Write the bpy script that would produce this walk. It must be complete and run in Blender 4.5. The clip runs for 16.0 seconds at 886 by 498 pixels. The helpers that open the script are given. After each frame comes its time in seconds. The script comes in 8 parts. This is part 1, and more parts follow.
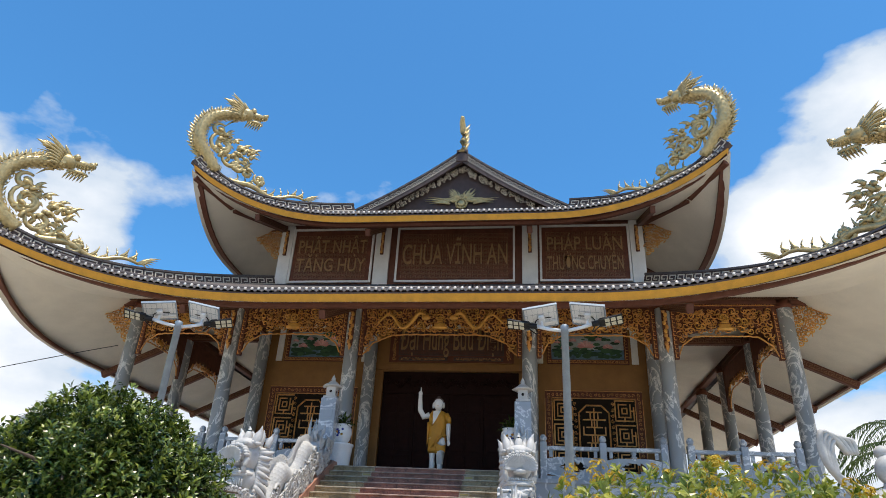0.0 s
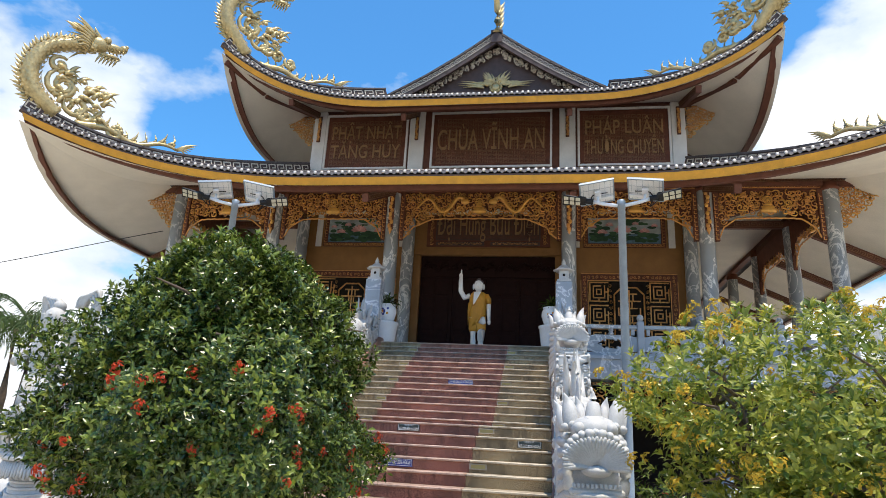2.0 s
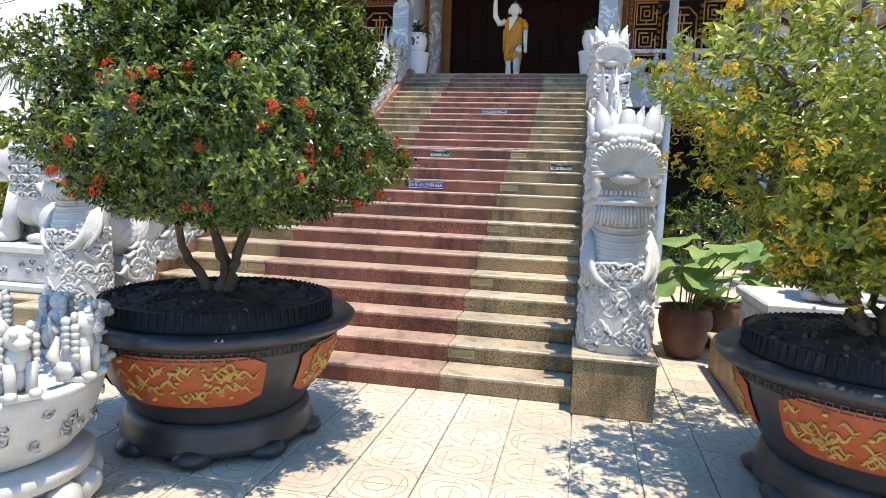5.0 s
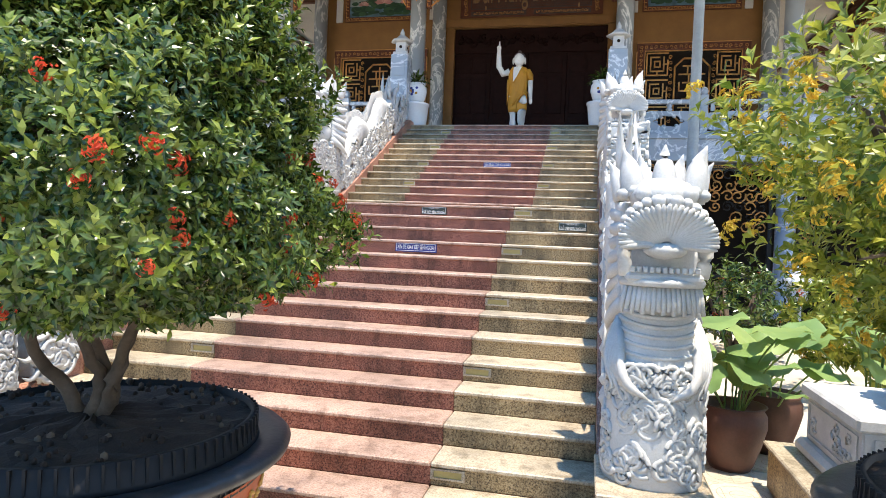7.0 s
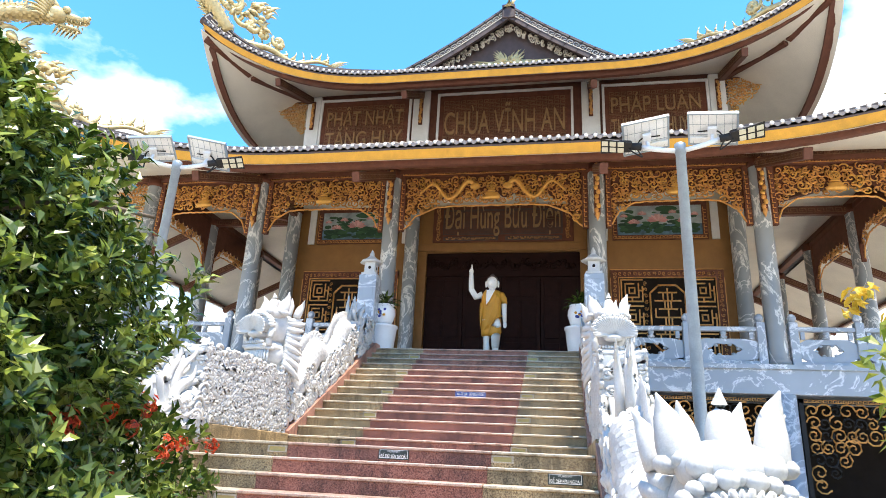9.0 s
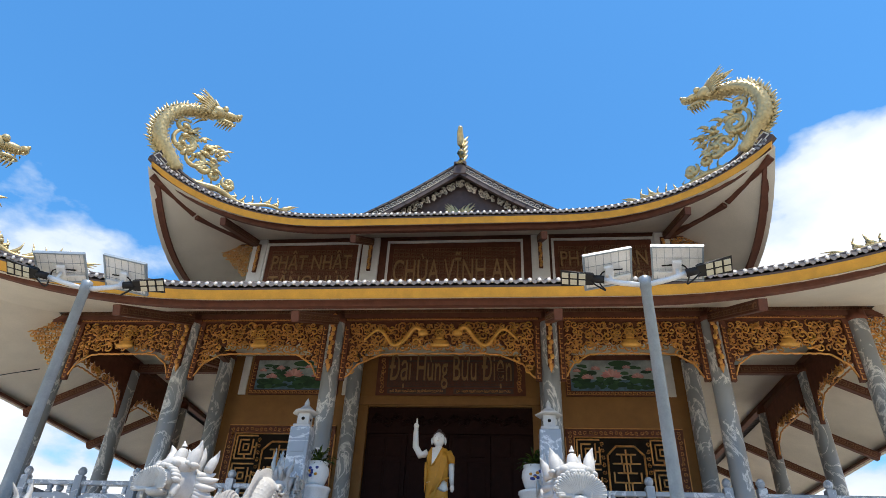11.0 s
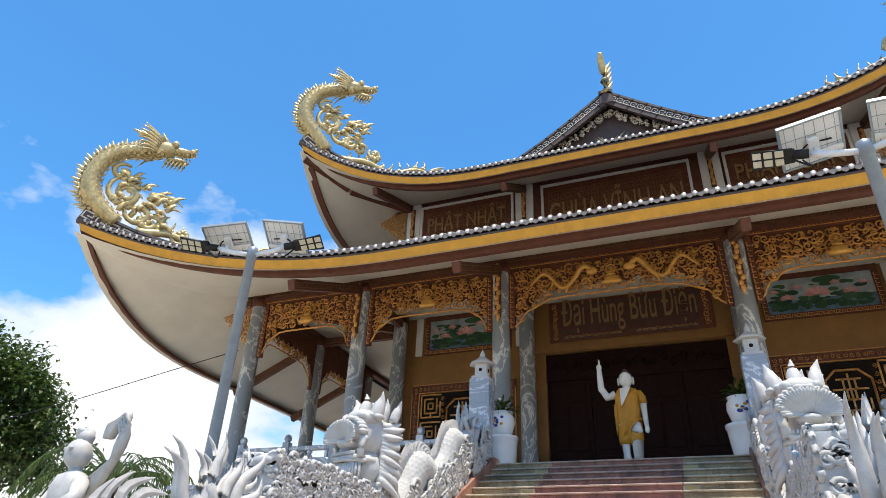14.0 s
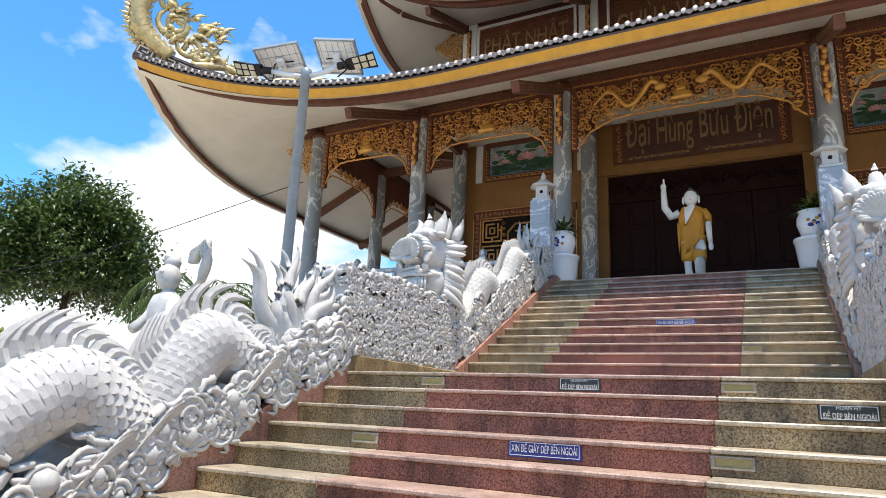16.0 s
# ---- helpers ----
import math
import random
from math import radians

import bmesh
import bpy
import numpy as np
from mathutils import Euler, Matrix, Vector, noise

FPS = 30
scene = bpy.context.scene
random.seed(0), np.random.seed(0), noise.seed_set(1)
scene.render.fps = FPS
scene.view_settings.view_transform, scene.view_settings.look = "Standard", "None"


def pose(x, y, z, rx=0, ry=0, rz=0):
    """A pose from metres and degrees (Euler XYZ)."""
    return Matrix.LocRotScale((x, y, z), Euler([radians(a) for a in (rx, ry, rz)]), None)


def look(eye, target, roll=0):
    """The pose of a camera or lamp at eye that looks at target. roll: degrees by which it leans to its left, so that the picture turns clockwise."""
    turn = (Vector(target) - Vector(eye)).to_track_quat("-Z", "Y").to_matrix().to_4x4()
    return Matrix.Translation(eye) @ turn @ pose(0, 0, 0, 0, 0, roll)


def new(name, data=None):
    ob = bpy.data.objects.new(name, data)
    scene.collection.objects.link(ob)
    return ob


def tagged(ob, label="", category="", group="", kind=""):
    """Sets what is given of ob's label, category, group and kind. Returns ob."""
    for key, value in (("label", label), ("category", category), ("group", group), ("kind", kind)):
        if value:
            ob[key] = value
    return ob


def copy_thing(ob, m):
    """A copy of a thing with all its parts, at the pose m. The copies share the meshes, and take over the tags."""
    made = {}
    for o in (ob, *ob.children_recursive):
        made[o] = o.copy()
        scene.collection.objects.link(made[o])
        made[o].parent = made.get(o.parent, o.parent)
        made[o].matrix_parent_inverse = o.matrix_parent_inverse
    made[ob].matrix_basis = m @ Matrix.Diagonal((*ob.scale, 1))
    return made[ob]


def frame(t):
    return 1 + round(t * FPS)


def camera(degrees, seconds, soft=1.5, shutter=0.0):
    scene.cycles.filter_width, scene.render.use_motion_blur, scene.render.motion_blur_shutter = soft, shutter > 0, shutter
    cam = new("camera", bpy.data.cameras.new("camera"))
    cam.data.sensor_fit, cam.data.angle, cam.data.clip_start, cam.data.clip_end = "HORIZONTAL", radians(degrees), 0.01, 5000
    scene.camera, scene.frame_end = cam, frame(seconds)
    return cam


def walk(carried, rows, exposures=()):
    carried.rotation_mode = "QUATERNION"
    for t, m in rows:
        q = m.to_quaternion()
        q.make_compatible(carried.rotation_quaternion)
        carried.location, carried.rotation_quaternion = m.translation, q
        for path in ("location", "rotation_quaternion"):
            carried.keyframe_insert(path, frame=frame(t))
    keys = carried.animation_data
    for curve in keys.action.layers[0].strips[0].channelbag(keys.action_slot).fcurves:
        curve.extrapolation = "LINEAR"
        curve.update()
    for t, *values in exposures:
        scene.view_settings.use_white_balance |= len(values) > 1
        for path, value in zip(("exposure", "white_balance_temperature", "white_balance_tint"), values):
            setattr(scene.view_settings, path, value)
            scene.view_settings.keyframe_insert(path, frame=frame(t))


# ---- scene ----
cam = camera(69.25, 16.0, soft=0.45)
PATH = [
    (0, (2.617, -5.062, 2.12), (2.351, -3.291, 3.009), 3.1),
    (0.5, (2.422, -5.064, 2.076), (2.137, -3.265, 2.902), 3.1),
    (1, (2.275, -5.119, 2.058), (1.971, -3.258, 2.726), 3.2),
    (1.5, (2.119, -5.137, 1.942), (1.809, -3.252, 2.537), 3.2),
    (2, (2.025, -5.053, 1.816), (1.702, -3.167, 2.398), 3.2),
    (2.5, (1.955, -5.032, 1.646), (1.625, -3.12, 2.133), 3.1),
    (3, (2.018, -5.059, 1.618), (1.658, -3.094, 1.711), 3.2),
    (3.5, (2.011, -5.172, 1.67), (1.643, -3.208, 1.6), 2.7),
    (4, (2.051, -5.118, 1.618), (1.662, -3.162, 1.463), 2.5),
    (6.3, (2.09, -4.006, 1.619), (1.66, -2.065, 1.4), 2.1),
    (6.5, (2.054, -3.882, 1.627), (1.629, -1.939, 1.423), 2.5),
    (7, (1.987, -3.581, 1.728), (1.545, -1.63, 1.683), 2.3),
    (7.5, (1.918, -3.309, 1.807), (1.471, -1.366, 1.96), 2.8),
    (8, (1.898, -2.986, 1.857), (1.45, -1.067, 2.201), 2.7),
    (8.5, (1.845, -2.71, 1.927), (1.411, -0.817, 2.404), 2.9),
    (9, (1.811, -2.431, 1.958), (1.441, -0.57, 2.592), 2.9),
    (9.5, (1.789, -2.189, 2.019), (1.494, -0.411, 2.886), 3.2),
    (10, (1.751, -1.997, 2.047), (1.523, -0.284, 3.053), 3.5),
    (12.5, (1.555, -0.944, 1.89), (1.347, 0.706, 3.001), 2.0),
    (13, (1.514, -0.84, 1.91), (1.129, 0.823, 2.952), 1.9),
    (13.5, (1.526, -0.847, 1.934), (0.945, 0.795, 2.918), 2.3),
    (14, (1.504, -0.822, 1.926), (0.825, 0.788, 2.9), 2.5),
    (14.5, (1.461, -0.765, 1.909), (0.716, 0.828, 2.862), 2.6),
    (15, (1.437, -0.731, 1.874), (0.635, 0.909, 2.692), 2.8),
    (15.5, (1.445, -0.739, 1.815), (0.579, 0.952, 2.44), 2.7),
    (16, (1.455, -0.693, 1.781), (0.549, 1.022, 2.27), 2.6),
]
walk(cam, [(t, look(eye, target, roll)) for t, eye, target, roll in PATH],
     exposures=[(0, 0.0), (1.5, 0.18), (3.5, 0.42), (4.2, 0.5), (6.5, 0.71), (7.5, 1.02), (8.5, 1.24), (9.2, 1.1), (10.0, 0.4), (12.5, 0.22), (14.0, 0.29), (15.0, 0.4), (16.0, 0.46)])

# ---- light ----
SUN_DIR = Vector((0.16, -0.17, 1.0)).normalized()
CUMULUS = [((0.44, 0.76, 0.47), 13, 0.16), ((0.30, 0.86, 0.40), 8, 0.10), ((-0.60, 0.70, 0.36), 6, 0.08), ((-0.78, 0.58, 0.20), 11, 0.09)]
world = bpy.data.worlds.new("sky_world")
scene.world = world
world.use_nodes = True
wn, wl = world.node_tree.nodes, world.node_tree.links
wn.clear()
sky = wn.new("ShaderNodeTexSky")
sky.sky_type = "NISHITA"
sky.sun_disc = False
sky.sun_elevation = math.asin(SUN_DIR.z)
sky.sun_rotation = math.atan2(SUN_DIR.x, SUN_DIR.y)
sky.air_density, sky.dust_density, sky.ozone_density = 1.0, 0.4, 2.5
tc = wn.new("ShaderNodeTexCoord")
sep = wn.new("ShaderNodeSeparateXYZ")
wl.new(tc.outputs["Generated"], sep.inputs[0])
mp = wn.new("ShaderNodeMapping")
mp.inputs["Scale"].default_value = (2.2, 2.2, 4.0)
mp.inputs["Location"].default_value = (3.1, 0.4, 0.3)
wl.new(tc.outputs["Generated"], mp.inputs["Vector"])
cn = wn.new("ShaderNodeTexNoise")
cn.inputs["Scale"].default_value = 1.25
cn.inputs["Detail"].default_value = 9.0
cn.inputs["Roughness"].default_value = 0.52
wl.new(mp.outputs[0], cn.inputs["Vector"])
elev = wn.new("ShaderNodeMapRange")      # more cloud near the horizon
elev.inputs["From Min"].default_value, elev.inputs["From Max"].default_value = 0.05, 0.68
elev.inputs["To Min"].default_value, elev.inputs["To Max"].default_value = 0.13, -0.20
wl.new(sep.outputs["Z"], elev.inputs["Value"])
addn = wn.new("ShaderNodeMath")
addn.operation = "ADD"
wl.new(cn.outputs["Fac"], addn.inputs[0])
wl.new(elev.outputs[0], addn.inputs[1])
side = wn.new("ShaderNodeMath")           # fewer clouds over the hall's axis
side.operation = "ABSOLUTE"
wl.new(sep.outputs["X"], side.inputs[0])
sidem = wn.new("ShaderNodeMath")
sidem.operation = "MULTIPLY_ADD"
sidem.inputs[1].default_value, sidem.inputs[2].default_value = 0.23, -0.07
wl.new(side.outputs[0], sidem.inputs[0])
add2 = wn.new("ShaderNodeMath")
add2.operation = "ADD"
wl.new(addn.outputs[0], add2.inputs[0])
wl.new(sidem.outputs[0], add2.inputs[1])
# heaped cumulus in a few directions of the sky
for way, wide, gain in CUMULUS:
    dot = wn.new("ShaderNodeVectorMath")
    dot.operation = "DOT_PRODUCT"
    dot.inputs[1].default_value = Vector(way).normalized()
    wl.new(tc.outputs["Generated"], dot.inputs[0])
    heap = wn.new("ShaderNodeMapRange")
    heap.interpolation_type = "SMOOTHSTEP"
    heap.inputs["From Min"].default_value, heap.inputs["From Max"].default_value = math.cos(radians(wide)), math.cos(radians(wide * 0.35))
    heap.inputs["To Min"].default_value, heap.inputs["To Max"].default_value = 0.0, gain
    wl.new(dot.outputs["Value"], heap.inputs["Value"])
    more = wn.new("ShaderNodeMath")
    more.operation = "ADD"
    wl.new(add2.outputs[0], more.inputs[0])
    wl.new(heap.outputs[0], more.inputs[1])
    add2 = more
cr = wn.new("ShaderNodeValToRGB")
cr.color_ramp.elements[0].position, cr.color_ramp.elements[0].color = 0.50, (0, 0, 0, 1)
cr.color_ramp.elements[1].position, cr.color_ramp.elements[1].color = 0.565, (1, 1, 1, 1)
wl.new(add2.outputs[0], cr.inputs[0])
shade = wn.new("ShaderNodeValToRGB")     # whiter crests, greyer hollows
shade.color_ramp.elements[0].position, shade.color_ramp.elements[0].color = 0.55, (4.2, 4.9, 5.8, 1)
shade.color_ramp.elements[1].position, shade.color_ramp.elements[1].color = 0.72, (7.2, 7.3, 7.5, 1)
wl.new(add2.outputs[0], shade.inputs[0])
tint = wn.new("ShaderNodeMixRGB")
tint.blend_type = "MULTIPLY"
tint.inputs[0].default_value = 1.0
tint.inputs[2].default_value = (0.53, 1.13, 1.44, 1)
wl.new(sky.outputs[0], tint.inputs[1])
mixc = wn.new("ShaderNodeMixRGB")
wl.new(cr.outputs[0], mixc.inputs[0])
wl.new(tint.outputs[0], mixc.inputs[1])
wl.new(shade.outputs[0], mixc.inputs[2])
bg = wn.new("ShaderNodeBackground")
bg.inputs["Strength"].default_value = 0.15
wl.new(mixc.outputs[0], bg.inputs[0])
wo = wn.new("ShaderNodeOutputWorld")
wl.new(bg.outputs[0], wo.inputs[0])

sun = new("sun", bpy.data.lights.new("sun", "SUN"))
sun.data.energy, sun.data.angle, sun.data.color = 5.0, radians(0.53), (1.0, 0.872, 0.70)
sun.matrix_world = look(SUN_DIR * 60, (0, 0, 0))

# ---- materials ----


def nodes_of(name, rough=0.6, metal=0.0, spec=0.5):
    m = bpy.data.materials.new(name)
    m.use_nodes = True
    n, l = m.node_tree.nodes, m.node_tree.links
    b = n["Principled BSDF"]
    b.inputs["Roughness"].default_value = rough
    b.inputs["Metallic"].default_value = metal
    b.inputs["Specular IOR Level"].default_value = spec
    return m, n, l, b


def rgba(c):
    return (c[0], c[1], c[2], 1.0)


def noise_node(n, l, scale, detail=5.0, rough=0.55, coords="Object", stretch=(1, 1, 1)):
    t = n.new("ShaderNodeTexCoord")
    mpn = n.new("ShaderNodeMapping")
    mpn.inputs["Scale"].default_value = stretch
    x = n.new("ShaderNodeTexNoise")
    x.inputs["Scale"].default_value, x.inputs["Detail"].default_value, x.inputs["Roughness"].default_value = scale, detail, rough
    if coords == "World":
        g = n.new("ShaderNodeNewGeometry")
        l.new(g.outputs["Position"], mpn.inputs[0])
    else:
        l.new(t.outputs[coords], mpn.inputs[0])
    l.new(mpn.outputs[0], x.inputs["Vector"])
    return x


def ramp(n, l, src, stops):
    r = n.new("ShaderNodeValToRGB")
    e = r.color_ramp.elements
    e[0].position, e[0].color = stops[0][0], rgba(stops[0][1])
    e[1].position, e[1].color = stops[-1][0], rgba(stops[-1][1])
    for p, c in stops[1:-1]:
        k = e.new(p)
        k.color = rgba(c)
    l.new(src, r.inputs[0])
    return r


def mix(n, l, kind, fac, a, b):
    x = n.new("ShaderNodeMixRGB")
    x.blend_type = kind
    if isinstance(fac, float):
        x.inputs[0].default_value = fac
    else:
        l.new(fac, x.inputs[0])
    for i, v in ((1, a), (2, b)):
        if isinstance(v, tuple):
            x.inputs[i].default_value = rgba(v)
        else:
            l.new(v, x.inputs[i])
    return x


def bump(n, l, b, src, strength=0.3, dist=0.01):
    k = n.new("ShaderNodeBump")
    k.inputs["Strength"].default_value, k.inputs["Distance"].default_value = strength, dist
    l.new(src, k.inputs["Height"])
    l.new(k.outputs[0], b.inputs["Normal"])


def speckled(name, dark, mid, light, scale=220.0, rough=0.45, stain=0.25):
    """Granite: fine grains, with broad stains over them."""
    m, n, l, b = nodes_of(name, rough)
    f = noise_node(n, l, scale, 3.0, 0.7, "World")
    g = noise_node(n, l, 2.2, 6.0, 0.6, "World")
    r = ramp(n, l, f.outputs["Fac"], [(0.36, dark), (0.5, mid), (0.66, light)])
    s = ramp(n, l, g.outputs["Fac"], [(0.35, (1 - stain * 1.6,) * 3), (0.62, (1.0, 1.0, 1.0))])
    oi = n.new("ShaderNodeObjectInfo")
    v = ramp(n, l, oi.outputs["Random"], [(0.0, (0.86, 0.86, 0.86)), (1.0, (1.08, 1.06, 1.04))])
    c = mix(n, l, "MULTIPLY", 1.0, r.outputs[0], s.outputs[0])
    k = noise_node(n, l, 2.6, 5.0, 0.62, "World", (3.2, 3.2, 0.5))
    d = ramp(n, l, k.outputs["Fac"], [(0.36, (0.55, 0.53, 0.5)), (0.48, (1.0, 1.0, 1.0))])
    c = mix(n, l, "MULTIPLY", 0.8, c.outputs[0], d.outputs[0])
    c2 = mix(n, l, "MULTIPLY", 1.0, c.outputs[0], v.outputs[0])
    l.new(c2.outputs[0], b.inputs["Base Color"])
    bump(n, l, b, f.outputs["Fac"], 0.15, 0.002)
    return m


def plain(name, col, rough=0.6, metal=0.0, var=0.18, scale=6.0, grain=60.0, bumps=0.2, coords="World", spec=0.5):
    """Paint or stone with broad unevenness and fine grain."""
    m, n, l, b = nodes_of(name, rough, metal, spec)
    f = noise_node(n, l, scale, 6.0, 0.6, coords)
    g = noise_node(n, l, grain, 3.0, 0.6, coords)
    lo = tuple(c * (1 - var) for c in col)
    hi = tuple(min(1.0, c * (1 + var * 0.6)) for c in col)
    r = ramp(n, l, f.outputs["Fac"], [(0.3, lo), (0.7, hi)])
    r2 = ramp(n, l, g.outputs["Fac"], [(0.3, (0.9, 0.9, 0.9)), (0.7, (1.04, 1.04, 1.04))])
    c = mix(n, l, "MULTIPLY", 1.0, r.outputs[0], r2.outputs[0])
    l.new(c.outputs[0], b.inputs["Base Color"])
    bump(n, l, b, g.outputs["Fac"], bumps, 0.004)
    return m


def marble(name, base, vein, rough=0.3, scale=1.6, stretch=(1, 1, 1)):
    m, n, l, b = nodes_of(name, rough)
    w = noise_node(n, l, scale, 9.0, 0.62, "World", stretch)
    w.inputs["Distortion"].default_value = 1.6
    g = noise_node(n, l, scale * 0.6, 4.0, 0.5, "World")
    r = ramp(n, l, w.outputs["Fac"], [(0.0, base), (0.47, base), (0.5, vein), (0.53, base), (1.0, base)])
    s = ramp(n, l, g.outputs["Fac"], [(0.3, (0.75, 0.77, 0.8)), (0.7, (1.1, 1.1, 1.1))])
    c = mix(n, l, "MULTIPLY", 1.0, r.outputs[0], s.outputs[0])
    l.new(c.outputs[0], b.inputs["Base Color"])
    return m


def leafy(name, dark, light, rough=0.4, scale=3.0, thin=0.3):
    m, n, l, b = nodes_of(name, rough)
    g = n.new("ShaderNodeNewGeometry")
    r = ramp(n, l, g.outputs["Random Per Island"], [(0.0, dark), (0.6, tuple((a + c) / 2 for a, c in zip(dark, light))), (1.0, light)])
    f = noise_node(n, l, scale, 4.0, 0.5, "World")
    s = ramp(n, l, f.outputs["Fac"], [(0.3, (0.7, 0.75, 0.7)), (0.7, (1.15, 1.1, 1.0))])
    c = mix(n, l, "MULTIPLY", 1.0, r.outputs[0], s.outputs[0])
    l.new(c.outputs[0], b.inputs["Base Color"])
    if thin > 0:
        tl = n.new("ShaderNodeBsdfTranslucent")
        ms = n.new("ShaderNodeMixShader")
        ms.inputs[0].default_value = thin
        l.new(c.outputs[0], tl.inputs[0])
        l.new(b.outputs[0], ms.inputs[1])
        l.new(tl.outputs[0], ms.inputs[2])
        l.new(ms.outputs[0], n["Material Output"].inputs["Surface"])
    return m


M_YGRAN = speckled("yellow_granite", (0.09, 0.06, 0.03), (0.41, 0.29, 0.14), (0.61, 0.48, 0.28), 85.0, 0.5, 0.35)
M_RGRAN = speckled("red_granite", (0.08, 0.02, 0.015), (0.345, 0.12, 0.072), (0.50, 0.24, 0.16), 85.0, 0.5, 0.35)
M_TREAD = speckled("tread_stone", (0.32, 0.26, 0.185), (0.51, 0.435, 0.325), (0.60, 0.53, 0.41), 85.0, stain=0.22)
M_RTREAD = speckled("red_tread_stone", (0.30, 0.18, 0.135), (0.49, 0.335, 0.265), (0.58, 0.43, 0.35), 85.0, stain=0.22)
M_RCOPE = speckled("red_coping_stone", (0.24, 0.10, 0.075), (0.43, 0.22, 0.16), (0.55, 0.34, 0.27), 85.0, stain=0.22)
M_WMARB = plain("white_marble", (0.53, 0.53, 0.52), 0.6, var=0.18, scale=5.0, grain=90.0, bumps=0.25)
M_GMARB = marble("grey_marble", (0.25, 0.265, 0.27), (0.72, 0.71, 0.67), 0.3, 1.3, (1, 1, 0.55))
M_BMARB = marble("blue_grey_marble", (0.34, 0.385, 0.44), (0.74, 0.77, 0.8), 0.35, 1.1)
M_GOLD = plain("gold_leaf_paint", (0.66, 0.32, 0.085), 0.38, 0.3, var=0.3, scale=9.0, bumps=0.1)
M_BGOLD = plain("bright_gold_paint", (0.74, 0.40, 0.09), 0.35, 0.35, var=0.2, scale=9.0, bumps=0.1)
M_PGOLD = plain("pale_gold_paint", (0.56, 0.44, 0.21), 0.36, 0.35, var=0.3, scale=6.0, bumps=0.3)
M_DWOOD = plain("dark_red_brown_wood", (0.145, 0.052, 0.03), 0.6, var=0.3, bumps=0.2, spec=0.25)
M_BROWN = plain("brown_beam_paint", (0.135, 0.052, 0.032), 0.6, var=0.25, spec=0.25)
M_OCHRE = plain("ochre_wall_paint", (0.27, 0.13, 0.035), 0.7, var=0.15, scale=3.0)
M_CREAM = plain("cream_soffit_paint", (0.72, 0.67, 0.57), 0.8, var=0.08, scale=1.5)
M_WHITEP = plain("white_plaster", (0.72, 0.71, 0.68), 0.8, var=0.10, scale=3.0)
M_YELLOW = plain("yellow_eave_paint", (0.66, 0.31, 0.022), 0.6, var=0.18, scale=4.0)
M_OLIVE = plain("olive_yellow_paint", (0.42, 0.33, 0.12), 0.7, var=0.2, scale=3.0)
M_TILE = plain("grey_roof_tile", (0.095, 0.078, 0.075), 0.55, var=0.35, scale=8.0)
M_TILEEND = plain("pale_tile_end", (0.56, 0.54, 0.52), 0.5, var=0.25, scale=9.0)
M_DRIP = plain("brown_drip_tile", (0.21, 0.18, 0.165), 0.5, var=0.35, scale=9.0)
M_FRETDK = plain("dark_ridge_paint", (0.075, 0.048, 0.042), 0.6, var=0.25)
M_FRETLT = plain("pale_fret_paint", (0.66, 0.59, 0.48), 0.6, var=0.2)
# near-black base colour: the shade of deep interiors and openings is put into it
M_DARKIN = plain("interior_shade_black", (0.02, 0.015, 0.012), 0.9, spec=0.1)
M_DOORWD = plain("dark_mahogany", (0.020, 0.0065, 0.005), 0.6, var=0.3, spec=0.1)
M_STEEL = plain("galvanised_steel", (0.27, 0.33, 0.39), 0.42, 0.25, var=0.15)
M_BLACK = plain("black_plastic", (0.018, 0.018, 0.019), 0.6, var=0.3, spec=0.25)
M_PANEL = plain("white_panel_backsheet", (0.72, 0.74, 0.76), 0.4, var=0.05)
M_LED = plain("led_lens_plastic", (0.55, 0.53, 0.42), 0.2, var=0.1)
M_POT = plain("black_glazed_clay", (0.034, 0.034, 0.037), 0.36, var=0.4, grain=30.0, bumps=0.4, spec=0.5)
M_TERRA = plain("orange_red_glaze", (0.40, 0.085, 0.025), 0.5, var=0.25, scale=7.0)
M_GILT = plain("ochre_relief_glaze", (0.52, 0.30, 0.07), 0.5, var=0.3, scale=12.0)
M_SOIL = plain("dark_soil", (0.03, 0.019, 0.013), 0.95, var=0.5, scale=14.0, bumps=1.0)
M_BARK = plain("grey_brown_bark", (0.115, 0.085, 0.06), 0.9, var=0.4, scale=10.0, bumps=0.8)
M_LEAF = leafy("dark_green_leaf", (0.018, 0.048, 0.008), (0.12, 0.165, 0.033), 0.26, thin=0.15)
M_LEAFN = leafy("young_green_leaf", (0.13, 0.20, 0.025), (0.35, 0.40, 0.08), 0.3, thin=0.3)
M_LEAFY = leafy("yellow_green_leaf", (0.09, 0.155, 0.018), (0.48, 0.48, 0.08), 0.33, thin=0.36)
M_LEAFT = leafy("tree_leaf", (0.035, 0.075, 0.016), (0.13, 0.19, 0.055), 0.45)
M_PALM = leafy("palm_leaf", (0.04, 0.08, 0.02), (0.12, 0.18, 0.05), 0.5)
M_LOTUS = leafy("lotus_leaf", (0.15, 0.29, 0.11), (0.38, 0.46, 0.14), 0.5)
M_RED = leafy("red_flower", (0.50, 0.04, 0.015), (0.80, 0.13, 0.03), 0.6)
M_YFLOWER = leafy("yellow_flower", (0.60, 0.38, 0.02), (0.80, 0.62, 0.10), 0.6)
M_ROBE = plain("orange_robe_paint", (0.58, 0.27, 0.02), 0.6, var=0.2)
M_SKIN = plain("white_gloss_paint", (0.80, 0.78, 0.74), 0.35, var=0.05)
M_PORC = plain("white_porcelain", (0.80, 0.80, 0.79), 0.15, var=0.04)
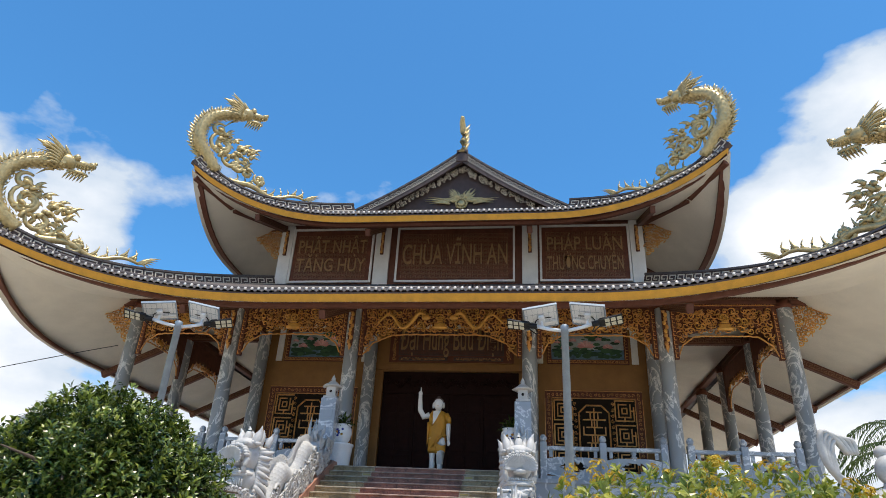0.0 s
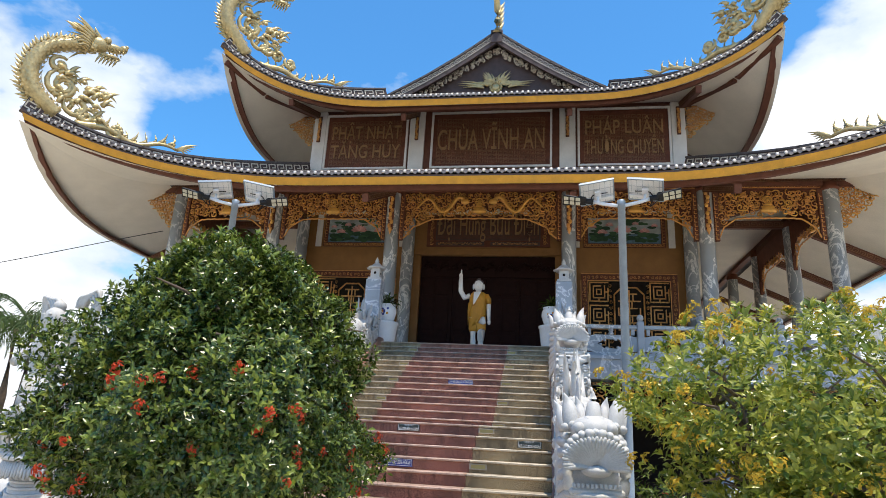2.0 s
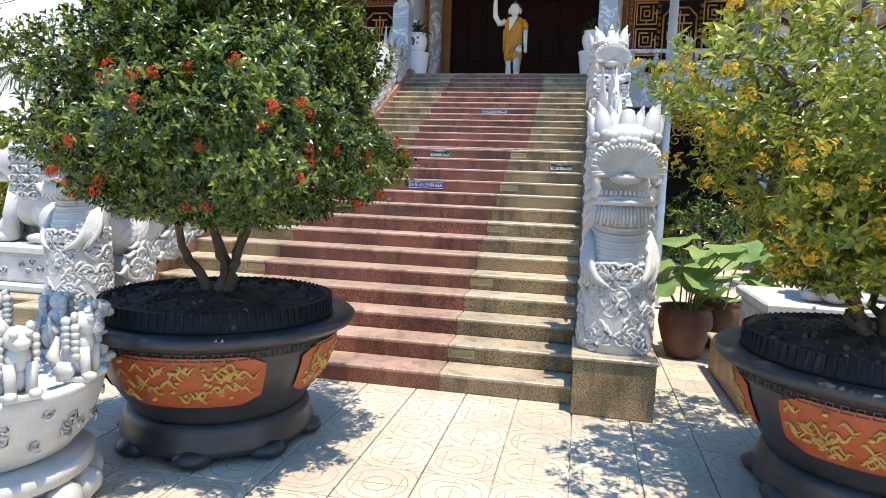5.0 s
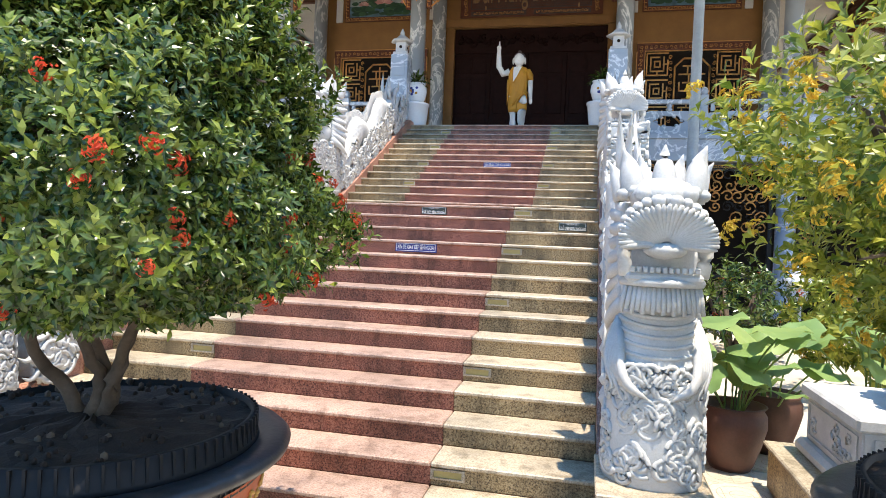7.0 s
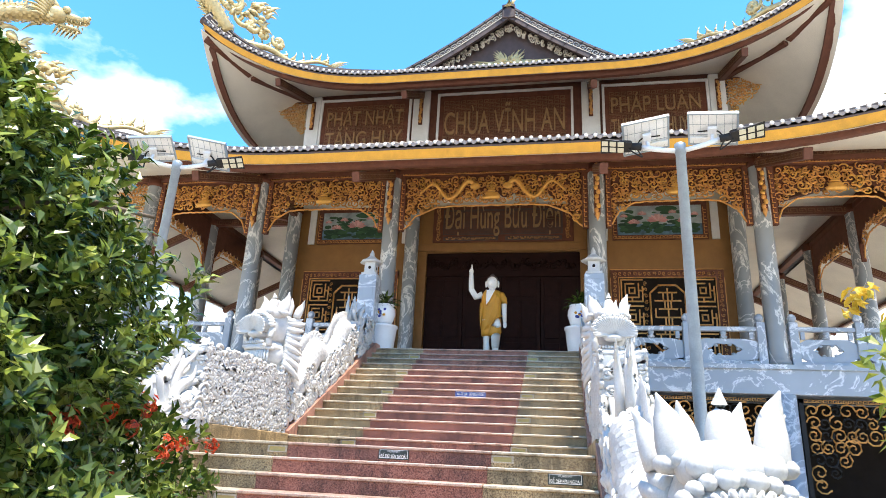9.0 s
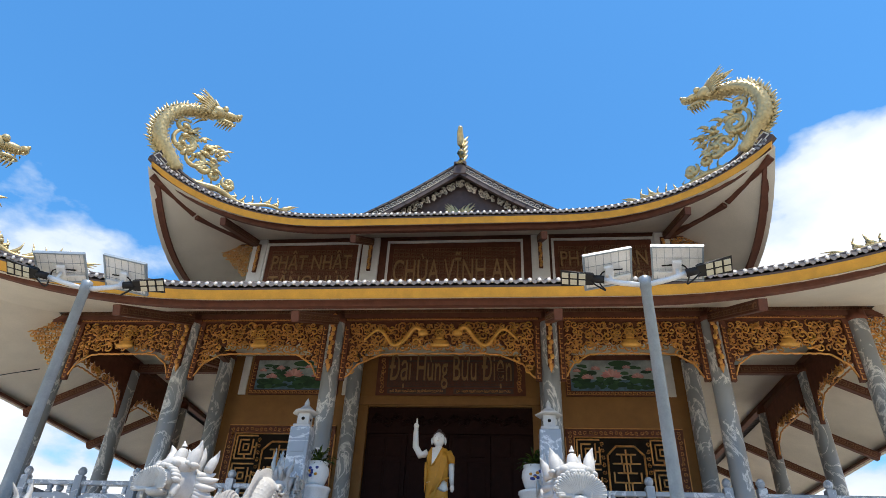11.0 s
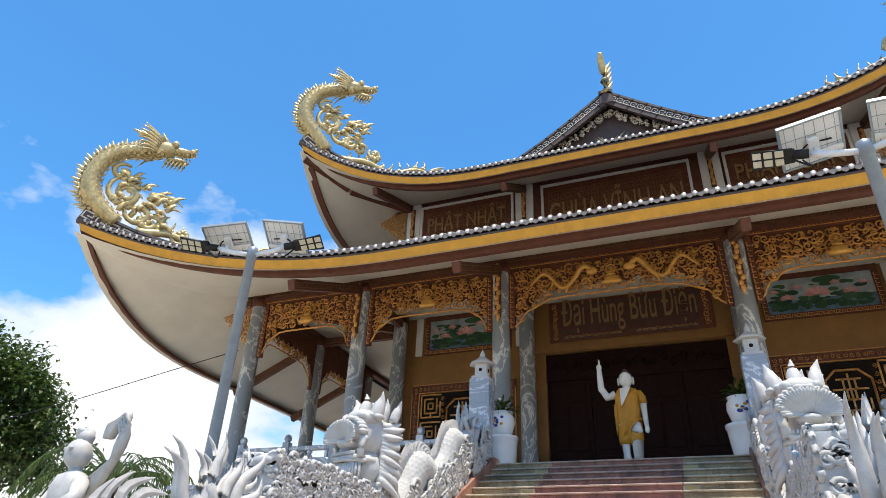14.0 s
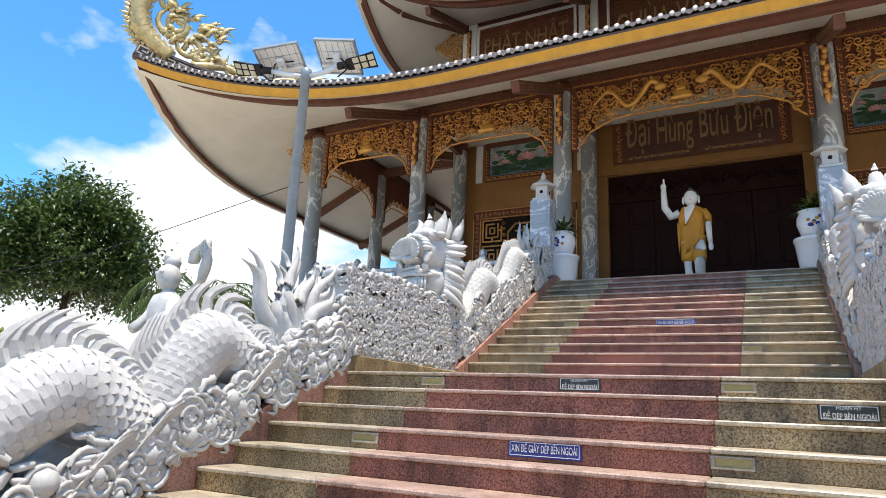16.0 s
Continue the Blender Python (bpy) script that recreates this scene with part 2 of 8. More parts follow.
M_BLUE = plain("blue_enamel", (0.02, 0.035, 0.22), 0.3, var=0.1)
M_SIGNBK = plain("black_enamel", (0.03, 0.04, 0.035), 0.3, var=0.1)
M_SIGNWH = plain("white_letter_paint", (0.8, 0.8, 0.78), 0.4, var=0.03)
M_SKYBLUE = plain("mural_blue", (0.36, 0.42, 0.43), 0.5, var=0.4, scale=3.0)
M_WATER = plain("mural_water", (0.10, 0.19, 0.27), 0.5, var=0.5, scale=6.0)
M_MGREEN = leafy("mural_green", (0.010, 0.045, 0.025), (0.05, 0.13, 0.06), 0.5, thin=0)
M_PINK = leafy("mural_pink", (0.50, 0.18, 0.20), (0.75, 0.45, 0.45), 0.5, thin=0)
M_LETTER = plain("dull_gilt_letter", (0.34, 0.20, 0.085), 0.5, 0.1, var=0.2)
M_PAVE = None

# ---- mesh helpers ----


class Build:
    """Collects vertices and faces, with a material for each face, into one mesh."""

    def __init__(self):
        self.v, self.f, self.k, self.mats, self.smooth = [], [], [], [], []

    def slot(self, mat):
        if mat not in self.mats:
            self.mats.append(mat)
        return self.mats.index(mat)

    def add(self, verts, faces, mat, smooth=False):
        o, s = len(self.v), self.slot(mat)
        self.v += [tuple(p) for p in verts]
        self.f += [tuple(i + o for i in q) for q in faces]
        self.k += [s] * len(faces)
        self.smooth += [smooth] * len(faces)
        return self

    def box(self, a, b, mat, bevel=0.0, m=None):
        (x0, y0, z0), (x1, y1, z1) = a, b
        if bevel <= 0:
            v = [(x, y, z) for z in (z0, z1) for y in (y0, y1) for x in (x0, x1)]
            f = [(0, 2, 3, 1), (4, 5, 7, 6), (0, 1, 5, 4), (2, 6, 7, 3), (0, 4, 6, 2), (1, 3, 7, 5)]
        else:
            c = min(bevel, (x1 - x0) / 3, (y1 - y0) / 3, (z1 - z0) / 3)
            ring = [(x0 + c, y0), (x1 - c, y0), (x1, y0 + c), (x1, y1 - c), (x1 - c, y1), (x0 + c, y1), (x0, y1 - c), (x0, y0 + c)]
            small = [(min(max(x, x0 + c), x1 - c), min(max(y, y0 + c), y1 - c)) for x, y in ring]
            v = [(x, y, z0) for x, y in small] + [(x, y, z0 + c) for x, y in ring] + [(x, y, z1 - c) for x, y in ring] + [(x, y, z1) for x, y in small]
            f = [tuple(reversed(range(8))), tuple(range(24, 32))]
            for r in range(3):
                f += [(r * 8 + i, r * 8 + (i + 1) % 8, r * 8 + 8 + (i + 1) % 8, r * 8 + 8 + i) for i in range(8)]
        if m is not None:
            v = [m @ Vector(p) for p in v]
        return self.add(v, f, mat)

    def lathe(self, profile, mat, centre=(0, 0, 0), seg=24, squash=1.0, m=None):
        """Turns (radius, height) pairs about the upright axis; radius 0 closes an end."""
        v, f, n = [], [], len(profile)
        for r, z in profile:
            for i in range(seg):
                a = 2 * math.pi * i / seg
                v.append(Vector((centre[0] + r * math.cos(a), centre[1] + squash * r * math.sin(a), centre[2] + z)))
        for j in range(n - 1):
            for i in range(seg):
                k = (i + 1) % seg
                f.append((j * seg + i, j * seg + k, (j + 1) * seg + k, (j + 1) * seg + i))
        f.append(tuple(reversed(range(seg))))
        f.append(tuple((n - 1) * seg + i for i in range(seg)))
        if m is not None:
            v = [m @ p for p in v]
        return self.add(v, f, mat, True)

    def tube(self, pts, radii, mat, seg=8, flat=1.0, up=Vector((0, 0, 1)), caps=True):
        """A tapered tube along points; flat squeezes it across the side direction."""
        pts = [Vector(p) for p in pts]
        if not hasattr(radii, "__len__"):
            radii = [radii] * len(pts)
        v, f, n = [], [], len(pts)
        for i, p in enumerate(pts):
            t = (pts[min(i + 1, n - 1)] - pts[max(i - 1, 0)]).normalized()
            s = t.cross(up)
            s = s.normalized() if s.length > 1e-4 else Vector((1, 0, 0))
            w = s.cross(t).normalized()
            for k in range(seg):
                a = 2 * math.pi * k / seg
                v.append(p + radii[i] * (math.cos(a) * s * flat + math.sin(a) * w))
        for i in range(n - 1):
            for k in range(seg):
                q = (k + 1) % seg
                f.append((i * seg + k, i * seg + q, (i + 1) * seg + q, (i + 1) * seg + k))
        if caps:
            f.append(tuple(reversed(range(seg))))
            f.append(tuple((n - 1) * seg + k for k in range(seg)))
        return self.add(v, f, mat, True)

    def ball(self, c, r, mat, seg=10, rings=6, m=None):
        r = r if hasattr(r, "__len__") else (r, r, r)
        v, f = [], []
        for j in range(rings + 1):
            b = math.pi * j / rings
            for i in range(seg):
                a = 2 * math.pi * i / seg
                p = Vector((r[0] * math.sin(b) * math.cos(a), r[1] * math.sin(b) * math.sin(a), r[2] * math.cos(b)))
                v.append((m @ p if m is not None else p) + Vector(c))
        for j in range(rings):
            for i in range(seg):
                k = (i + 1) % seg
                f.append((j * seg + i, (j + 1) * seg + i, (j + 1) * seg + k, j * seg + k))
        return self.add(v, f, mat, True)

    def cone(self, a, b, r, mat, seg=6, bend=Vector((0, 0, 0)), flat=1.0):
        a, b = Vector(a), Vector(b)
        mid = (a + b) / 2 + bend
        return self.tube([a, (a + mid) / 2 + bend * 0.3, mid, (mid + b) / 2 + bend * 0.1, b], [r, r * 0.95, r * 0.7, r * 0.4, r * 0.05], mat, seg, flat)

    def prism(self, outline, depth, mat, m):
        """A flat outline (x, z) given thickness along y, then placed by m."""
        n = len(outline)
        v = [m @ Vector((x, 0, z)) for x, z in outline] + [m @ Vector((x, depth, z)) for x, z in outline]
        f = [tuple(range(n)), tuple(reversed(range(n, 2 * n)))] + [(i, i + n, (i + 1) % n + n, (i + 1) % n) for i in range(n)]
        return self.add(v, f, mat)

    def mesh(self, name):
        me = bpy.data.meshes.new(name)
        me.from_pydata(self.v, [], self.f)
        for mt in self.mats:
            me.materials.append(mt)
        me.polygons.foreach_set("material_index", self.k)
        me.polygons.foreach_set("use_smooth", self.smooth)
        me.update()
        return me


def thing(name, build, label, category, group="", kind="", at=None):
    ob = new(name, build.mesh(name) if build else None)
    if at is not None:
        ob.matrix_basis = at
    return tagged(ob, label, category, group, kind)


def part(name, build, parent, label="", at=None):
    ob = new(name, build.mesh(name) if isinstance(build, Build) else build)
    ob.parent = parent
    if at is not None:
        ob.matrix_basis = at
    return tagged(ob, label) if label else ob


def spiral(cx, cz, r, turns, start, hand, y, n=18):
    """Points of a scroll that winds inwards, in an upright plane."""
    out = []
    for i in range(n):
        k = i / (n - 1)
        a = start + hand * turns * 2 * math.pi * k
        q = r * (1 - 0.85 * k)
        out.append((cx + q * math.cos(a), y, cz + q * math.sin(a)))
    return out


def fret(build, x0, x1, z0, z1, y, mat, unit=None, depth=0.012, place=None):
    """A meander of thin bars filling a band."""
    h = z1 - z0
    unit = unit or h * 1.25
    n = max(1, int((x1 - x0) / unit))
    unit = (x1 - x0) / n
    w = h * 0.15
    for i in range(n):
        a = x0 + i * unit
        bars = [(0, 0, unit, w), (0.0, 0, w, h), (0, h - w, unit * 0.8, h), (unit * 0.8 - w, h * 0.35, unit * 0.8, h), (unit * 0.35, h * 0.35, unit * 0.8, h * 0.35 + w)]
        for u0, v0, u1, v1 in bars:
            p, q = (a + u0, y - depth, z0 + v0), (a + u1, y, z0 + v1)
            build.box(p, q, mat, m=place)


def text_mesh(words, size, depth, mat, align="CENTER"):
    cu = bpy.data.curves.new("letters", "FONT")
    cu.body, cu.size, cu.extrude, cu.align_x, cu.align_y = words, size, depth, align, "CENTER"
    ob = bpy.data.objects.new("letters", cu)
    scene.collection.objects.link(ob)
    me = bpy.data.meshes.new_from_object(ob.evaluated_get(bpy.context.evaluated_depsgraph_get()))
    me.materials.clear()
    me.materials.append(mat)
    bpy.data.objects.remove(ob)
    return me

# ---- setting: ground and yard ----


def paving_material():
    m, n, l, b = nodes_of("cream_paving", 0.6)
    f = noise_node(n, l, 1.1, 6.0, 0.6, "World")
    g = noise_node(n, l, 45.0, 4.0, 0.65, "World")
    r = ramp(n, l, f.outputs["Fac"], [(0.3, (0.40, 0.36, 0.30)), (0.55, (0.56, 0.51, 0.43)), (0.75, (0.62, 0.58, 0.51))])
    s = ramp(n, l, g.outputs["Fac"], [(0.3, (0.84, 0.83, 0.80)), (0.7, (1.05, 1.05, 1.05))])
    oi = n.new("ShaderNodeObjectInfo")
    v = ramp(n, l, oi.outputs["Random"], [(0.0, (0.88, 0.86, 0.84)), (1.0, (1.06, 1.06, 1.05))])
    c = mix(n, l, "MULTIPLY", 1.0, r.outputs[0], s.outputs[0])
    c = mix(n, l, "MULTIPLY", 1.0, c.outputs[0], v.outputs[0])
    l.new(c.outputs[0], b.inputs["Base Color"])
    bump(n, l, b, g.outputs["Fac"], 0.25, 0.004)
    return m


M_PAVE = paving_material()
M_GROOVE = plain("paving_groove", (0.38, 0.32, 0.25), 0.9, var=0.3)
ground = Build()
ground.add([(-600, -600, -0.02), (600, -600, -0.02), (600, 900, -0.02), (-600, 900, -0.02)], [(0, 1, 2, 3)], M_PAVE)
ground_ob = thing("ground", ground, "pale cream paved temple yard", "ground", kind="structure")

# ---- setting: grand stair ----
BX = 0.09                    # the hall's axis
RISE, GO_LOW, GO_UP = 0.15, 0.327, 0.308
HALF, RED = 2.09, 1.08       # half widths of the stair and of its red middle
LANDING_Z, PLAT_Z = 14 * RISE, 28 * RISE


def riser_y(k):
    return (k - 1) * GO_LOW if k <= 14 else 6.56 + (k - 15) * GO_UP


stair = thing("grand_stair", None, "straight stair of red and yellow speckled granite with a landing", "stairs", kind="structure")
core = Build()
for k in range(1, 29):
    y0, y1 = riser_y(k) + 0.02, riser_y(k + 1) + 0.02 if k not in (28,) else 12.4
    core.box((-HALF + 0.01, y0, 0 if k < 15 else 1.0), (HALF - 0.01, y1, k * RISE - 0.03), M_RGRAN)
part("core", core, stair)


def panel_mesh(name, w, h, d, mat, bevel=0.004):
    return Build().box((-w / 2, 0, 0), (w / 2, d, h), mat, bevel).mesh(name)


side_w = HALF - RED
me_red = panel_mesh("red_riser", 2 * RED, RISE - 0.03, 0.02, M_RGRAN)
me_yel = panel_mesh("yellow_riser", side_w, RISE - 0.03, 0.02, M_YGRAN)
treads = {}
for k in range(1, 29):
    y, z = riser_y(k), (k - 1) * RISE
    part("red_riser", me_red, stair, at=pose(0, y, z))
    for s in (-1, 1):
        part("yellow_riser", me_yel, stair, at=pose(s * (RED + side_w / 2), y, z))
    depth = (riser_y(k + 1) if k < 28 else y + 0.5) - y + 0.025
    key = round(depth, 2)
    if key not in treads:
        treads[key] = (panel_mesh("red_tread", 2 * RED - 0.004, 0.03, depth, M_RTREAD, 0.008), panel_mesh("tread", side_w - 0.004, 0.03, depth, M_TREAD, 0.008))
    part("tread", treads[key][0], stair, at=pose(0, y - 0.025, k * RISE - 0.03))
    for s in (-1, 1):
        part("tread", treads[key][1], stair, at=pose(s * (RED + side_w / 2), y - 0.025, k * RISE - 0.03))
vent = Build()
vent.box((-0.11, -0.012, -0.035), (0.11, 0.0, -0.022), M_TREAD).box((-0.11, -0.012, 0.022), (0.11, 0.0, 0.035), M_TREAD)
vent.box((-0.11, -0.012, -0.022), (-0.09, 0.0, 0.022), M_TREAD).box((0.09, -0.012, -0.022), (0.11, 0.0, 0.022), M_TREAD)
vent.box((-0.09, -0.005, -0.022), (0.09, -0.001, 0.022), M_OLIVE)
me_vent = vent.mesh("step_light")
for k in (2, 5, 8, 11, 14, 15, 18, 21, 24, 27):
    for s in (-1, 1):
        part("step_light", me_vent, stair, "pale framed recessed step light", pose(s * 1.19, riser_y(k), (k - 0.5) * RISE))

# flank walls of the stair, with sloped red granite copings, and front pedestals
flank_ob = {}
for s, tag in ((-1, "flank_wall_west"), (1, "flank_wall_east")):
    fl = Build()
    x0, x1 = sorted((s * HALF, s * 2.66))
    prof = [(0.35, 0.0), (4.25, 0.0), (4.25, LANDING_Z + 0.12), (3.9, LANDING_Z - 0.02), (0.35, 0.40)]
    fl.prism([(y, z) for y, z in prof], x1 - x0, M_RCOPE, Matrix(((0, 1, 0, x0), (1, 0, 0, 0), (0, 0, 1, 0), (0, 0, 0, 1))))
    fl.box((x0, 4.25, 0), (x1, 6.56, LANDING_Z + 0.16), M_YGRAN, 0.01)
    prof = [(6.56, 0.0), (11.7, 0.0), (11.7, PLAT_Z + 0.1), (10.5, PLAT_Z + 0.1), (6.56, LANDING_Z + 0.2)]
    fl.prism([(y, z) for y, z in prof], x1 - x0, M_RCOPE, Matrix(((0, 1, 0, x0), (1, 0, 0, 0), (0, 0, 1, 0), (0, 0, 0, 1))))
    ob = thing(tag, fl, "stair flank wall in speckled granite", "wall", kind="structure")
    pd = Build().box((x0, -0.2, 0), (x1, 0.42, 0.40), M_YGRAN, 0.006)
    pd.box((x0 - 0.015, -0.215, 0.40), (x1 + 0.015, 0.435, 0.43), M_TREAD, 0.008)
    part("pedestal", pd, ob, "brown speckled granite pedestal block")

# ---- setting: the platform and hall ----
COLX, COLY = (2.5, 6.1, 9.25), 12.0
YC, WALLY = 21.5, 14.72
plat = Build()
plat.box((-10.6 + BX, 11.72, 3.60), (10.6 + BX, 31.2, 4.196), M_BMARB, 0.01)
plat.box((-10.7 + BX, 11.66, 4.10), (-2.7, 11.72, 4.196), M_BMARB).box((2.7, 11.66, 4.10), (10.7 + BX, 11.72, 4.196), M_BMARB)
thing("floor", plat, "raised platform edged in blue-grey marble", "floor", kind="structure")
# flat near-black backdrop, added so the space behind the gates reads as deep shade
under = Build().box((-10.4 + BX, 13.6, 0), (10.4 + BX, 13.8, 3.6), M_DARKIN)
thing("wall_undercroft", under, "near-black backdrop standing for the undercroft's shade", "wall", kind="structure")

# front wall with its door opening
fw = Build()
for s in (-1, 1):
    a, b = sorted((s * 2.16 + BX, s * 6.3 + BX))
    fw.box((a, WALLY, 4.2), (b, WALLY + 0.3, 10.6), M_OCHRE)
fw.box((-2.16 + BX, WALLY, 7.70), (2.16 + BX, WALLY + 0.3, 10.6), M_OCHRE)
thing("wall_south", fw, "ochre brown painted hall wall with a wide door opening", "wall", kind="structure")
for s, tag in ((-1, "wall_west"), (1, "wall_east")):
    a, b = sorted((s * 6.0 + BX, s * 6.3 + BX))
    thing(tag, Build().box((a, WALLY + 0.3, 4.2), (b, 28.2, 10.6), M_OCHRE), "ochre brown painted side wall", "wall", kind="structure")
thing("wall_north", Build().box((-6.3 + BX, 28.2, 4.2), (6.3 + BX, 28.5, 10.6), M_OCHRE), "ochre brown painted back wall", "wall", kind="structure")
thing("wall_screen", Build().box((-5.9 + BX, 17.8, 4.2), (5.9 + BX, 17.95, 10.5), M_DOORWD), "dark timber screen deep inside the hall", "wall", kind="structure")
thing("ceiling", Build().box((-9.5 + BX, 11.8, 9.12), (9.5 + BX, 31, 9.2), M_CREAM), "cream painted ceiling of the gallery", "ceiling", kind="structure")
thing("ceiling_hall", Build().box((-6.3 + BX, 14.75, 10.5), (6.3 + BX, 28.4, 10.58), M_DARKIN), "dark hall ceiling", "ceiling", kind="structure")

# ---- roofs ----


def eave_profile(half, start, lift, sweep, power):
    def shape(u):
        q = max(0.0, (abs(u) - start) / (half - start))
        return sweep * q ** 2.0, lift * q ** power
    return shape


class Roof:
    """A hipped roof with upswept corners: eave line, soffit, slopes, tile ends and hip ridges."""

    def __init__(self, name, label, ax, yf, z, corner, wall_ring, wall_z, top_ring, top_z, start, power, side_x):
        self.name, self.z = name, z
        self.cx, self.cy, self.cz = corner
        self.lift, self.sweep = self.cz - z, yf - self.cy
        self.ax, self.yf = side_x, yf
        self.half_y = YC - self.cy
        self.wall, self.wall_z, self.top, self.top_z = wall_ring, wall_z, top_ring, top_z
        self.front = eave_profile(self.cx, start, self.lift, self.sweep, power)
        self.side = eave_profile(self.half_y, self.half_y - 0.8 * (self.cx - start), self.lift, self.cx - side_x, power + 0.4)
        self.ob = thing(name, None, label, "roof")

    def eave(self, side, u):
        """The eave point at u in -1..1 along a side (0 front, 1 east, 2 back, 3 west)."""
        if side in (0, 2):
            s, l = self.front(u * self.cx)
            p = Vector((u * self.cx, self.yf - s, self.z + l))
            if side == 2:
                p = Vector((-p.x, 2 * YC - p.y, p.z))
        else:
            s, l = self.side(u * self.half_y)
            p = Vector((self.ax + s, YC + u * self.half_y, self.z + l))
            if side == 3:
                p = Vector((-p.x, 2 * YC - p.y, p.z))
        return p + Vector((BX, 0, 0))

    def ring(self, side, u, half, z):
        hx, y0 = half
        hy = YC - y0
        p = {0: (u * hx, y0), 1: (hx, YC + u * hy), 2: (-u * hx, YC + hy), 3: (-hx, YC - u * hy)}[side]
        return Vector((p[0] + BX, p[1], z))

    def fall(self, a, b, k, power):
        """A point between the eave at a and the ring at b; the corner's lift dies away up the slope."""
        p = a.lerp(b, k)
        base = self.z - (0.40 if power < 3 else 0.0)
        lift = a.z - base
        p.z = base + (b.z - base) * k + lift * (1 - k) ** power - 0.08 * 4 * k * (1 - k) * (power > 3)
        return p

    def surface(self, build, lower, upper, mat, sides, nu=40, nv=6, sag=None, flip=False):
        for side in sides:
            v, f = [], []
            for i in range(nu + 1):
                u = -1 + 2 * i / nu
                a, b = lower(side, u), upper(side, u)
                for j in range(nv + 1):
                    k = j / nv
                    p = a.lerp(b, k)
                    if sag is not None:
                        p = self.fall(a, b, k, sag)
                    v.append(p)
            for i in range(nu):
                for j in range(nv):
                    q = (i * (nv + 1) + j, (i + 1) * (nv + 1) + j, (i + 1) * (nv + 1) + j + 1, i * (nv + 1) + j + 1)
                    f.append(tuple(reversed(q)) if flip else q)
            build.add(v, f, mat, True)

    def band(self, build, dz0, dz1, inset0, inset1, mat, sides=(0, 1, 3), nu=48):
        """A strip that hangs below the eave line, set back from it."""
        def at(side, u, dz, inset):
            p = self.eave(side, u)
            c = Vector((BX, YC, p.z))
            d = (c - p)
            n = {0: Vector((0, 1, 0)), 1: Vector((-1, 0, 0)), 2: Vector((0, -1, 0)), 3: Vector((1, 0, 0))}[side]
            corner = abs(u) ** 24
            step = n * (1 - corner * 0.3) + Vector((-math.copysign(1, p.x - BX), 0, 0)) * (corner * 0.7 if side in (0, 2) else 0) + Vector((0, math.copysign(1, YC - p.y), 0)) * (corner * 0.7 if side in (1, 3) else 0)
            return p + step * inset + Vector((0, 0, dz))
        self.surface(build, lambda s, u: at(s, u, dz0, inset0), lambda s, u: at(s, u, dz1, inset1), mat, sides, nu, 1)

    def build(self, pitch):
        top = Build()
        self.surface(top, self.eave, lambda s, u: self.ring(s, u, self.top, self.top_z), M_TILE, (0, 1, 2, 3), 40, 10, 3.6)
        part("tile_slope", top, self.ob, "grey clay tile slope")
        sof = Build()
        self.surface(sof, lambda s, u: self.eave(s, u) + Vector((0, 0, -0.33)), lambda s, u: self.ring(s, u, self.wall, self.wall_z), M_CREAM, (0, 1, 2, 3), 40, 8, 2.2, True)
        part("soffit", sof, self.ob, "cream painted soffit")
        y1 = Build()
        self.band(y1, -0.06, -0.10, 0.02, 0.03, M_FRETDK)
        self.band(y1, -0.10, -0.28, 0.03, 0.10, M_YELLOW)
        part("eave_board", y1, self.ob, "yellow painted eave board")
        y2 = Build()
        self.band(y2, -0.28, -0.285, 0.10, 0.20, M_BROWN)
        self.band(y2, -0.285, -0.37, 0.20, 0.215, M_BROWN)
        self.band(y2, -0.37, -0.375, 0.215, 0.32, M_BROWN)
        self.band(y2, -0.375, -0.30, 0.32, 0.33, M_BROWN)
        part("eave_beam", y2, self.ob, "dark brown eave beam")
        # tile ends and cover-tile rows
        n = int(2 * self.cx / pitch)
        cap = Build().lathe([(0.0, -0.02), (0.04, -0.02), (0.045, 0.0), (0.039, 0.02), (0.0, 0.022)], M_TILEEND, seg=8, m=pose(0, 0, 0, 90, 0, 0)).mesh("tile_end")
        rows = Build()
        drip = Build()
        for side in (0, 1, 3):
            m = n if side == 0 else int(2 * self.half_y / pitch / 2.2)
            for i in range(m + 1):
                u = -1 + 2 * i / n if side == 0 else (-1 + 1.0 * i / m if side == 1 else 1 - 1.0 * i / m)
                p = self.eave(side, u)
                b = self.ring(side, u, self.top, self.top_z)
                if side == 0:
                    part("tile_end", cap, self.ob, at=Matrix.Translation(p + Vector((0, -0.01, 0.02))))
                else:
                    drip.ball(p + Vector((0, 0, 0.02)), 0.055, M_TILEEND, 6, 4)
                pts = []
                for j in range(6):
                    k = j / 5 * 0.9
                    q = self.fall(p, b, k, 3.6)
                    pts.append(q + Vector((0, 0, 0.03)))
                rows.tube(pts, 0.05, M_TILE, 5)
                if side == 0 and i < m:
                    q = self.eave(0, u + 1.0 / n)
                    drip.prism([(-0.07, 0.0), (0.07, 0.0), (0.05, -0.05), (0.0, -0.085), (-0.05, -0.05)], 0.012, M_DRIP, Matrix.Translation(q + Vector((0, -0.02, 0.02))))
        tagged(part("cover_tile", rows, self.ob, "rows of grey cover tiles"), kind="stuff")
        tagged(part("drip_tile", drip, self.ob, "pale drip tiles along the eave"), kind="stuff")
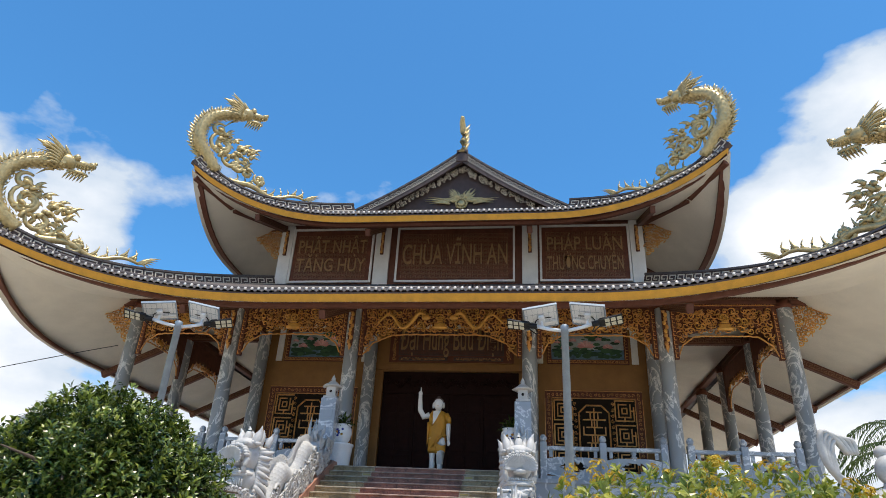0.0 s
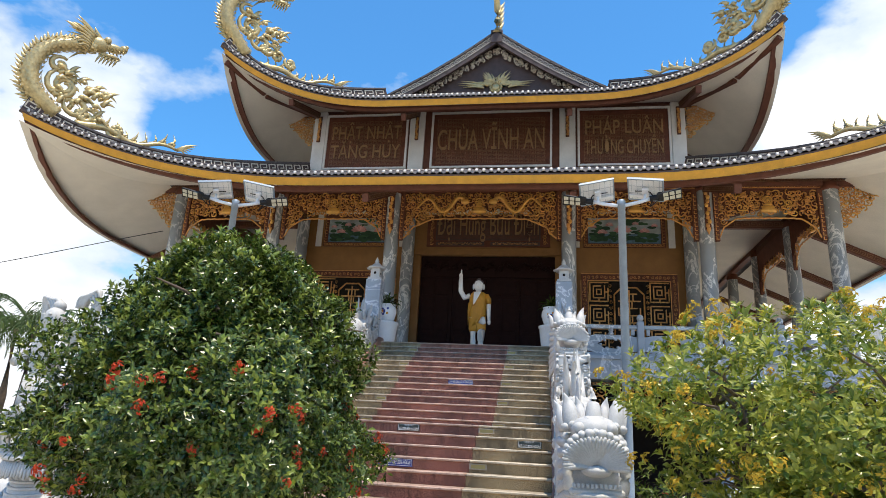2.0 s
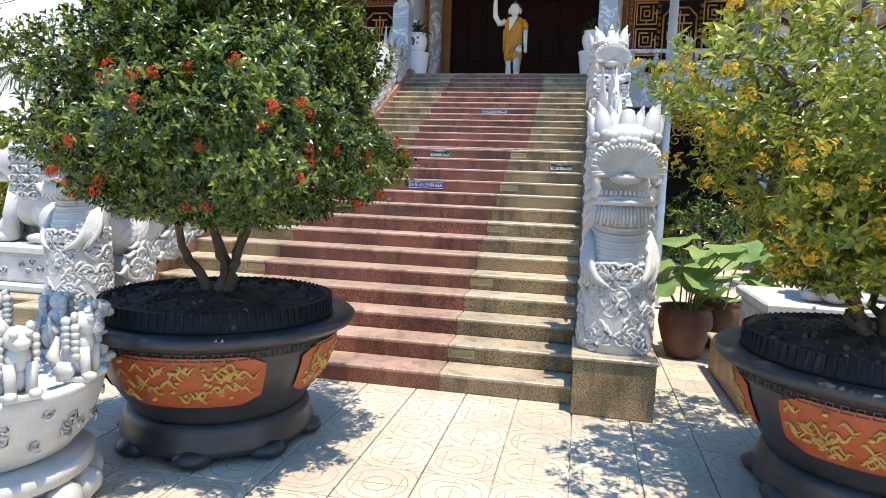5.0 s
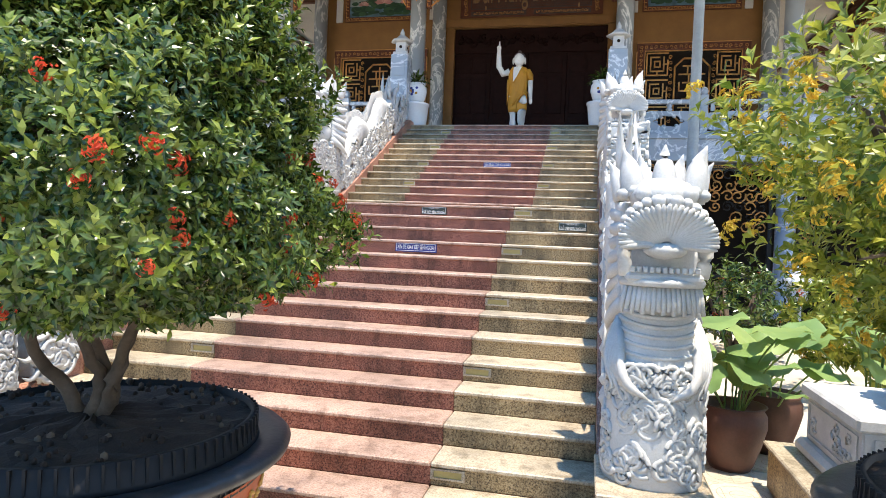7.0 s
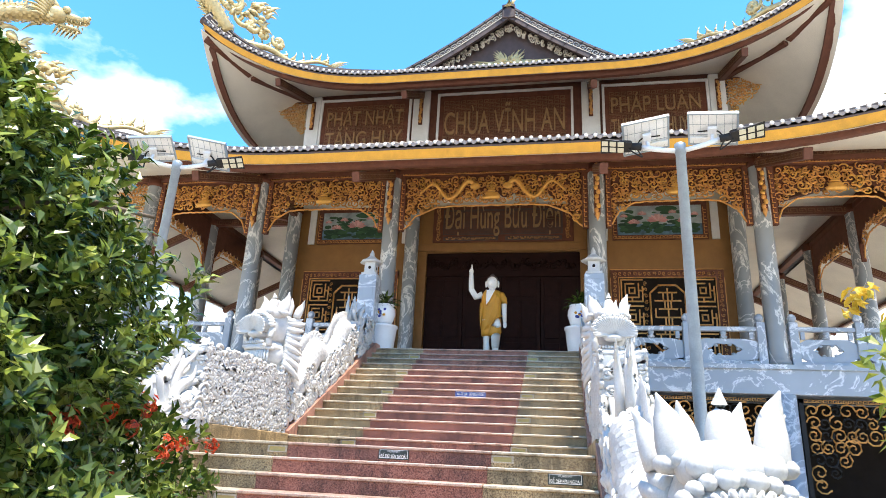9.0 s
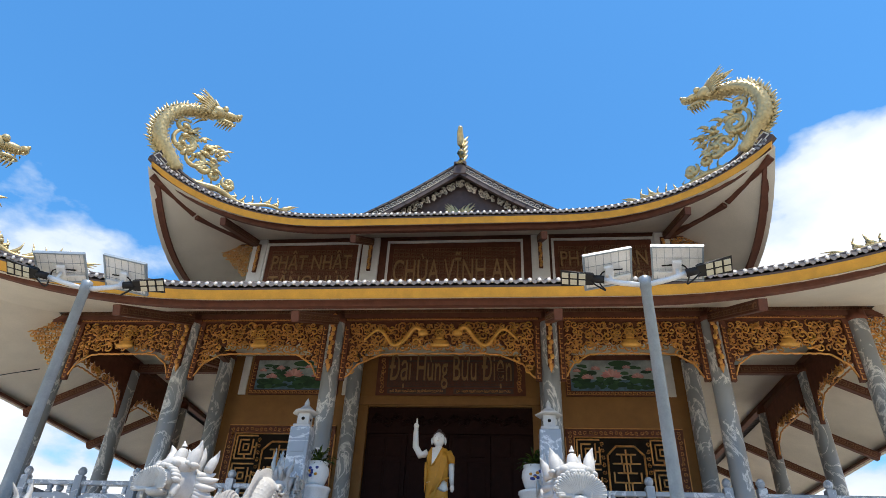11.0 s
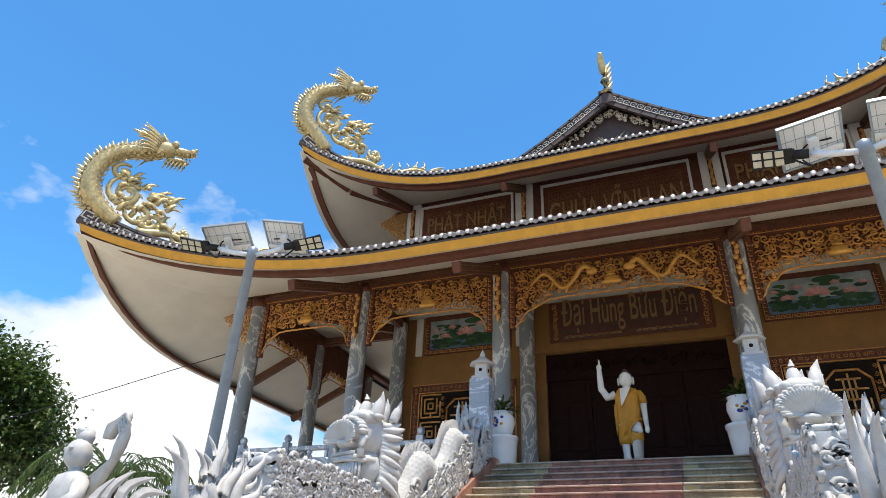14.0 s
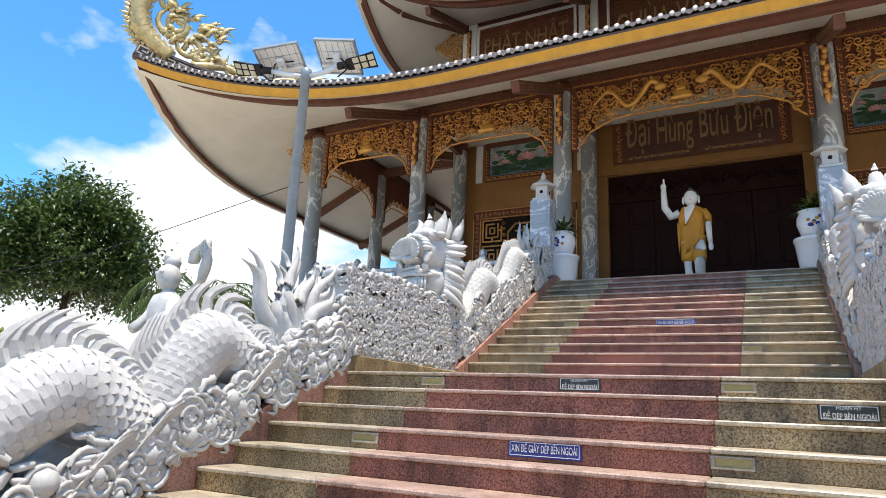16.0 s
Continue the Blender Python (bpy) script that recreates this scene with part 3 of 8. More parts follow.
        # hip ridges with a meander
        for sx in (-1, 1):
            rb = Build()
            pts = []
            for j in range(15):
                k = j / 14
                a = self.eave(0, sx * 1.0)
                b = self.ring(0, sx * 1.0, self.top, self.top_z)
                p = self.fall(a, b, k, 3.6)
                pts.append(p)
            self.hip = getattr(self, "hip", {})
            self.hip[sx] = pts
            for a, b in zip(pts, pts[1:]):
                d = (b - a)
                ln = d.length
                mm = Matrix.Translation(a) @ d.to_track_quat("X", "Z").to_matrix().to_4x4()
                rb.box((-0.02, -0.10, -0.08), (ln + 0.02, 0.10, 0.28), M_FRETDK, m=mm)
                rb.box((-0.02, -0.13, 0.28), (ln + 0.02, 0.13, 0.34), M_TILE, m=mm)
                for sy in (-1, 1):
                    q = mm @ (Matrix.Identity(4) if sy < 0 else Matrix.Scale(-1, 4, (0, 1, 0)))
                    fret(rb, 0, ln, 0.03, 0.25, -0.10, M_FRETLT, 0.3, 0.012, q)
            part("hip_ridge", rb, self.ob, "dark hip ridge with a pale meander")
        return self


low = Roof("lower_roof", "lower hipped tile roof with upswept corners", 0, 8.8, 8.02, (11.35, 7.7, 9.45), (9.6, 11.75), 9.0, (6.2, 14.3), 10.5, 3.6, 2.3, 12.45).build(0.172)
upp = Roof("upper_roof", "upper hipped tile roof with upswept corners", 0, 12.1, 12.04, (8.42, 11.4, 13.75), (6.3, 14.5), 12.95, (4.0, 15.3), 13.92, 2.8, 2.5, 8.62).build(0.165)

# ---- roof woodwork: rafters, hip beams, gable ----


def beam(build, a, b, w, h, mat, frets=None):
    """A squared timber from a to b, its top along the line."""
    a, b = Vector(a), Vector(b)
    d = b - a
    mm = Matrix.Translation(a) @ d.to_track_quat("X", "Z").to_matrix().to_4x4()
    build.box((0, -w / 2, -h), (d.length, w / 2, 0), mat, 0.012, mm)
    if frets:
        for sy in (-1, 1):
            q = mm @ (Matrix.Identity(4) if sy < 0 else Matrix.Scale(-1, 4, (0, 1, 0)))
            fret(build, 0.05, d.length - 0.05, -h * 0.8, -h * 0.25, -w / 2, frets, h * 0.9, 0.008, q)


M_FRETGD = plain("dull_gold_fret", (0.20, 0.10, 0.045), 0.5, 0.1, var=0.3)
for roof, colx, coly, topz in ((low, COLX, COLY, 8.98), (upp, (2.55, 6.2), 14.55, 12.95)):
    for s in (-1, 1):
        for cx in (colx[:2] if roof is low else colx):
            u = (s * cx) / roof.cx
            e = roof.eave(0, u) + Vector((0, 0.28, -0.42))
            bm = Build()
            beam(bm, (s * cx + BX, coly, topz), e, 0.16, 0.22, M_BROWN, M_FRETGD)
            part("rafter", bm, roof.ob, "dark brown rafter")
        if roof is upp:
            cy = 14.55
            bm = Build()
            c = roof.eave(0, float(s))
            last = Vector((s * colx[-1] + BX, cy, topz))
            mid = last.lerp(c, 0.55) + Vector((0, 0, -0.55))
            end = c + Vector((-s * 0.12, 0.2, -0.42))
            beam(bm, last, mid, 0.18, 0.24, M_BROWN, M_FRETGD)
            beam(bm, mid, end, 0.18, 0.20, M_BROWN)
            part("hip_beam", bm, roof.ob, "dark brown hip beam")
        for yy in ((15.0, 18.2, 21.4, 24.6) if roof is low else (17.5, 20.5)):
            u = (yy - YC) / roof.half_y
            e = roof.eave(1 if s > 0 else 3, u if s > 0 else -u) + Vector((-s * 0.3, 0, -0.42))
            bm = Build()
            beam(bm, (s * colx[-1] + BX, yy, topz), e, 0.16, 0.22, M_BROWN, M_FRETGD)
            part("rafter", bm, roof.ob, "dark brown rafter")

gable = thing("gable_roof", None, "dark gable end with pale carved scrolls and a gilt boss", "roof")
GY, GZ0, GH, GW = 15.7, 14.1, 2.32, 3.55
gb = Build()
gb.prism([(-GW, 0), (GW, 0), (0, GH)], 0.2, M_FRETDK, pose(BX, GY + 0.25, GZ0))
gb.box((-GW + BX, GY + 0.25, 12.9), (GW + BX, GY + 0.45, GZ0), M_FRETDK)
part("gable_wall", gb, gable)
rf = Build()
for s in (-1, 1):
    a, b = Vector((s * (GW + 0.35) + BX, 0, GZ0 - 0.08)), Vector((BX, 0, GZ0 + GH + 0.12))
    v = [Vector((p.x, y, p.z + dz)) for p in (a, b) for y in (GY - 0.15, 27.7) for dz in (0.0, 0.16)]
    rf.add(v, [(0, 2, 6, 4), (1, 5, 7, 3), (0, 4, 5, 1), (2, 3, 7, 6), (0, 1, 3, 2), (4, 6, 7, 5)], M_TILE)
part("tile_slope", rf, gable)
for s in (-1, 1):
    rk = Build()
    a, b = Vector((BX, GY - 0.2, GZ0 + GH + 0.2)), Vector((s * (GW + 0.4) + BX, GY - 0.2, GZ0 - 0.02))
    n = 10
    pts = [a.lerp(b, i / n) + Vector((0, 0, -0.14 * math.sin(math.pi * i / n))) for i in range(n + 1)]
    for p, q in zip(pts, pts[1:]):
        d = q - p
        mm = Matrix.Translation(p) @ d.to_track_quat("X", "Z").to_matrix().to_4x4()
        face = mm if s > 0 else mm @ Matrix.Scale(-1, 4, (0, 1, 0))
        rk.box((-0.02, -0.06, -0.36), (d.length + 0.02, 0.06, 0.0), M_FRETDK, m=mm)
        rk.box((-0.02, -0.10, 0.0), (d.length + 0.02, 0.10, 0.07), M_TILE, m=mm)
        fret(rk, 0, d.length, -0.20, -0.03, -0.06, M_FRETLT, 0.21, 0.012, face)
    part("rake_ridge", rk, gable, "dark rake ridge with a pale meander")
    sc = Build()
    for i in range(26):
        k = (i + 0.6) / 26.6
        p = a.lerp(b, k)
        for j in range(2):
            r = 0.07 + 0.03 * random.random()
            sc.tube(spiral(p.x + random.uniform(-.05, .05), p.z - 0.47 - j * 0.14, r, 1.3, random.uniform(0, 6), random.choice((-1, 1)), GY + 0.10, 10), [0.028] * 5 + [0.018] * 5, M_FRETLT, 5)
    part("scroll", sc, gable, "pale carved scroll frieze")
rb = Build()
for i in range(34):
    a = math.pi * (i + 0.5) / 34
    ln = (0.95 + 0.25 * math.sin(7 * a)) * (1.0 if 0.3 < a < 2.8 else 1.35) * 0.72
    c = Vector((BX, GY + 0.16, GZ0 + 0.42))
    tip = c + Vector((math.cos(a) * ln * 1.25, -0.02, math.sin(a) * ln * 0.9))
    rb.cone(c + (tip - c) * 0.35, tip, 0.05, M_PGOLD, 5, Vector((0.06 * math.sin(3 * i), 0, 0.05)), 0.5)
for i in range(14):
    a = 2 * math.pi * i / 14
    rb.ball((BX + 0.2 * math.cos(a), GY + 0.1, GZ0 + 0.42 + 0.2 * math.sin(a)), 0.055, M_PGOLD, 6, 4)
rb.ball((BX, GY + 0.1, GZ0 + 0.42), (0.15, 0.06, 0.15), M_PGOLD)
part("boss", rb, gable, "gilt carved boss with flame rays")
cap = Build()
cap.box((-0.22 + BX, GY - 0.3, GZ0 + GH - 0.25), (0.22 + BX, GY - 0.14, GZ0 + GH + 0.3), M_FRETDK, 0.02)
cap.tube([(BX, GY - 0.2, GZ0 + GH + 0.2), (BX + 0.02, GY - 0.25, GZ0 + GH + 0.7), (BX, GY - 0.2, GZ0 + GH + 1.2), (BX - 0.03, GY - 0.4, GZ0 + GH + 1.55), (BX, GY - 0.6, GZ0 + GH + 1.65)], [0.19, 0.15, 0.14, 0.11, 0.07], M_PGOLD, 8)
for i in range(5):
    z = GZ0 + GH + 0.35 + i * 0.22
    cap.cone((BX + 0.08, GY - 0.2, z), (BX + 0.26, GY - 0.1, z + 0.42), 0.07, M_PGOLD, 5)
part("finial", cap, gable, "pale gilt curled ridge finial")

# ---- upper storey wall with its name boards ----
uw = Build().box((-6.25 + BX, 14.62, 10.3), (6.25 + BX, 14.9, 13.25), M_BROWN)
for s in (-1, 1):
    a, b = sorted((s * 6.25 + BX, s * 5.95 + BX))
    uw.box((a, 14.9, 10.3), (b, 28.4, 13.25), M_WHITEP)
thing("wall_upper", uw, "upper storey wall in dark brown and white plaster", "wall", kind="structure")
for s in (-1, 1):
    for cx, w in ((2.55, 0.26), (6.08, 0.22)):
        pil = thing("pilaster", Build().box((s * cx - w + BX, 14.5, 10.3), (s * cx + w + BX, 14.615, 12.95), M_WHITEP, 0.01), "white plastered pilaster on the upper wall", "pilaster", "upper pilasters")
        tas = Build()
        tas.box((-0.06, -0.06, 0), (0.06, 0.0, 1.0), M_DWOOD, 0.01)
        for i in range(9):
            tas.ball((0.02 * math.sin(i * 2), -0.08, 0.08 + i * 0.1), (0.05, 0.03, 0.06), M_GOLD, 6, 4)
        part("carved_drop", tas, pil, "gilt carved drop", pose(s * cx + BX + s * (0.32 if cx > 3 else 0.0) * 0, 14.5, 11.75))
for x0, x1, lines in ((-2.05, 2.05, ("CHÙA VĨNH AN",)), (-5.85, -2.88, ("PHẬT NHẬT", "TĂNG HUY")), (2.88, 5.85, ("PHÁP LUÂN", "THƯỜNG CHUYỂN"))):
    bd = thing("name_board", None, "dark carved board with gilt capital letters in a white frame", "sign board", "upper name boards")
    z0, z1, y = 10.72, 12.82, 14.60
    fr = Build()
    for a, b in (((x0, z0), (x1, z0 + 0.07)), ((x0, z1 - 0.07), (x1, z1)), ((x0, z0 + 0.07), (x0 + 0.07, z1 - 0.07)), ((x1 - 0.07, z0 + 0.07), (x1, z1 - 0.07))):
        fr.box((a[0] + BX, y - 0.08, a[1]), (b[0] + BX, y, b[1]), M_WHITEP)
    part("frame", fr, bd, "white moulded frame")
    field = Build().box((x0 + 0.07 + BX, y - 0.03, z0 + 0.07), (x1 - 0.07 + BX, y, z1 - 0.07), M_DWOOD)
    k = 0
    zz = z0 + 0.16
    while zz < z1 - 0.3:
        fret(field, x0 + 0.2 + BX, x1 - 0.2 + BX, zz, zz + 0.13, y - 0.03, M_FRETGD, 0.17, 0.008)
        zz += 0.155
    part("fretwork", field, bd, "dark fretwork field")
    n = len(lines)
    for i, words in enumerate(lines):
        size = 0.95 if n == 1 else 0.62
        me = text_mesh(words, size, 0.02, M_LETTER)
        xs = [v.co.x for v in me.vertices]
        wide = max(xs) - min(xs)
        sc = min(1.0, (x1 - x0 - 0.5) / wide)
        part("lettering", me, bd, "raised gilt letters", Matrix.Translation(((x0 + x1) / 2 + BX, y - 0.06, (z0 + z1) / 2 + ((n - 1) / 2 - i) * 0.72 - 0.05)) @ pose(0, 0, 0, 90, 0, 0) @ Matrix.Diagonal((sc, 1.15, 1, 1)))
fb = Build().box((-6.2 + BX, 14.5, 12.95), (6.2 + BX, 14.615, 13.16), M_BROWN)
fret(fb, -6.1 + BX, 6.1 + BX, 12.98, 13.12, 14.5, M_FRETGD, 0.17, 0.01)
thing("beam_upper", fb, "dark brown beam with a gilt meander", "beam", kind="structure")

# ---- columns ----
COL_PROFILE = [(0.235, 0.0), (0.235, 0.10), (0.215, 0.13), (0.20, 0.2), (0.195, 4.6), (0.20, 4.72)]


def column(x, y, z0, h):
    ob = thing("column", None, "round veined grey marble column", "column", "gallery columns", at=pose(x, y, z0))
    k = h / 4.72
    part("shaft", Build().lathe([(r, z * k if z > 0.3 else z) for r, z in COL_PROFILE], M_GMARB, seg=28), ob)
    cp = Build().lathe([(0.20, h - 0.22), (0.225, h - 0.2), (0.225, h - 0.14), (0.21, h - 0.12), (0.21, h)], M_DWOOD, seg=20)
    part("necking", cp, ob, "dark gilt necking")
    return ob


for s in (-1, 1):
    for cx in COLX:
        column(s * cx + BX, COLY, PLAT_Z, 4.76)
        thing("pier", Build().lathe([(0.24, 0), (0.24, 0.2), (0.205, 0.25), (0.205, 3.6)], M_BMARB, seg=24, centre=(s * cx + BX, COLY - 0.12, 0)), "round blue-grey marble pier below the platform", "column", "undercroft piers")
    for cx in (2.55, 6.2):
        column(s * cx + BX, 14.42, PLAT_Z, 4.9)
    for yy in (15.0, 18.2, 21.4):
        column(s * 9.25 + BX, yy, PLAT_Z, 4.76)

# ---- carved and gilded friezes between the columns ----


def frieze(x0, x1, y, ztop, centre, deep=1.62, mid=0.95, turn=0.0, at=None, bracket=True):
    w = x1 - x0
    ob = thing("carved_frieze", None, "openwork carved wooden frieze gilded in scrolls", "frieze", "gallery friezes", at=at or pose((x0 + x1) / 2, y, ztop))
    fr = Build()
    fr.box((-w / 2, -0.05, -0.16), (w / 2, 0.07, 0.0), M_DWOOD, 0.008)
    fret(fr, -w / 2 + 0.04, w / 2 - 0.04, -0.135, -0.025, -0.05, M_GOLD, 0.15, 0.012)
    for s in (-1, 1):
        a, b = sorted((s * w / 2, s * (w / 2 - 0.13)))
        fr.box((a, -0.045, -deep), (b, 0.065, -0.16), M_DWOOD, 0.008)
        z = -deep + 0.03
        while z < -0.3:
            fr.box((a + 0.03, -0.058, z), (b - 0.03, -0.045, z + 0.02), M_GOLD).box((a + 0.03, -0.058, z), (a + 0.05, -0.045, z + 0.09), M_GOLD)
            z += 0.12
    part("border", fr, ob, "dark border with a gilt meander")
    # the scrollwork itself
    sw = Build()
    rnd = random.Random(int(abs(x0) * 100) + int(y * 7))

    def depth_at(x):
        k = abs(x) / (w / 2)
        for (k0, d0), (k1, d1) in zip([(0, mid), (0.45, mid), (0.62, mid + 0.04), (0.72, mid + 0.16), (0.82, deep - 0.42), (0.9, deep - 0.16), (1.0, deep)], [(0.45, mid), (0.62, mid + 0.04), (0.72, mid + 0.16), (0.82, deep - 0.42), (0.9, deep - 0.16), (1.0, deep), (1.01, deep)]):
            if k0 <= k <= k1:
                return d0 + (d1 - d0) * (k - k0) / (k1 - k0)
        return deep
    nx = int(w / 0.145)
    for i in range(nx):
        x = -w / 2 + (i + 0.5) * w / nx
        if abs(x) > w / 2 - 0.15:
            continue
        nz = int((depth_at(x) - 0.2) / 0.135)
        for j in range(nz):
            z = -0.24 - (j + 0.3) * 0.135
            xx, zz = x + rnd.uniform(-0.04, 0.04), z + rnd.uniform(-0.03, 0.03)
            r = rnd.uniform(0.075, 0.125)
            rr = rnd.uniform(0.016, 0.026)
            a0 = rnd.uniform(0, 6.28)
            sw.tube(spiral(xx, zz, r, rnd.uniform(0.9, 1.5), a0, rnd.choice((-1, 1)), rnd.uniform(-0.035, 0.03), 11), [rr * 0.7, rr] + [rr] * 6 + [rr * 0.8] * 3, M_GOLD if rnd.random() < 0.8 else M_BGOLD, 5)
            if rnd.random() < 0.5:
                p = Vector((xx, -0.02, zz))
                sw.cone(p, p + Vector((rnd.uniform(-.13, .13), -0.015, rnd.uniform(-.1, .1))), 0.028, M_GOLD, 4, Vector((0, 0, 0.02)), 0.6)
    tagged(part("scrollwork", sw, ob, "gilded scrollwork"), kind="stuff")
    bk = Build()
    n = 16
    v, f = [], []
    for i in range(-n, n + 1):
        x = i / n * (w / 2 - 0.12)
        d = depth_at(x) - 0.2 - 0.10 * (i % 3 == 1)
        v += [(x, 0.035, -0.15), (x, 0.035, -d), (x, 0.055, -0.15), (x, 0.055, -d)]
    for i in range(2 * n):
        a, b_ = 4 * i, 4 * i + 4
        f += [(a, a + 1, b_ + 1, b_), (a + 2, b_ + 2, b_ + 3, a + 3), (a + 1, a + 3, b_ + 3, b_ + 1)]
    bk.add(v, f, M_DWOOD)
    part("backing", bk, ob, "dark red-brown backing boards")
    ed = Build()
    pts = [(k / 24 * w / 2 * 0.98, -0.01, -depth_at(k / 24 * w / 2 * 0.98) - 0.015 - 0.02 * abs(math.sin(k * 0.9))) for k in range(-24, 25)]
    ed.tube(pts, 0.022, M_GOLD, 6)
    part("lower_edge", ed, ob, "gilded wavy lower edge")
    mo = Build()
    mo.lathe([(0.03, -0.08), (0.2, -0.06), (0.23, 0.0), (0.15, 0.04), (0.18, 0.09), (0.06, 0.12)], M_BGOLD, seg=14, squash=0.35, centre=(0, -0.07, -mid + 0.18))
    mo.lathe([(0.08, -0.02), (0.11, 0.0), (0.08, 0.03)], M_BGOLD, seg=12, squash=0.4, centre=(0, -0.07, -mid + 0.33))
    wheel = [(0.10 * math.cos(a), -0.07, -mid + 0.47 + 0.10 * math.sin(a)) for a in [2 * math.pi * i / 16 for i in range(17)]]
    mo.tube(wheel, 0.016, M_BGOLD, 5)
    for i in range(4):
        a = math.pi * i / 4
        mo.tube([(0.13 * math.cos(a), -0.07, -mid + 0.47 + 0.13 * math.sin(a)), (-0.13 * math.cos(a), -0.07, -mid + 0.47 - 0.13 * math.sin(a))], 0.01, M_BGOLD, 4)
    part("lotus_emblem", mo, ob, "bright gilt lotus and wheel emblem")
    if centre:
        for s in (-1, 1):
            dg = Build()
            pts, rad = [], []
            for i in range(40):
                k = i / 39
                x = s * (0.42 + 1.35 * k)
                z = -0.60 + 0.24 * math.sin(k * 9.2 + 0.6) * (1 - 0.25 * k)
                pts.append((x, -0.09 - 0.02 * math.sin(k * 20), z))
                rad.append(0.05 * (1 - 0.6 * k) + 0.010)
            dg.tube(pts, rad, M_BGOLD, 8)
            dg.ball((s * 0.40, -0.11, -0.50), (0.13, 0.06, 0.09), M_BGOLD)
            for i in range(2, 36, 2):
                p = Vector(pts[i])
                dg.cone(p + Vector((0, 0, 0.04)), p + Vector((s * 0.04, -0.01, 0.13)), 0.022, M_BGOLD, 4)
            for i in (9, 15, 24):
                p = Vector(pts[i])
                dg.cone(p, p + Vector((s * 0.05, -0.03, -0.2)), 0.035, M_BGOLD, 5)
            part("dragon_relief", dg, ob, "bright gilt coiling dragon in relief")
    return ob


edges = [-9.25, -6.1, -2.5, 2.5, 6.1, 9.25]
for a, b in zip(edges, edges[1:]):
    frieze(a + 0.20 + BX, b - 0.20 + BX, COLY, 8.96, a == -2.5)
for s in (-1, 1):
    for ya, yb in ((12.0, 15.0), (15.0, 18.2)):
        frieze(-1.4, 1.4, 50 + ya + s, 8.96, False, at=pose(s * 9.25 + BX, (ya + yb) / 2, 8.96, 0, 0, 90 * s))
    # brackets on the outer columns, reaching out under the eaves
    for m in (pose(s * 9.95 + BX, COLY, 8.96, 0, 0, 0),):
        br = thing("eave_bracket", None, "gilded openwork bracket under the eaves", "bracket", "eave brackets", at=m)
        b1 = Build()
        rnd = random.Random(5)
        for i in range(8):
            for j in range(9 - i):
                x = -s * (0.44 - i * 0.125)
                b1.tube(spiral(x + rnd.uniform(-.03, .03), -0.17 - j * 0.125, rnd.uniform(.08, .115), 1.2, rnd.uniform(0, 6), rnd.choice((-1, 1)), rnd.uniform(-.03, .03), 10), 0.021, M_GOLD if (i + j) % 4 else M_BGOLD, 5)
        part("border", Build().box((-0.52, -0.05, -0.12), (0.52, 0.05, -0.097), M_DWOOD, 0.004), br, "dark top strip")
        part("scrollwork", b1, br)
        copy_thing(br, pose(s * 6.84 + BX, 14.5, 12.86))
bm = Build().box((-10.45 + BX, COLY - 0.1, 8.865), (10.45 + BX, COLY + 0.1, 9.115), M_BROWN)
fret(bm, -10.4 + BX, 10.4 + BX, 8.985, 9.095, COLY - 0.1, M_FRETGD, 0.15, 0.012)
thing("beam_front", bm, "dark brown front beam with a dull gilt meander", "beam", kind="structure")
for s in (-1, 1):
    bs = Build()
    beam(bs, (s * 9.25 + BX, COLY + 0.1, 9.11), (s * 9.25 + BX, 30, 9.11), 0.2, 0.15, M_BROWN)
    thing("beam_side", bs, "dark brown side beam", "beam", kind="structure")
    for x, y2 in ((2.5, 14.4), (6.15, 14.4)):
        b2 = Build()
        beam(b2, (s * x + BX, COLY, 8.96), (s * x + BX, y2, 8.96), 0.16, 0.24, M_BROWN, M_FRETGD)
        thing("tie_beam", b2, "dark brown tie beam with a dull gilt meander", "beam", "tie beams")
    b3 = Build()
    beam(b3, (s * 9.25 + BX, 15.0, 8.96), (s * 6.3 + BX, 15.0, 8.96), 0.16, 0.24, M_BROWN, M_FRETGD)
    beam(b3, (s * 9.25 + BX, COLY, 8.93), (s * 6.3 + BX, 14.7, 8.93), 0.16, 0.24, M_BROWN, M_FRETGD)
    thing("tie_beam", b3, "dark brown crossed tie beams at the gallery corner", "beam", "tie beams")
    # carved drops beside the column heads
    for cx in (2.5, 6.1):
        dr = Build().box((-0.07, -0.07, -1.35), (0.07, 0.0, 0), M_DWOOD, 0.01)
        for i in range(11):
            dr.ball((0.03 * math.sin(i * 2.3), -0.09, -0.1 - i * 0.115), (0.055, 0.035, 0.07), M_BGOLD if i % 2 else M_GOLD, 6, 4)
        dr.cone((0, -0.05, -1.3), (0, -0.05, -1.5), 0.06, M_GOLD)
        thing("carved_drop", dr, "dark wooden drop carved with gilt leaves on a column", "carving", "column drops", at=pose(s * cx + BX, COLY - 0.2, 8.93))

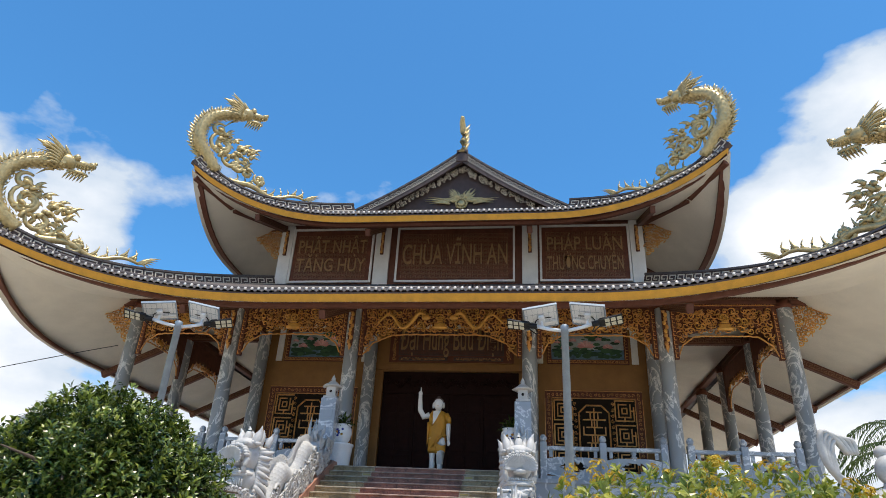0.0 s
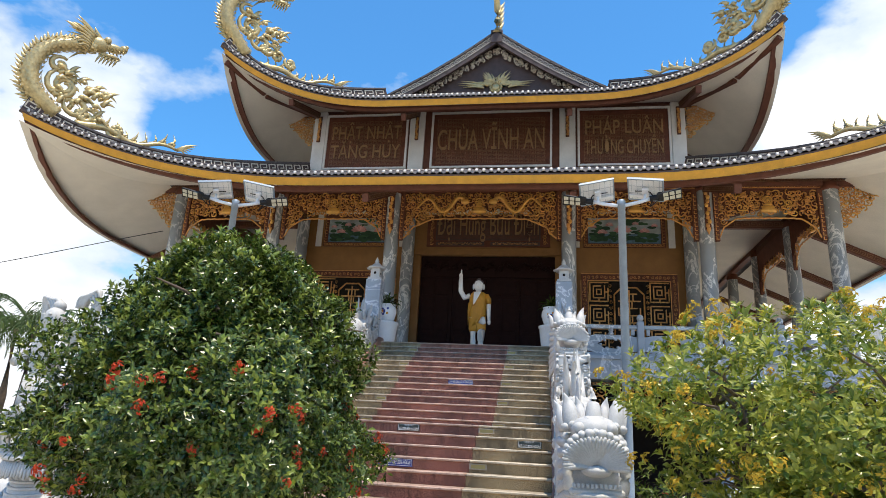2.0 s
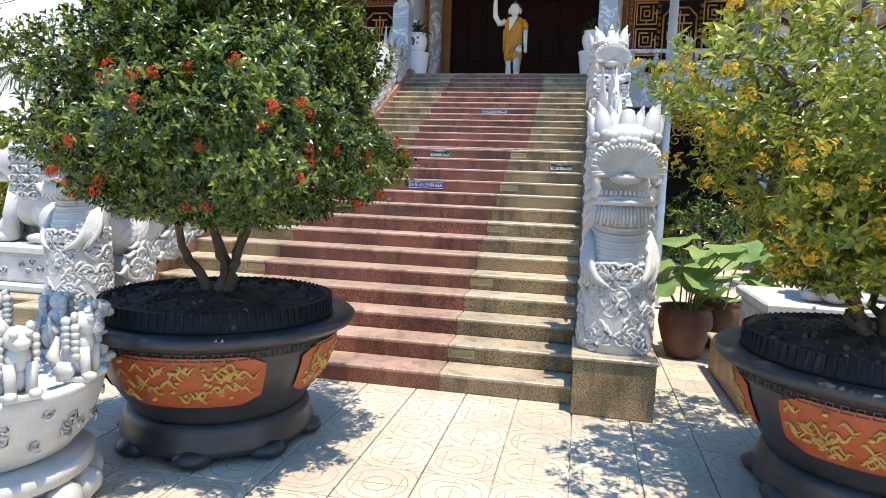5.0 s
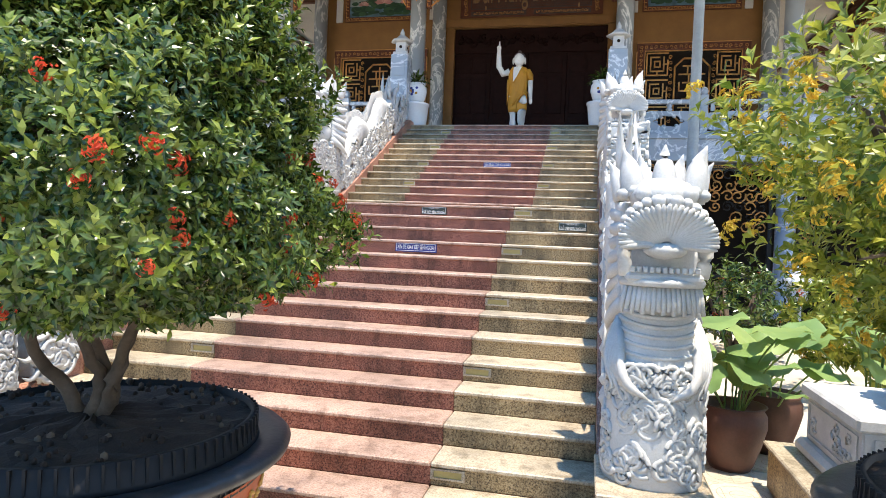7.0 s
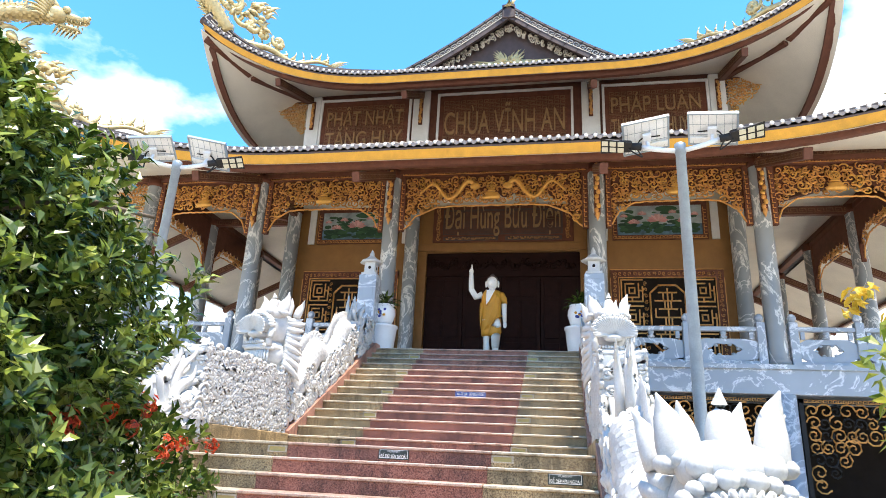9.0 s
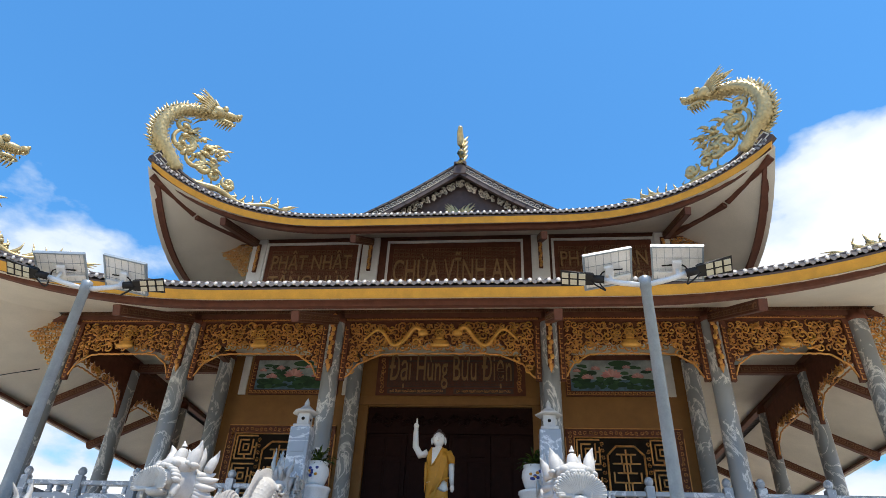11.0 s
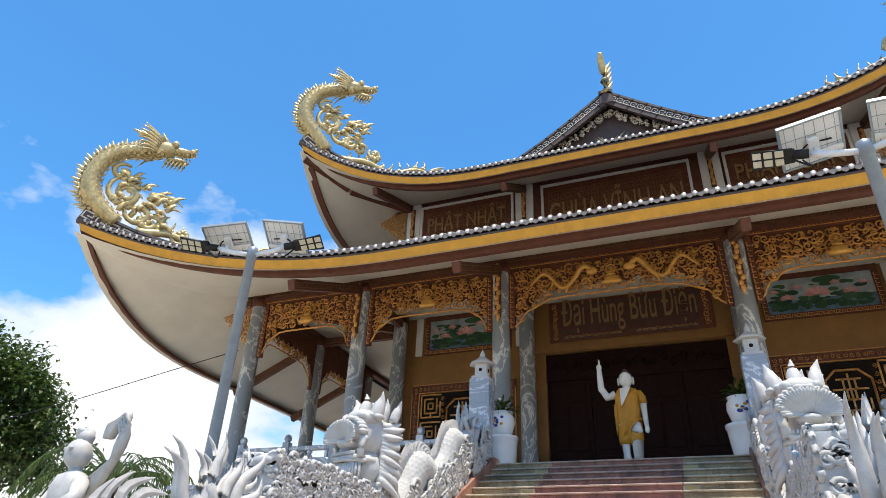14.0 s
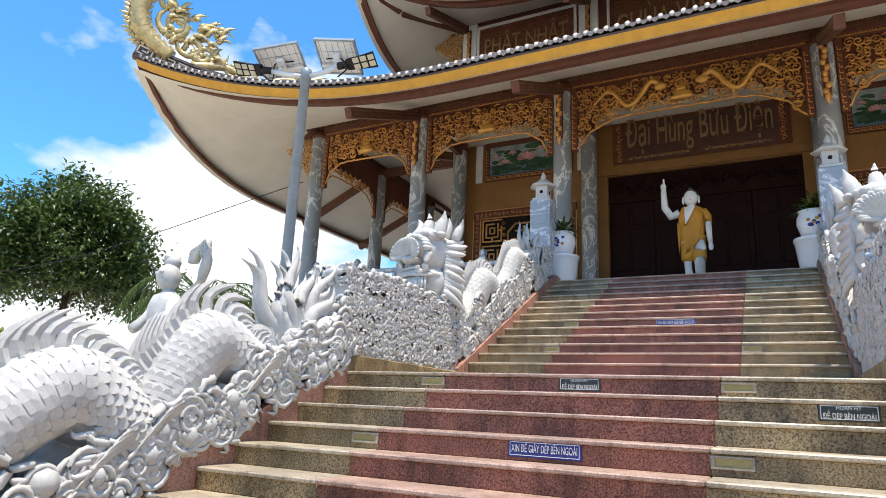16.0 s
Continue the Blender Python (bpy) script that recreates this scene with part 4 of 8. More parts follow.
# ---- the hall front: door, boards, murals, lattice windows ----
door = thing("door_1", None, "wide dark mahogany panelled door, closed", "door", kind="structure")
for i in range(4):
    x0 = -2.16 + BX + i * 1.08
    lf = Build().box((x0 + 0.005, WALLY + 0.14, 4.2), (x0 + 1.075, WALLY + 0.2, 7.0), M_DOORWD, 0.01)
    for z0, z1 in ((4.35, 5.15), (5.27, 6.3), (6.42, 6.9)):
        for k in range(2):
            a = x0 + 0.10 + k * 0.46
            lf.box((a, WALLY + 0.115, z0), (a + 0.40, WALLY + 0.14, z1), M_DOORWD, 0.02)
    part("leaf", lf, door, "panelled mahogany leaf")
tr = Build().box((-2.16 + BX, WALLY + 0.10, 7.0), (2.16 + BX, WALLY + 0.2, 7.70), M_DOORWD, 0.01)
rnd = random.Random(3)
for i in range(30):
    tr.tube(spiral(-2.0 + i * 0.137 + BX, 7.36 + 0.08 * math.sin(i * 1.7), 0.12, 1.2, rnd.uniform(0, 6), rnd.choice((-1, 1)), WALLY + 0.09, 10), 0.022, M_DOORWD, 5)
part("transom", tr, door, "carved mahogany transom")
lint = Build().box((-2.5 + BX, WALLY - 0.06, 7.72), (2.5 + BX, WALLY - 0.003, 7.93), M_OCHRE, 0.01)
thing("lintel", lint, "ochre painted door lintel", "lintel", kind="structure")

hb = thing("hall_name_board", None, "dark carved board with the hall's name in pale gilt letters", "sign board")
x0, x1, z0, z1, y = -2.0 + BX, 2.0 + BX, 7.98, 9.08, WALLY - 0.004
b = Build().box((x0, y - 0.05, z0), (x1, y, z1), M_DWOOD, 0.01)
b.box((x0 + 0.3, y - 0.062, z0 + 0.22), (x1 - 0.3, y - 0.05, z1 - 0.1), M_FRETDK)
zz = z0 + 0.26
while zz < z1 - 0.2:
    fret(b, x0 + 0.34, x1 - 0.34, zz, zz + 0.07, y - 0.062, M_DWOOD, 0.09, 0.006)
    zz += 0.085
part("board", b, hb)
for a, c in ((x0 + 0.32, -0.1 + BX), (0.1 + BX, x1 - 0.32)):
    q = Build().box((a, y - 0.07, z0 + 0.04), (c, y - 0.05, z0 + 0.17), M_FRETDK, 0.01)
    for i in range(22):
        q.tube(spiral(a + 0.1 + i * (c - a - 0.2) / 21, z0 + 0.105, 0.04, 1.0, i, 1 if i % 2 else -1, y - 0.075, 8), 0.009, M_GOLD, 4)
    part("cartouche", q, hb, "dark cartouche with gilt scrolls")
for s in (-1, 1):
    q = Build()
    for i in range(9):
        q.tube(spiral(s * 1.84 + BX, z0 + 0.12 + i * 0.11, 0.07, 1.1, i * 1.3, s, y - 0.06, 9), 0.014, M_GOLD, 4)
    part("border_scroll", q, hb, "gilt scroll border")
me = text_mesh("Đại Hùng Bửu Điện", 0.70, 0.02, M_LETTER)
xs = [v.co.x for v in me.vertices]
part("lettering", me, hb, "pale gilt letters", Matrix.Translation((BX, y - 0.085, 8.70)) @ pose(0, 0, 0, 90, 0, 0) @ Matrix.Diagonal((3.3 / (max(xs) - min(xs)), 1.5, 1, 1)))


def mural(x0, x1):
    ob = thing("mural", None, "framed lotus pond mural in green, pink and blue", "mural", "wall murals")
    y, z0, z1 = WALLY - 0.004, 7.98, 9.12
    fr = Build()
    t = 0.14
    for a, b in (((x0, z0), (x1, z0 + t)), ((x0, z1 - t), (x1, z1)), ((x0, z0 + t), (x0 + t, z1 - t)), ((x1 - t, z0 + t), (x1, z1 - t))):
        fr.box((a[0], y - 0.05, a[1]), (b[0], y, b[1]), M_DWOOD, 0.006)
    fret(fr, x0 + 0.03, x1 - 0.03, z0 + 0.03, z0 + t - 0.03, y - 0.05, M_GOLD, 0.11, 0.008)
    for xa in (x0, x1 - t):
        zz = z0 + t
        while zz < z1 - t - 0.1:
            fr.box((xa + 0.03, y - 0.058, zz), (xa + t - 0.03, y - 0.05, zz + 0.015), M_GOLD).box((xa + 0.03, y - 0.058, zz), (xa + 0.045, y - 0.05, zz + 0.08), M_GOLD)
            zz += 0.1
    part("frame", fr, ob, "dark frame with a gilt meander")
    pc = Build().box((x0 + t, y - 0.02, z0 + t + 0.32), (x1 - t, y, z1 - t), M_SKYBLUE).box((x0 + t, y - 0.02, z0 + t), (x1 - t, y, z0 + t + 0.32), M_WATER)
    part("ground_colour", pc, ob, "blue painted sky and water")
    rnd = random.Random(int(x0 * 10))
    lv = Build()
    for i in range(120):
        x, z = rnd.uniform(x0 + t + 0.12, x1 - t - 0.12), z0 + t + 0.08 + abs(rnd.gauss(0, 0.24))
        z = min(z, z1 - t - 0.2)
        r = rnd.uniform(0.05, 0.15)
        n = 9
        sq = rnd.uniform(0.3, 0.6)
        pts = [(x + r * math.cos(2 * math.pi * k / n) * rnd.uniform(.85, 1.1), y - 0.022 - i * 0.00006, z + sq * r * math.sin(2 * math.pi * k / n)) for k in range(n)]
        lv.add(pts, [tuple(range(n))], M_MGREEN)
    for cx, cz, r in ((x0 + (x1 - x0) * 0.58, z1 - 0.24, 0.30), (x0 + 0.45, z1 - 0.3, 0.14)):
        pts = [(cx + r * math.cos(2 * math.pi * k / 12), y - 0.031, cz + 0.3 * r * math.sin(2 * math.pi * k / 12)) for k in range(12)]
        lv.add(pts, [tuple(range(12))], M_MGREEN)
    tagged(part("painted_leaf", lv, ob, "painted lotus leaves"), kind="stuff")
    for fx, fz, fr_ in ((0.48, 0.56, 0.30), (0.2, 0.46, 0.18), (0.78, 0.5, 0.18), (0.08, 0.66, 0.12), (0.92, 0.7, 0.12), (0.30, 0.74, 0.14), (0.66, 0.78, 0.12)):
        fl = Build()
        cx, cz = x0 + t + fx * (x1 - x0 - 2 * t), z0 + t + fz * (z1 - z0 - 2 * t)
        for k in range(9):
            a = math.pi * (k - 0.5) / 8 if k else math.pi / 2
            d = Vector((math.cos(a), 0, math.sin(a) * 0.8))
            sd = Vector((-d.z, 0, d.x))
            c = Vector((cx, y - 0.034 - 0.0006 * k, cz - fr_ * 0.3))
            fl.add([c, c + d * fr_ * 0.6 + sd * fr_ * 0.2, c + d * fr_, c + d * fr_ * 0.6 - sd * fr_ * 0.2], [(0, 1, 2, 3)], M_PINK)
        part("painted_lotus", fl, ob, "painted pink lotus flower")


def lattice(x0, x1):
    ob = thing("lattice_window", None, "gilded geometric lattice on dark wood in a carved frame", "window", "lattice windows")
    y, z0, z1 = WALLY - 0.004, 4.55, 7.12
    fr = Build()
    t = 0.2
    for a, b in (((x0, z0), (x1, z0 + t)), ((x0, z1 - t), (x1, z1)), ((x0, z0 + t), (x0 + t, z1 - t)), ((x1 - t, z0 + t), (x1, z1 - t))):
        fr.box((a[0], y - 0.06, a[1]), (b[0], y, b[1]), M_DWOOD, 0.006)
    rnd = random.Random(9)
    for k in range(22):
        x = x0 + 0.12 + k * (x1 - x0 - 0.24) / 21
        for z in (z1 - 0.10, z0 + 0.1):
            fr.tube(spiral(x, z, 0.055, 1.1, rnd.uniform(0, 6), rnd.choice((-1, 1)), y - 0.065, 9), 0.011, M_GOLD, 4)
    for k in range(18):
        z = z0 + 0.2 + k * (z1 - z0 - 0.4) / 17
        for x in (x0 + 0.1, x1 - 0.1):
            fr.tube(spiral(x, z, 0.055, 1.1, rnd.uniform(0, 6), rnd.choice((-1, 1)), y - 0.065, 9), 0.011, M_GOLD, 4)
    for a, b in (((x0, z1), (x1, z1 + 0.02)), ((x0 + t, z1 - t - 0.02), (x1 - t, z1 - t))):
        fr.box((a[0], y - 0.075, a[1]), (b[0], y, b[1]), M_GOLD)
    for xx in (x0 + t, x1 - t - 0.02, x0 - 0.012, x1 - 0.008):
        fr.box((xx, y - 0.075, z0 + t), (xx + 0.02, y, z1 - t - 0.02), M_GOLD)
    part("frame", fr, ob, "dark carved frame with gilt scrolls")
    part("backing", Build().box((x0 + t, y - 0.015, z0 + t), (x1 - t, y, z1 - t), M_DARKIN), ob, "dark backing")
    lt = Build()
    w, h, c = 0.035, z1 - z0 - 2 * t, (x0 + x1) / 2

    def bar(ax, az, bx, bz):
        lt.box((min(ax, bx) - w / 2, y - 0.045, min(az, bz) - w / 2), (max(ax, bx) + w / 2, y - 0.016, max(az, bz) + w / 2), M_GOLD)
    zc, rx, rz = (z0 + z1) / 2, 0.44, h * 0.40
    oct_ = [(-rx, -rz + 0.22), (-rx + 0.22, -rz), (rx - 0.22, -rz), (rx, -rz + 0.22), (rx, rz - 0.22), (rx - 0.22, rz), (-rx + 0.22, rz), (-rx, rz - 0.22)]
    for (ax, az), (bx, bz) in zip(oct_, oct_[1:] + oct_[:1]):
        lt.tube([(c + ax, y - 0.03, zc + az), (c + bx, y - 0.03, zc + bz)], 0.026, M_GOLD, 6)
    for k in range(7):
        z = zc - rz + 0.2 + k * (2 * rz - 0.4) / 6
        half = rx * (0.72 if k % 2 else 0.5)
        bar(c - half, z, c + half, z)
        if k < 6:
            xx = half * (1 if k % 3 == 0 else 0.35)
            for s in (-1, 1):
                bar(c + s * xx, z, c + s * xx, z + (2 * rz - 0.4) / 6)
    bar(c, zc - rz + 0.1, c, zc + rz - 0.1)
    for s in (-1, 1):
        px = c + s * ((x1 - x0) / 2 - t - 0.34)
        for k in range(3):
            zq = z0 + t + h * (k + 0.5) / 3
            for r in (0.27, 0.17, 0.07):
                hh = r * 1.1
                bar(px - r, zq - hh, px + r, zq - hh)
                bar(px - r, zq + hh, px + (r if r != 0.17 else 0.05), zq + hh)
                bar(px - r, zq - hh, px - r, zq + hh)
                bar(px + r, zq - hh, px + r, zq + (hh if r != 0.27 else 0.1))
            bar(px, zq - 0.3, px, zq - 0.19)
            bar(px + 0.27, zq, px + 0.17, zq)
        for k in range(12):
            z = z0 + t + 0.06 + k * (h - 0.1) / 12
            lt.tube(spiral(c + s * 0.55, z + 0.05, 0.06, 1.2, k, s, y - 0.03, 9), 0.013, M_GOLD, 4)
    part("lattice", lt, ob, "gilt geometric lattice")


for s in (-1, 1):
    a, b = sorted((s * 3.04 + BX, s * 5.54 + BX))
    mural(a, b)
    lattice(*sorted((s * 2.95 + BX, s * 5.82 + BX)))
    for x in (2.82, 5.72):
        thing("pilaster", Build().box((s * x - 0.1 + BX, WALLY - 0.05, 7.98), (s * x + 0.1 + BX, WALLY - 0.003, 9.1), M_WHITEP, 0.006), "white plastered strip beside a mural", "pilaster", "mural pilasters")

# ---- balustrade ----


def baluster_panel(x0, x1, ob, y):
    z0, w = 4.2, x1 - x0
    p = Build()
    p.box((x0, y - 0.05, z0), (x1, y + 0.05, z0 + 0.10), M_BMARB, 0.008)
    p.box((x0, y - 0.06, z0 + 0.72), (x1, y + 0.06, z0 + 0.82), M_BMARB, 0.015)
    n, c, rx, rz = 24, (x0 + x1) / 2, w * 0.24, 0.13
    zc = z0 + 0.33
    za, zb = z0 + 0.10, z0 + 0.56
    rim = []
    for k in range(n):
        a = 2 * math.pi * k / n
        rr = 1 + 0.12 * math.cos(6 * a)
        rim.append((c + rx * rr * math.cos(a), zc + rz * rr * math.sin(a)))
    out = []
    for k in range(n):
        a = 2 * math.pi * k / n
        dx, dz = math.cos(a), math.sin(a)
        t = min((w / 2) / abs(dx) if abs(dx) > 1e-6 else 9e9, ((zb - za) / 2) / abs(dz) if abs(dz) > 1e-6 else 9e9)
        out.append((c + t * dx, (za + zb) / 2 + t * dz))
    v = [(x, y + d, z) for d in (-0.03, 0.03) for x, z in rim + out]
    f = []
    for k in range(n):
        q = (k + 1) % n
        f += [(k, n + k, n + q, q), (2 * n + k, 2 * n + q, 3 * n + q, 3 * n + k), (k, q, 2 * n + q, 2 * n + k)]
    p.add(v, f, M_BMARB)
    for k in range(n):
        a = 2 * math.pi * (k + 0.5) / n
        if k % 4 == 0:
            p.ball((c + rx * 0.9 * math.cos(a), y, zc + rz * 0.9 * math.sin(a)), (0.05, 0.025, 0.035), M_BMARB, 6, 4)
    p.lathe([(0.05, 0.56), (0.08, 0.60), (0.04, 0.64), (0.07, 0.68), (0.06, 0.72)], M_BMARB, seg=10, centre=(c, y, z0))
    for s in (-1, 1):
        p.box((c + s * w * 0.42 - 0.04, y - 0.03, z0 + 0.56), (c + s * w * 0.42 + 0.04, y + 0.03, z0 + 0.72), M_BMARB)
    part("panel", p, ob, "pierced marble panel with an oval opening")


def bal_post(x, y, ob):
    q = Build().box((-0.085, -0.085, 0), (0.085, 0.085, 0.92), M_BMARB, 0.012)
    q.box((-0.055, -0.09, 0.12), (0.055, -0.085, 0.8), M_BMARB)
    q.lathe([(0.05, 0.92), (0.06, 0.94), (0.085, 0.98), (0.09, 1.02), (0.075, 1.06), (0.04, 1.10), (0.0, 1.11)], M_BMARB, seg=12)
    part("post", q, ob, "marble post with a lotus bud", pose(x, y, 4.2))


for s in (-1, 1):
    bal = thing("balustrade", None, "pale blue-grey marble balustrade with pierced panels", "balustrade", "gallery balustrades")
    for c0, c1 in zip((2.5, 6.1), (6.1, 9.25)):
        xs = [c0 + 0.32, (c0 + c1) / 2, c1 - 0.32]
        for x in xs:
            bal_post(s * x + BX, COLY - 0.05, bal)
        for a, b in zip(xs, xs[1:]):
            u, v = sorted((s * (a + 0.085) + BX, s * (b - 0.085) + BX))
            baluster_panel(u, v, bal, COLY - 0.05)
    sb = thing("balustrade", None, "pale blue-grey marble side balustrade with pierced panels", "balustrade", "gallery balustrades", at=pose(s * 9.25 + BX, 0, 0, 0, 0, 0))
    for y in (12.35, 13.6, 14.7, 15.3, 16.7, 17.9):
        bal_post(0, y, sb)
    rl = Build()
    for z0, z1 in ((4.2, 4.3), (4.92, 5.02)):
        rl.box((-0.05, 12.3, z0), (0.05, 18, z1), M_BMARB)
    rl.box((-0.03, 12.3, 4.3), (0.03, 18, 4.76), M_BMARB)
    part("rail", rl, sb)

# ---- undercroft gates ----


def gate(x0, x1):
    ob = thing("scroll_gate", None, "black iron gate panel with gilt scrolls under the platform", "gate", "undercroft gates")
    y, z0, z1 = 11.95, 0.0, 3.55
    fr = Build()
    for a, b in (((x0, z0), (x0 + 0.09, z1)), ((x1 - 0.09, z0), (x1, z1)), ((x0, z1 - 0.09), (x1, z1)), ((x0, 1.0), (x1, 1.08)), ((x0, z0), (x1, z0 + 0.09))):
        fr.box((a[0], y - 0.03, a[1]), (b[0], y + 0.03, b[1]), M_BLACK, 0.006)
    fret(fr, x0 + 0.1, x1 - 0.1, z1 - 0.075, z1 - 0.015, y - 0.03, M_GOLD, 0.09, 0.008)
    part("frame", fr, ob, "black frame with a gilt meander")
    sw = Build()
    rnd = random.Random(int(x0 * 10))
    nx = int((x1 - x0) / 0.24)
    for i in range(nx):
        for j in range(10):
            x, z = x0 + 0.2 + (i + 0.3) * (x1 - x0 - 0.3) / nx, 1.2 + j * 0.235
            k = abs(x - (x0 + x1) / 2) / ((x1 - x0) / 2)
            if z < 2.65 - 1.3 * k ** 2:
                continue
            sw.tube(spiral(x + rnd.uniform(-.05, .05), z, rnd.uniform(.13, .19), rnd.uniform(1.1, 1.6), rnd.uniform(0, 6.3), rnd.choice((-1, 1)), y - 0.02, 13), 0.019, M_GOLD if rnd.random() < 0.75 else M_BLACK, 5)
    tagged(part("scrollwork", sw, ob, "gilt iron scrolls"), kind="stuff")


for s in (-1, 1):
    gate(*sorted((s * 2.75 + BX, s * 5.85 + BX)))
    gate(*sorted((s * 6.35 + BX, s * 9.0 + BX)))

# ---- roof dragons ----


def scroll3(c, e1, e2, r, turns, start, hand, n=10, tight=0.8):
    """A scroll in the plane of e1 and e2."""
    out = []
    for i in range(n):
        k = i / (n - 1)
        a = start + hand * turns * 2 * math.pi * k
        q = r * (1 - tight * k)
        out.append(Vector(c) + e1 * (q * math.cos(a)) + e2 * (q * math.sin(a)))
    return out


def smooth_path(keys, n):
    """Points along a smooth curve through the keys (Catmull-Rom)."""
    keys = [Vector(k) for k in keys]
    ks = [2 * keys[0] - keys[1]] + keys + [2 * keys[-1] - keys[-2]]
    out = []
    m = len(keys) - 1
    for i in range(n):
        f = i / (n - 1) * m
        s = min(int(f), m - 1)
        t = f - s
        a, b, c, d = ks[s:s + 4]
        out.append(0.5 * ((2 * b) + (c - a) * t + (2 * a - 5 * b + 4 * c - d) * t * t + (3 * b - a - 3 * c + d) * t ** 3))
    return out


def along(values, k):
    f = k * (len(values) - 1)
    i = min(int(f), len(values) - 2)
    return values[i] + (values[i + 1] - values[i]) * (f - i)


def scales(b, path, radii, mat, side, step=0.075, size=0.06, arcs=7, up=Vector((0, 0, 1)), span=1.9):
    """Rows of small overlapping scales along a body."""
    length = sum((q - p).length for p, q in zip(path, path[1:]))
    n = int(length / step)
    for i in range(n):
        k = (i + 0.5) / n
        f = k * (len(path) - 1)
        j = min(int(f), len(path) - 2)
        p = path[j].lerp(path[j + 1], f - j)
        t = (path[j + 1] - path[j]).normalized()
        s = t.cross(up).normalized() if t.cross(up).length > 1e-3 else side
        w = s.cross(t).normalized()
        r = along(radii, k)
        for q in range(arcs):
            a = math.pi / 2 + (q - (arcs - 1) / 2 + 0.5 * (i % 2)) * span * 2 / arcs
            d = s * math.cos(a) + w * math.sin(a)
            c = p + d * r * 0.99
            e = t.cross(d)
            b.add([c - e * size * 0.56 - t * size * 0.3, c + d * 0.005 - e * size * 0.6 + t * size * 0.25, c + d * 0.013 - e * size * 0.42 + t * size * 0.66, c + d * 0.017 + t * size * 0.84, c + d * 0.013 + e * size * 0.42 + t * size * 0.66, c + d * 0.005 + e * size * 0.6 + t * size * 0.25, c + e * size * 0.56 - t * size * 0.3], [(0, 1, 2, 3, 4, 5, 6)], mat)


def dragon_head(b, m, mat, k=1.0, dark=None):
    """A horned dragon's head that looks along local +x, z up, about 1 m long at k = 1."""
    def P(x, y, z):
        return m @ Vector((x * k, y * k, z * k))
    lin = m.to_3x3()
    sc = lin * k
    s4 = sc.to_4x4()
    b.ball(P(0.0, 0, 0), (0.26, 0.2, 0.2), mat, 12, 8, s4)
    b.ball(P(0.34, 0, 0.02), (0.28, 0.15, 0.11), mat, 12, 8, s4)          # upper jaw
    b.ball(P(0.58, 0, 0.07), (0.11, 0.14, 0.10), mat, 10, 6, s4)          # nose
    b.ball(P(0.28, 0, -0.24), (0.27, 0.12, 0.07), mat, 10, 6, s4)         # lower jaw
    for s in (-1, 1):
        b.ball(P(0.18, s * 0.13, 0.13), (0.09, 0.07, 0.09), mat, 8, 6, s4)
        b.ball(P(0.64, s * 0.08, 0.13), (0.05, 0.05, 0.05), mat, 6, 4, s4)
        b.cone(P(-0.08, s * 0.1, 0.16), P(-0.55, s * 0.2, 0.52), 0.05 * k, mat, 6, lin @ Vector((-0.05, 0, 0.05)) * k)
        for i in range(7):
            a = -0.9 + i * 0.42
            b.cone(P(-0.1 - 0.02 * i, s * 0.14, 0.12 - i * 0.06), P(-0.55 - 0.12 * math.cos(a), s * (0.26 + 0.03 * i), 0.38 - i * 0.13), 0.05 * k, mat, 5, lin @ Vector((0, 0, 0.07)) * k, 0.6)
        for i in range(5):
            b.cone(P(0.2 + 0.09 * i, s * 0.10, -0.05), P(0.21 + 0.09 * i, s * 0.10, -0.13), 0.02 * k, mat, 4)
        for i in range(6):
            b.cone(P(0.05 + 0.08 * i, s * 0.07, -0.29), P(-0.02 + 0.08 * i, s * 0.1, -0.45), 0.03 * k, mat, 4)
    for i in range(6):
        b.cone(P(0.05 - 0.1 * i, 0, 0.17 + 0.01 * i), P(-0.12 - 0.13 * i, 0, 0.46 - 0.02 * i), 0.055 * k, mat, 5, lin @ Vector((-0.04, 0, 0.05)) * k, 0.6)


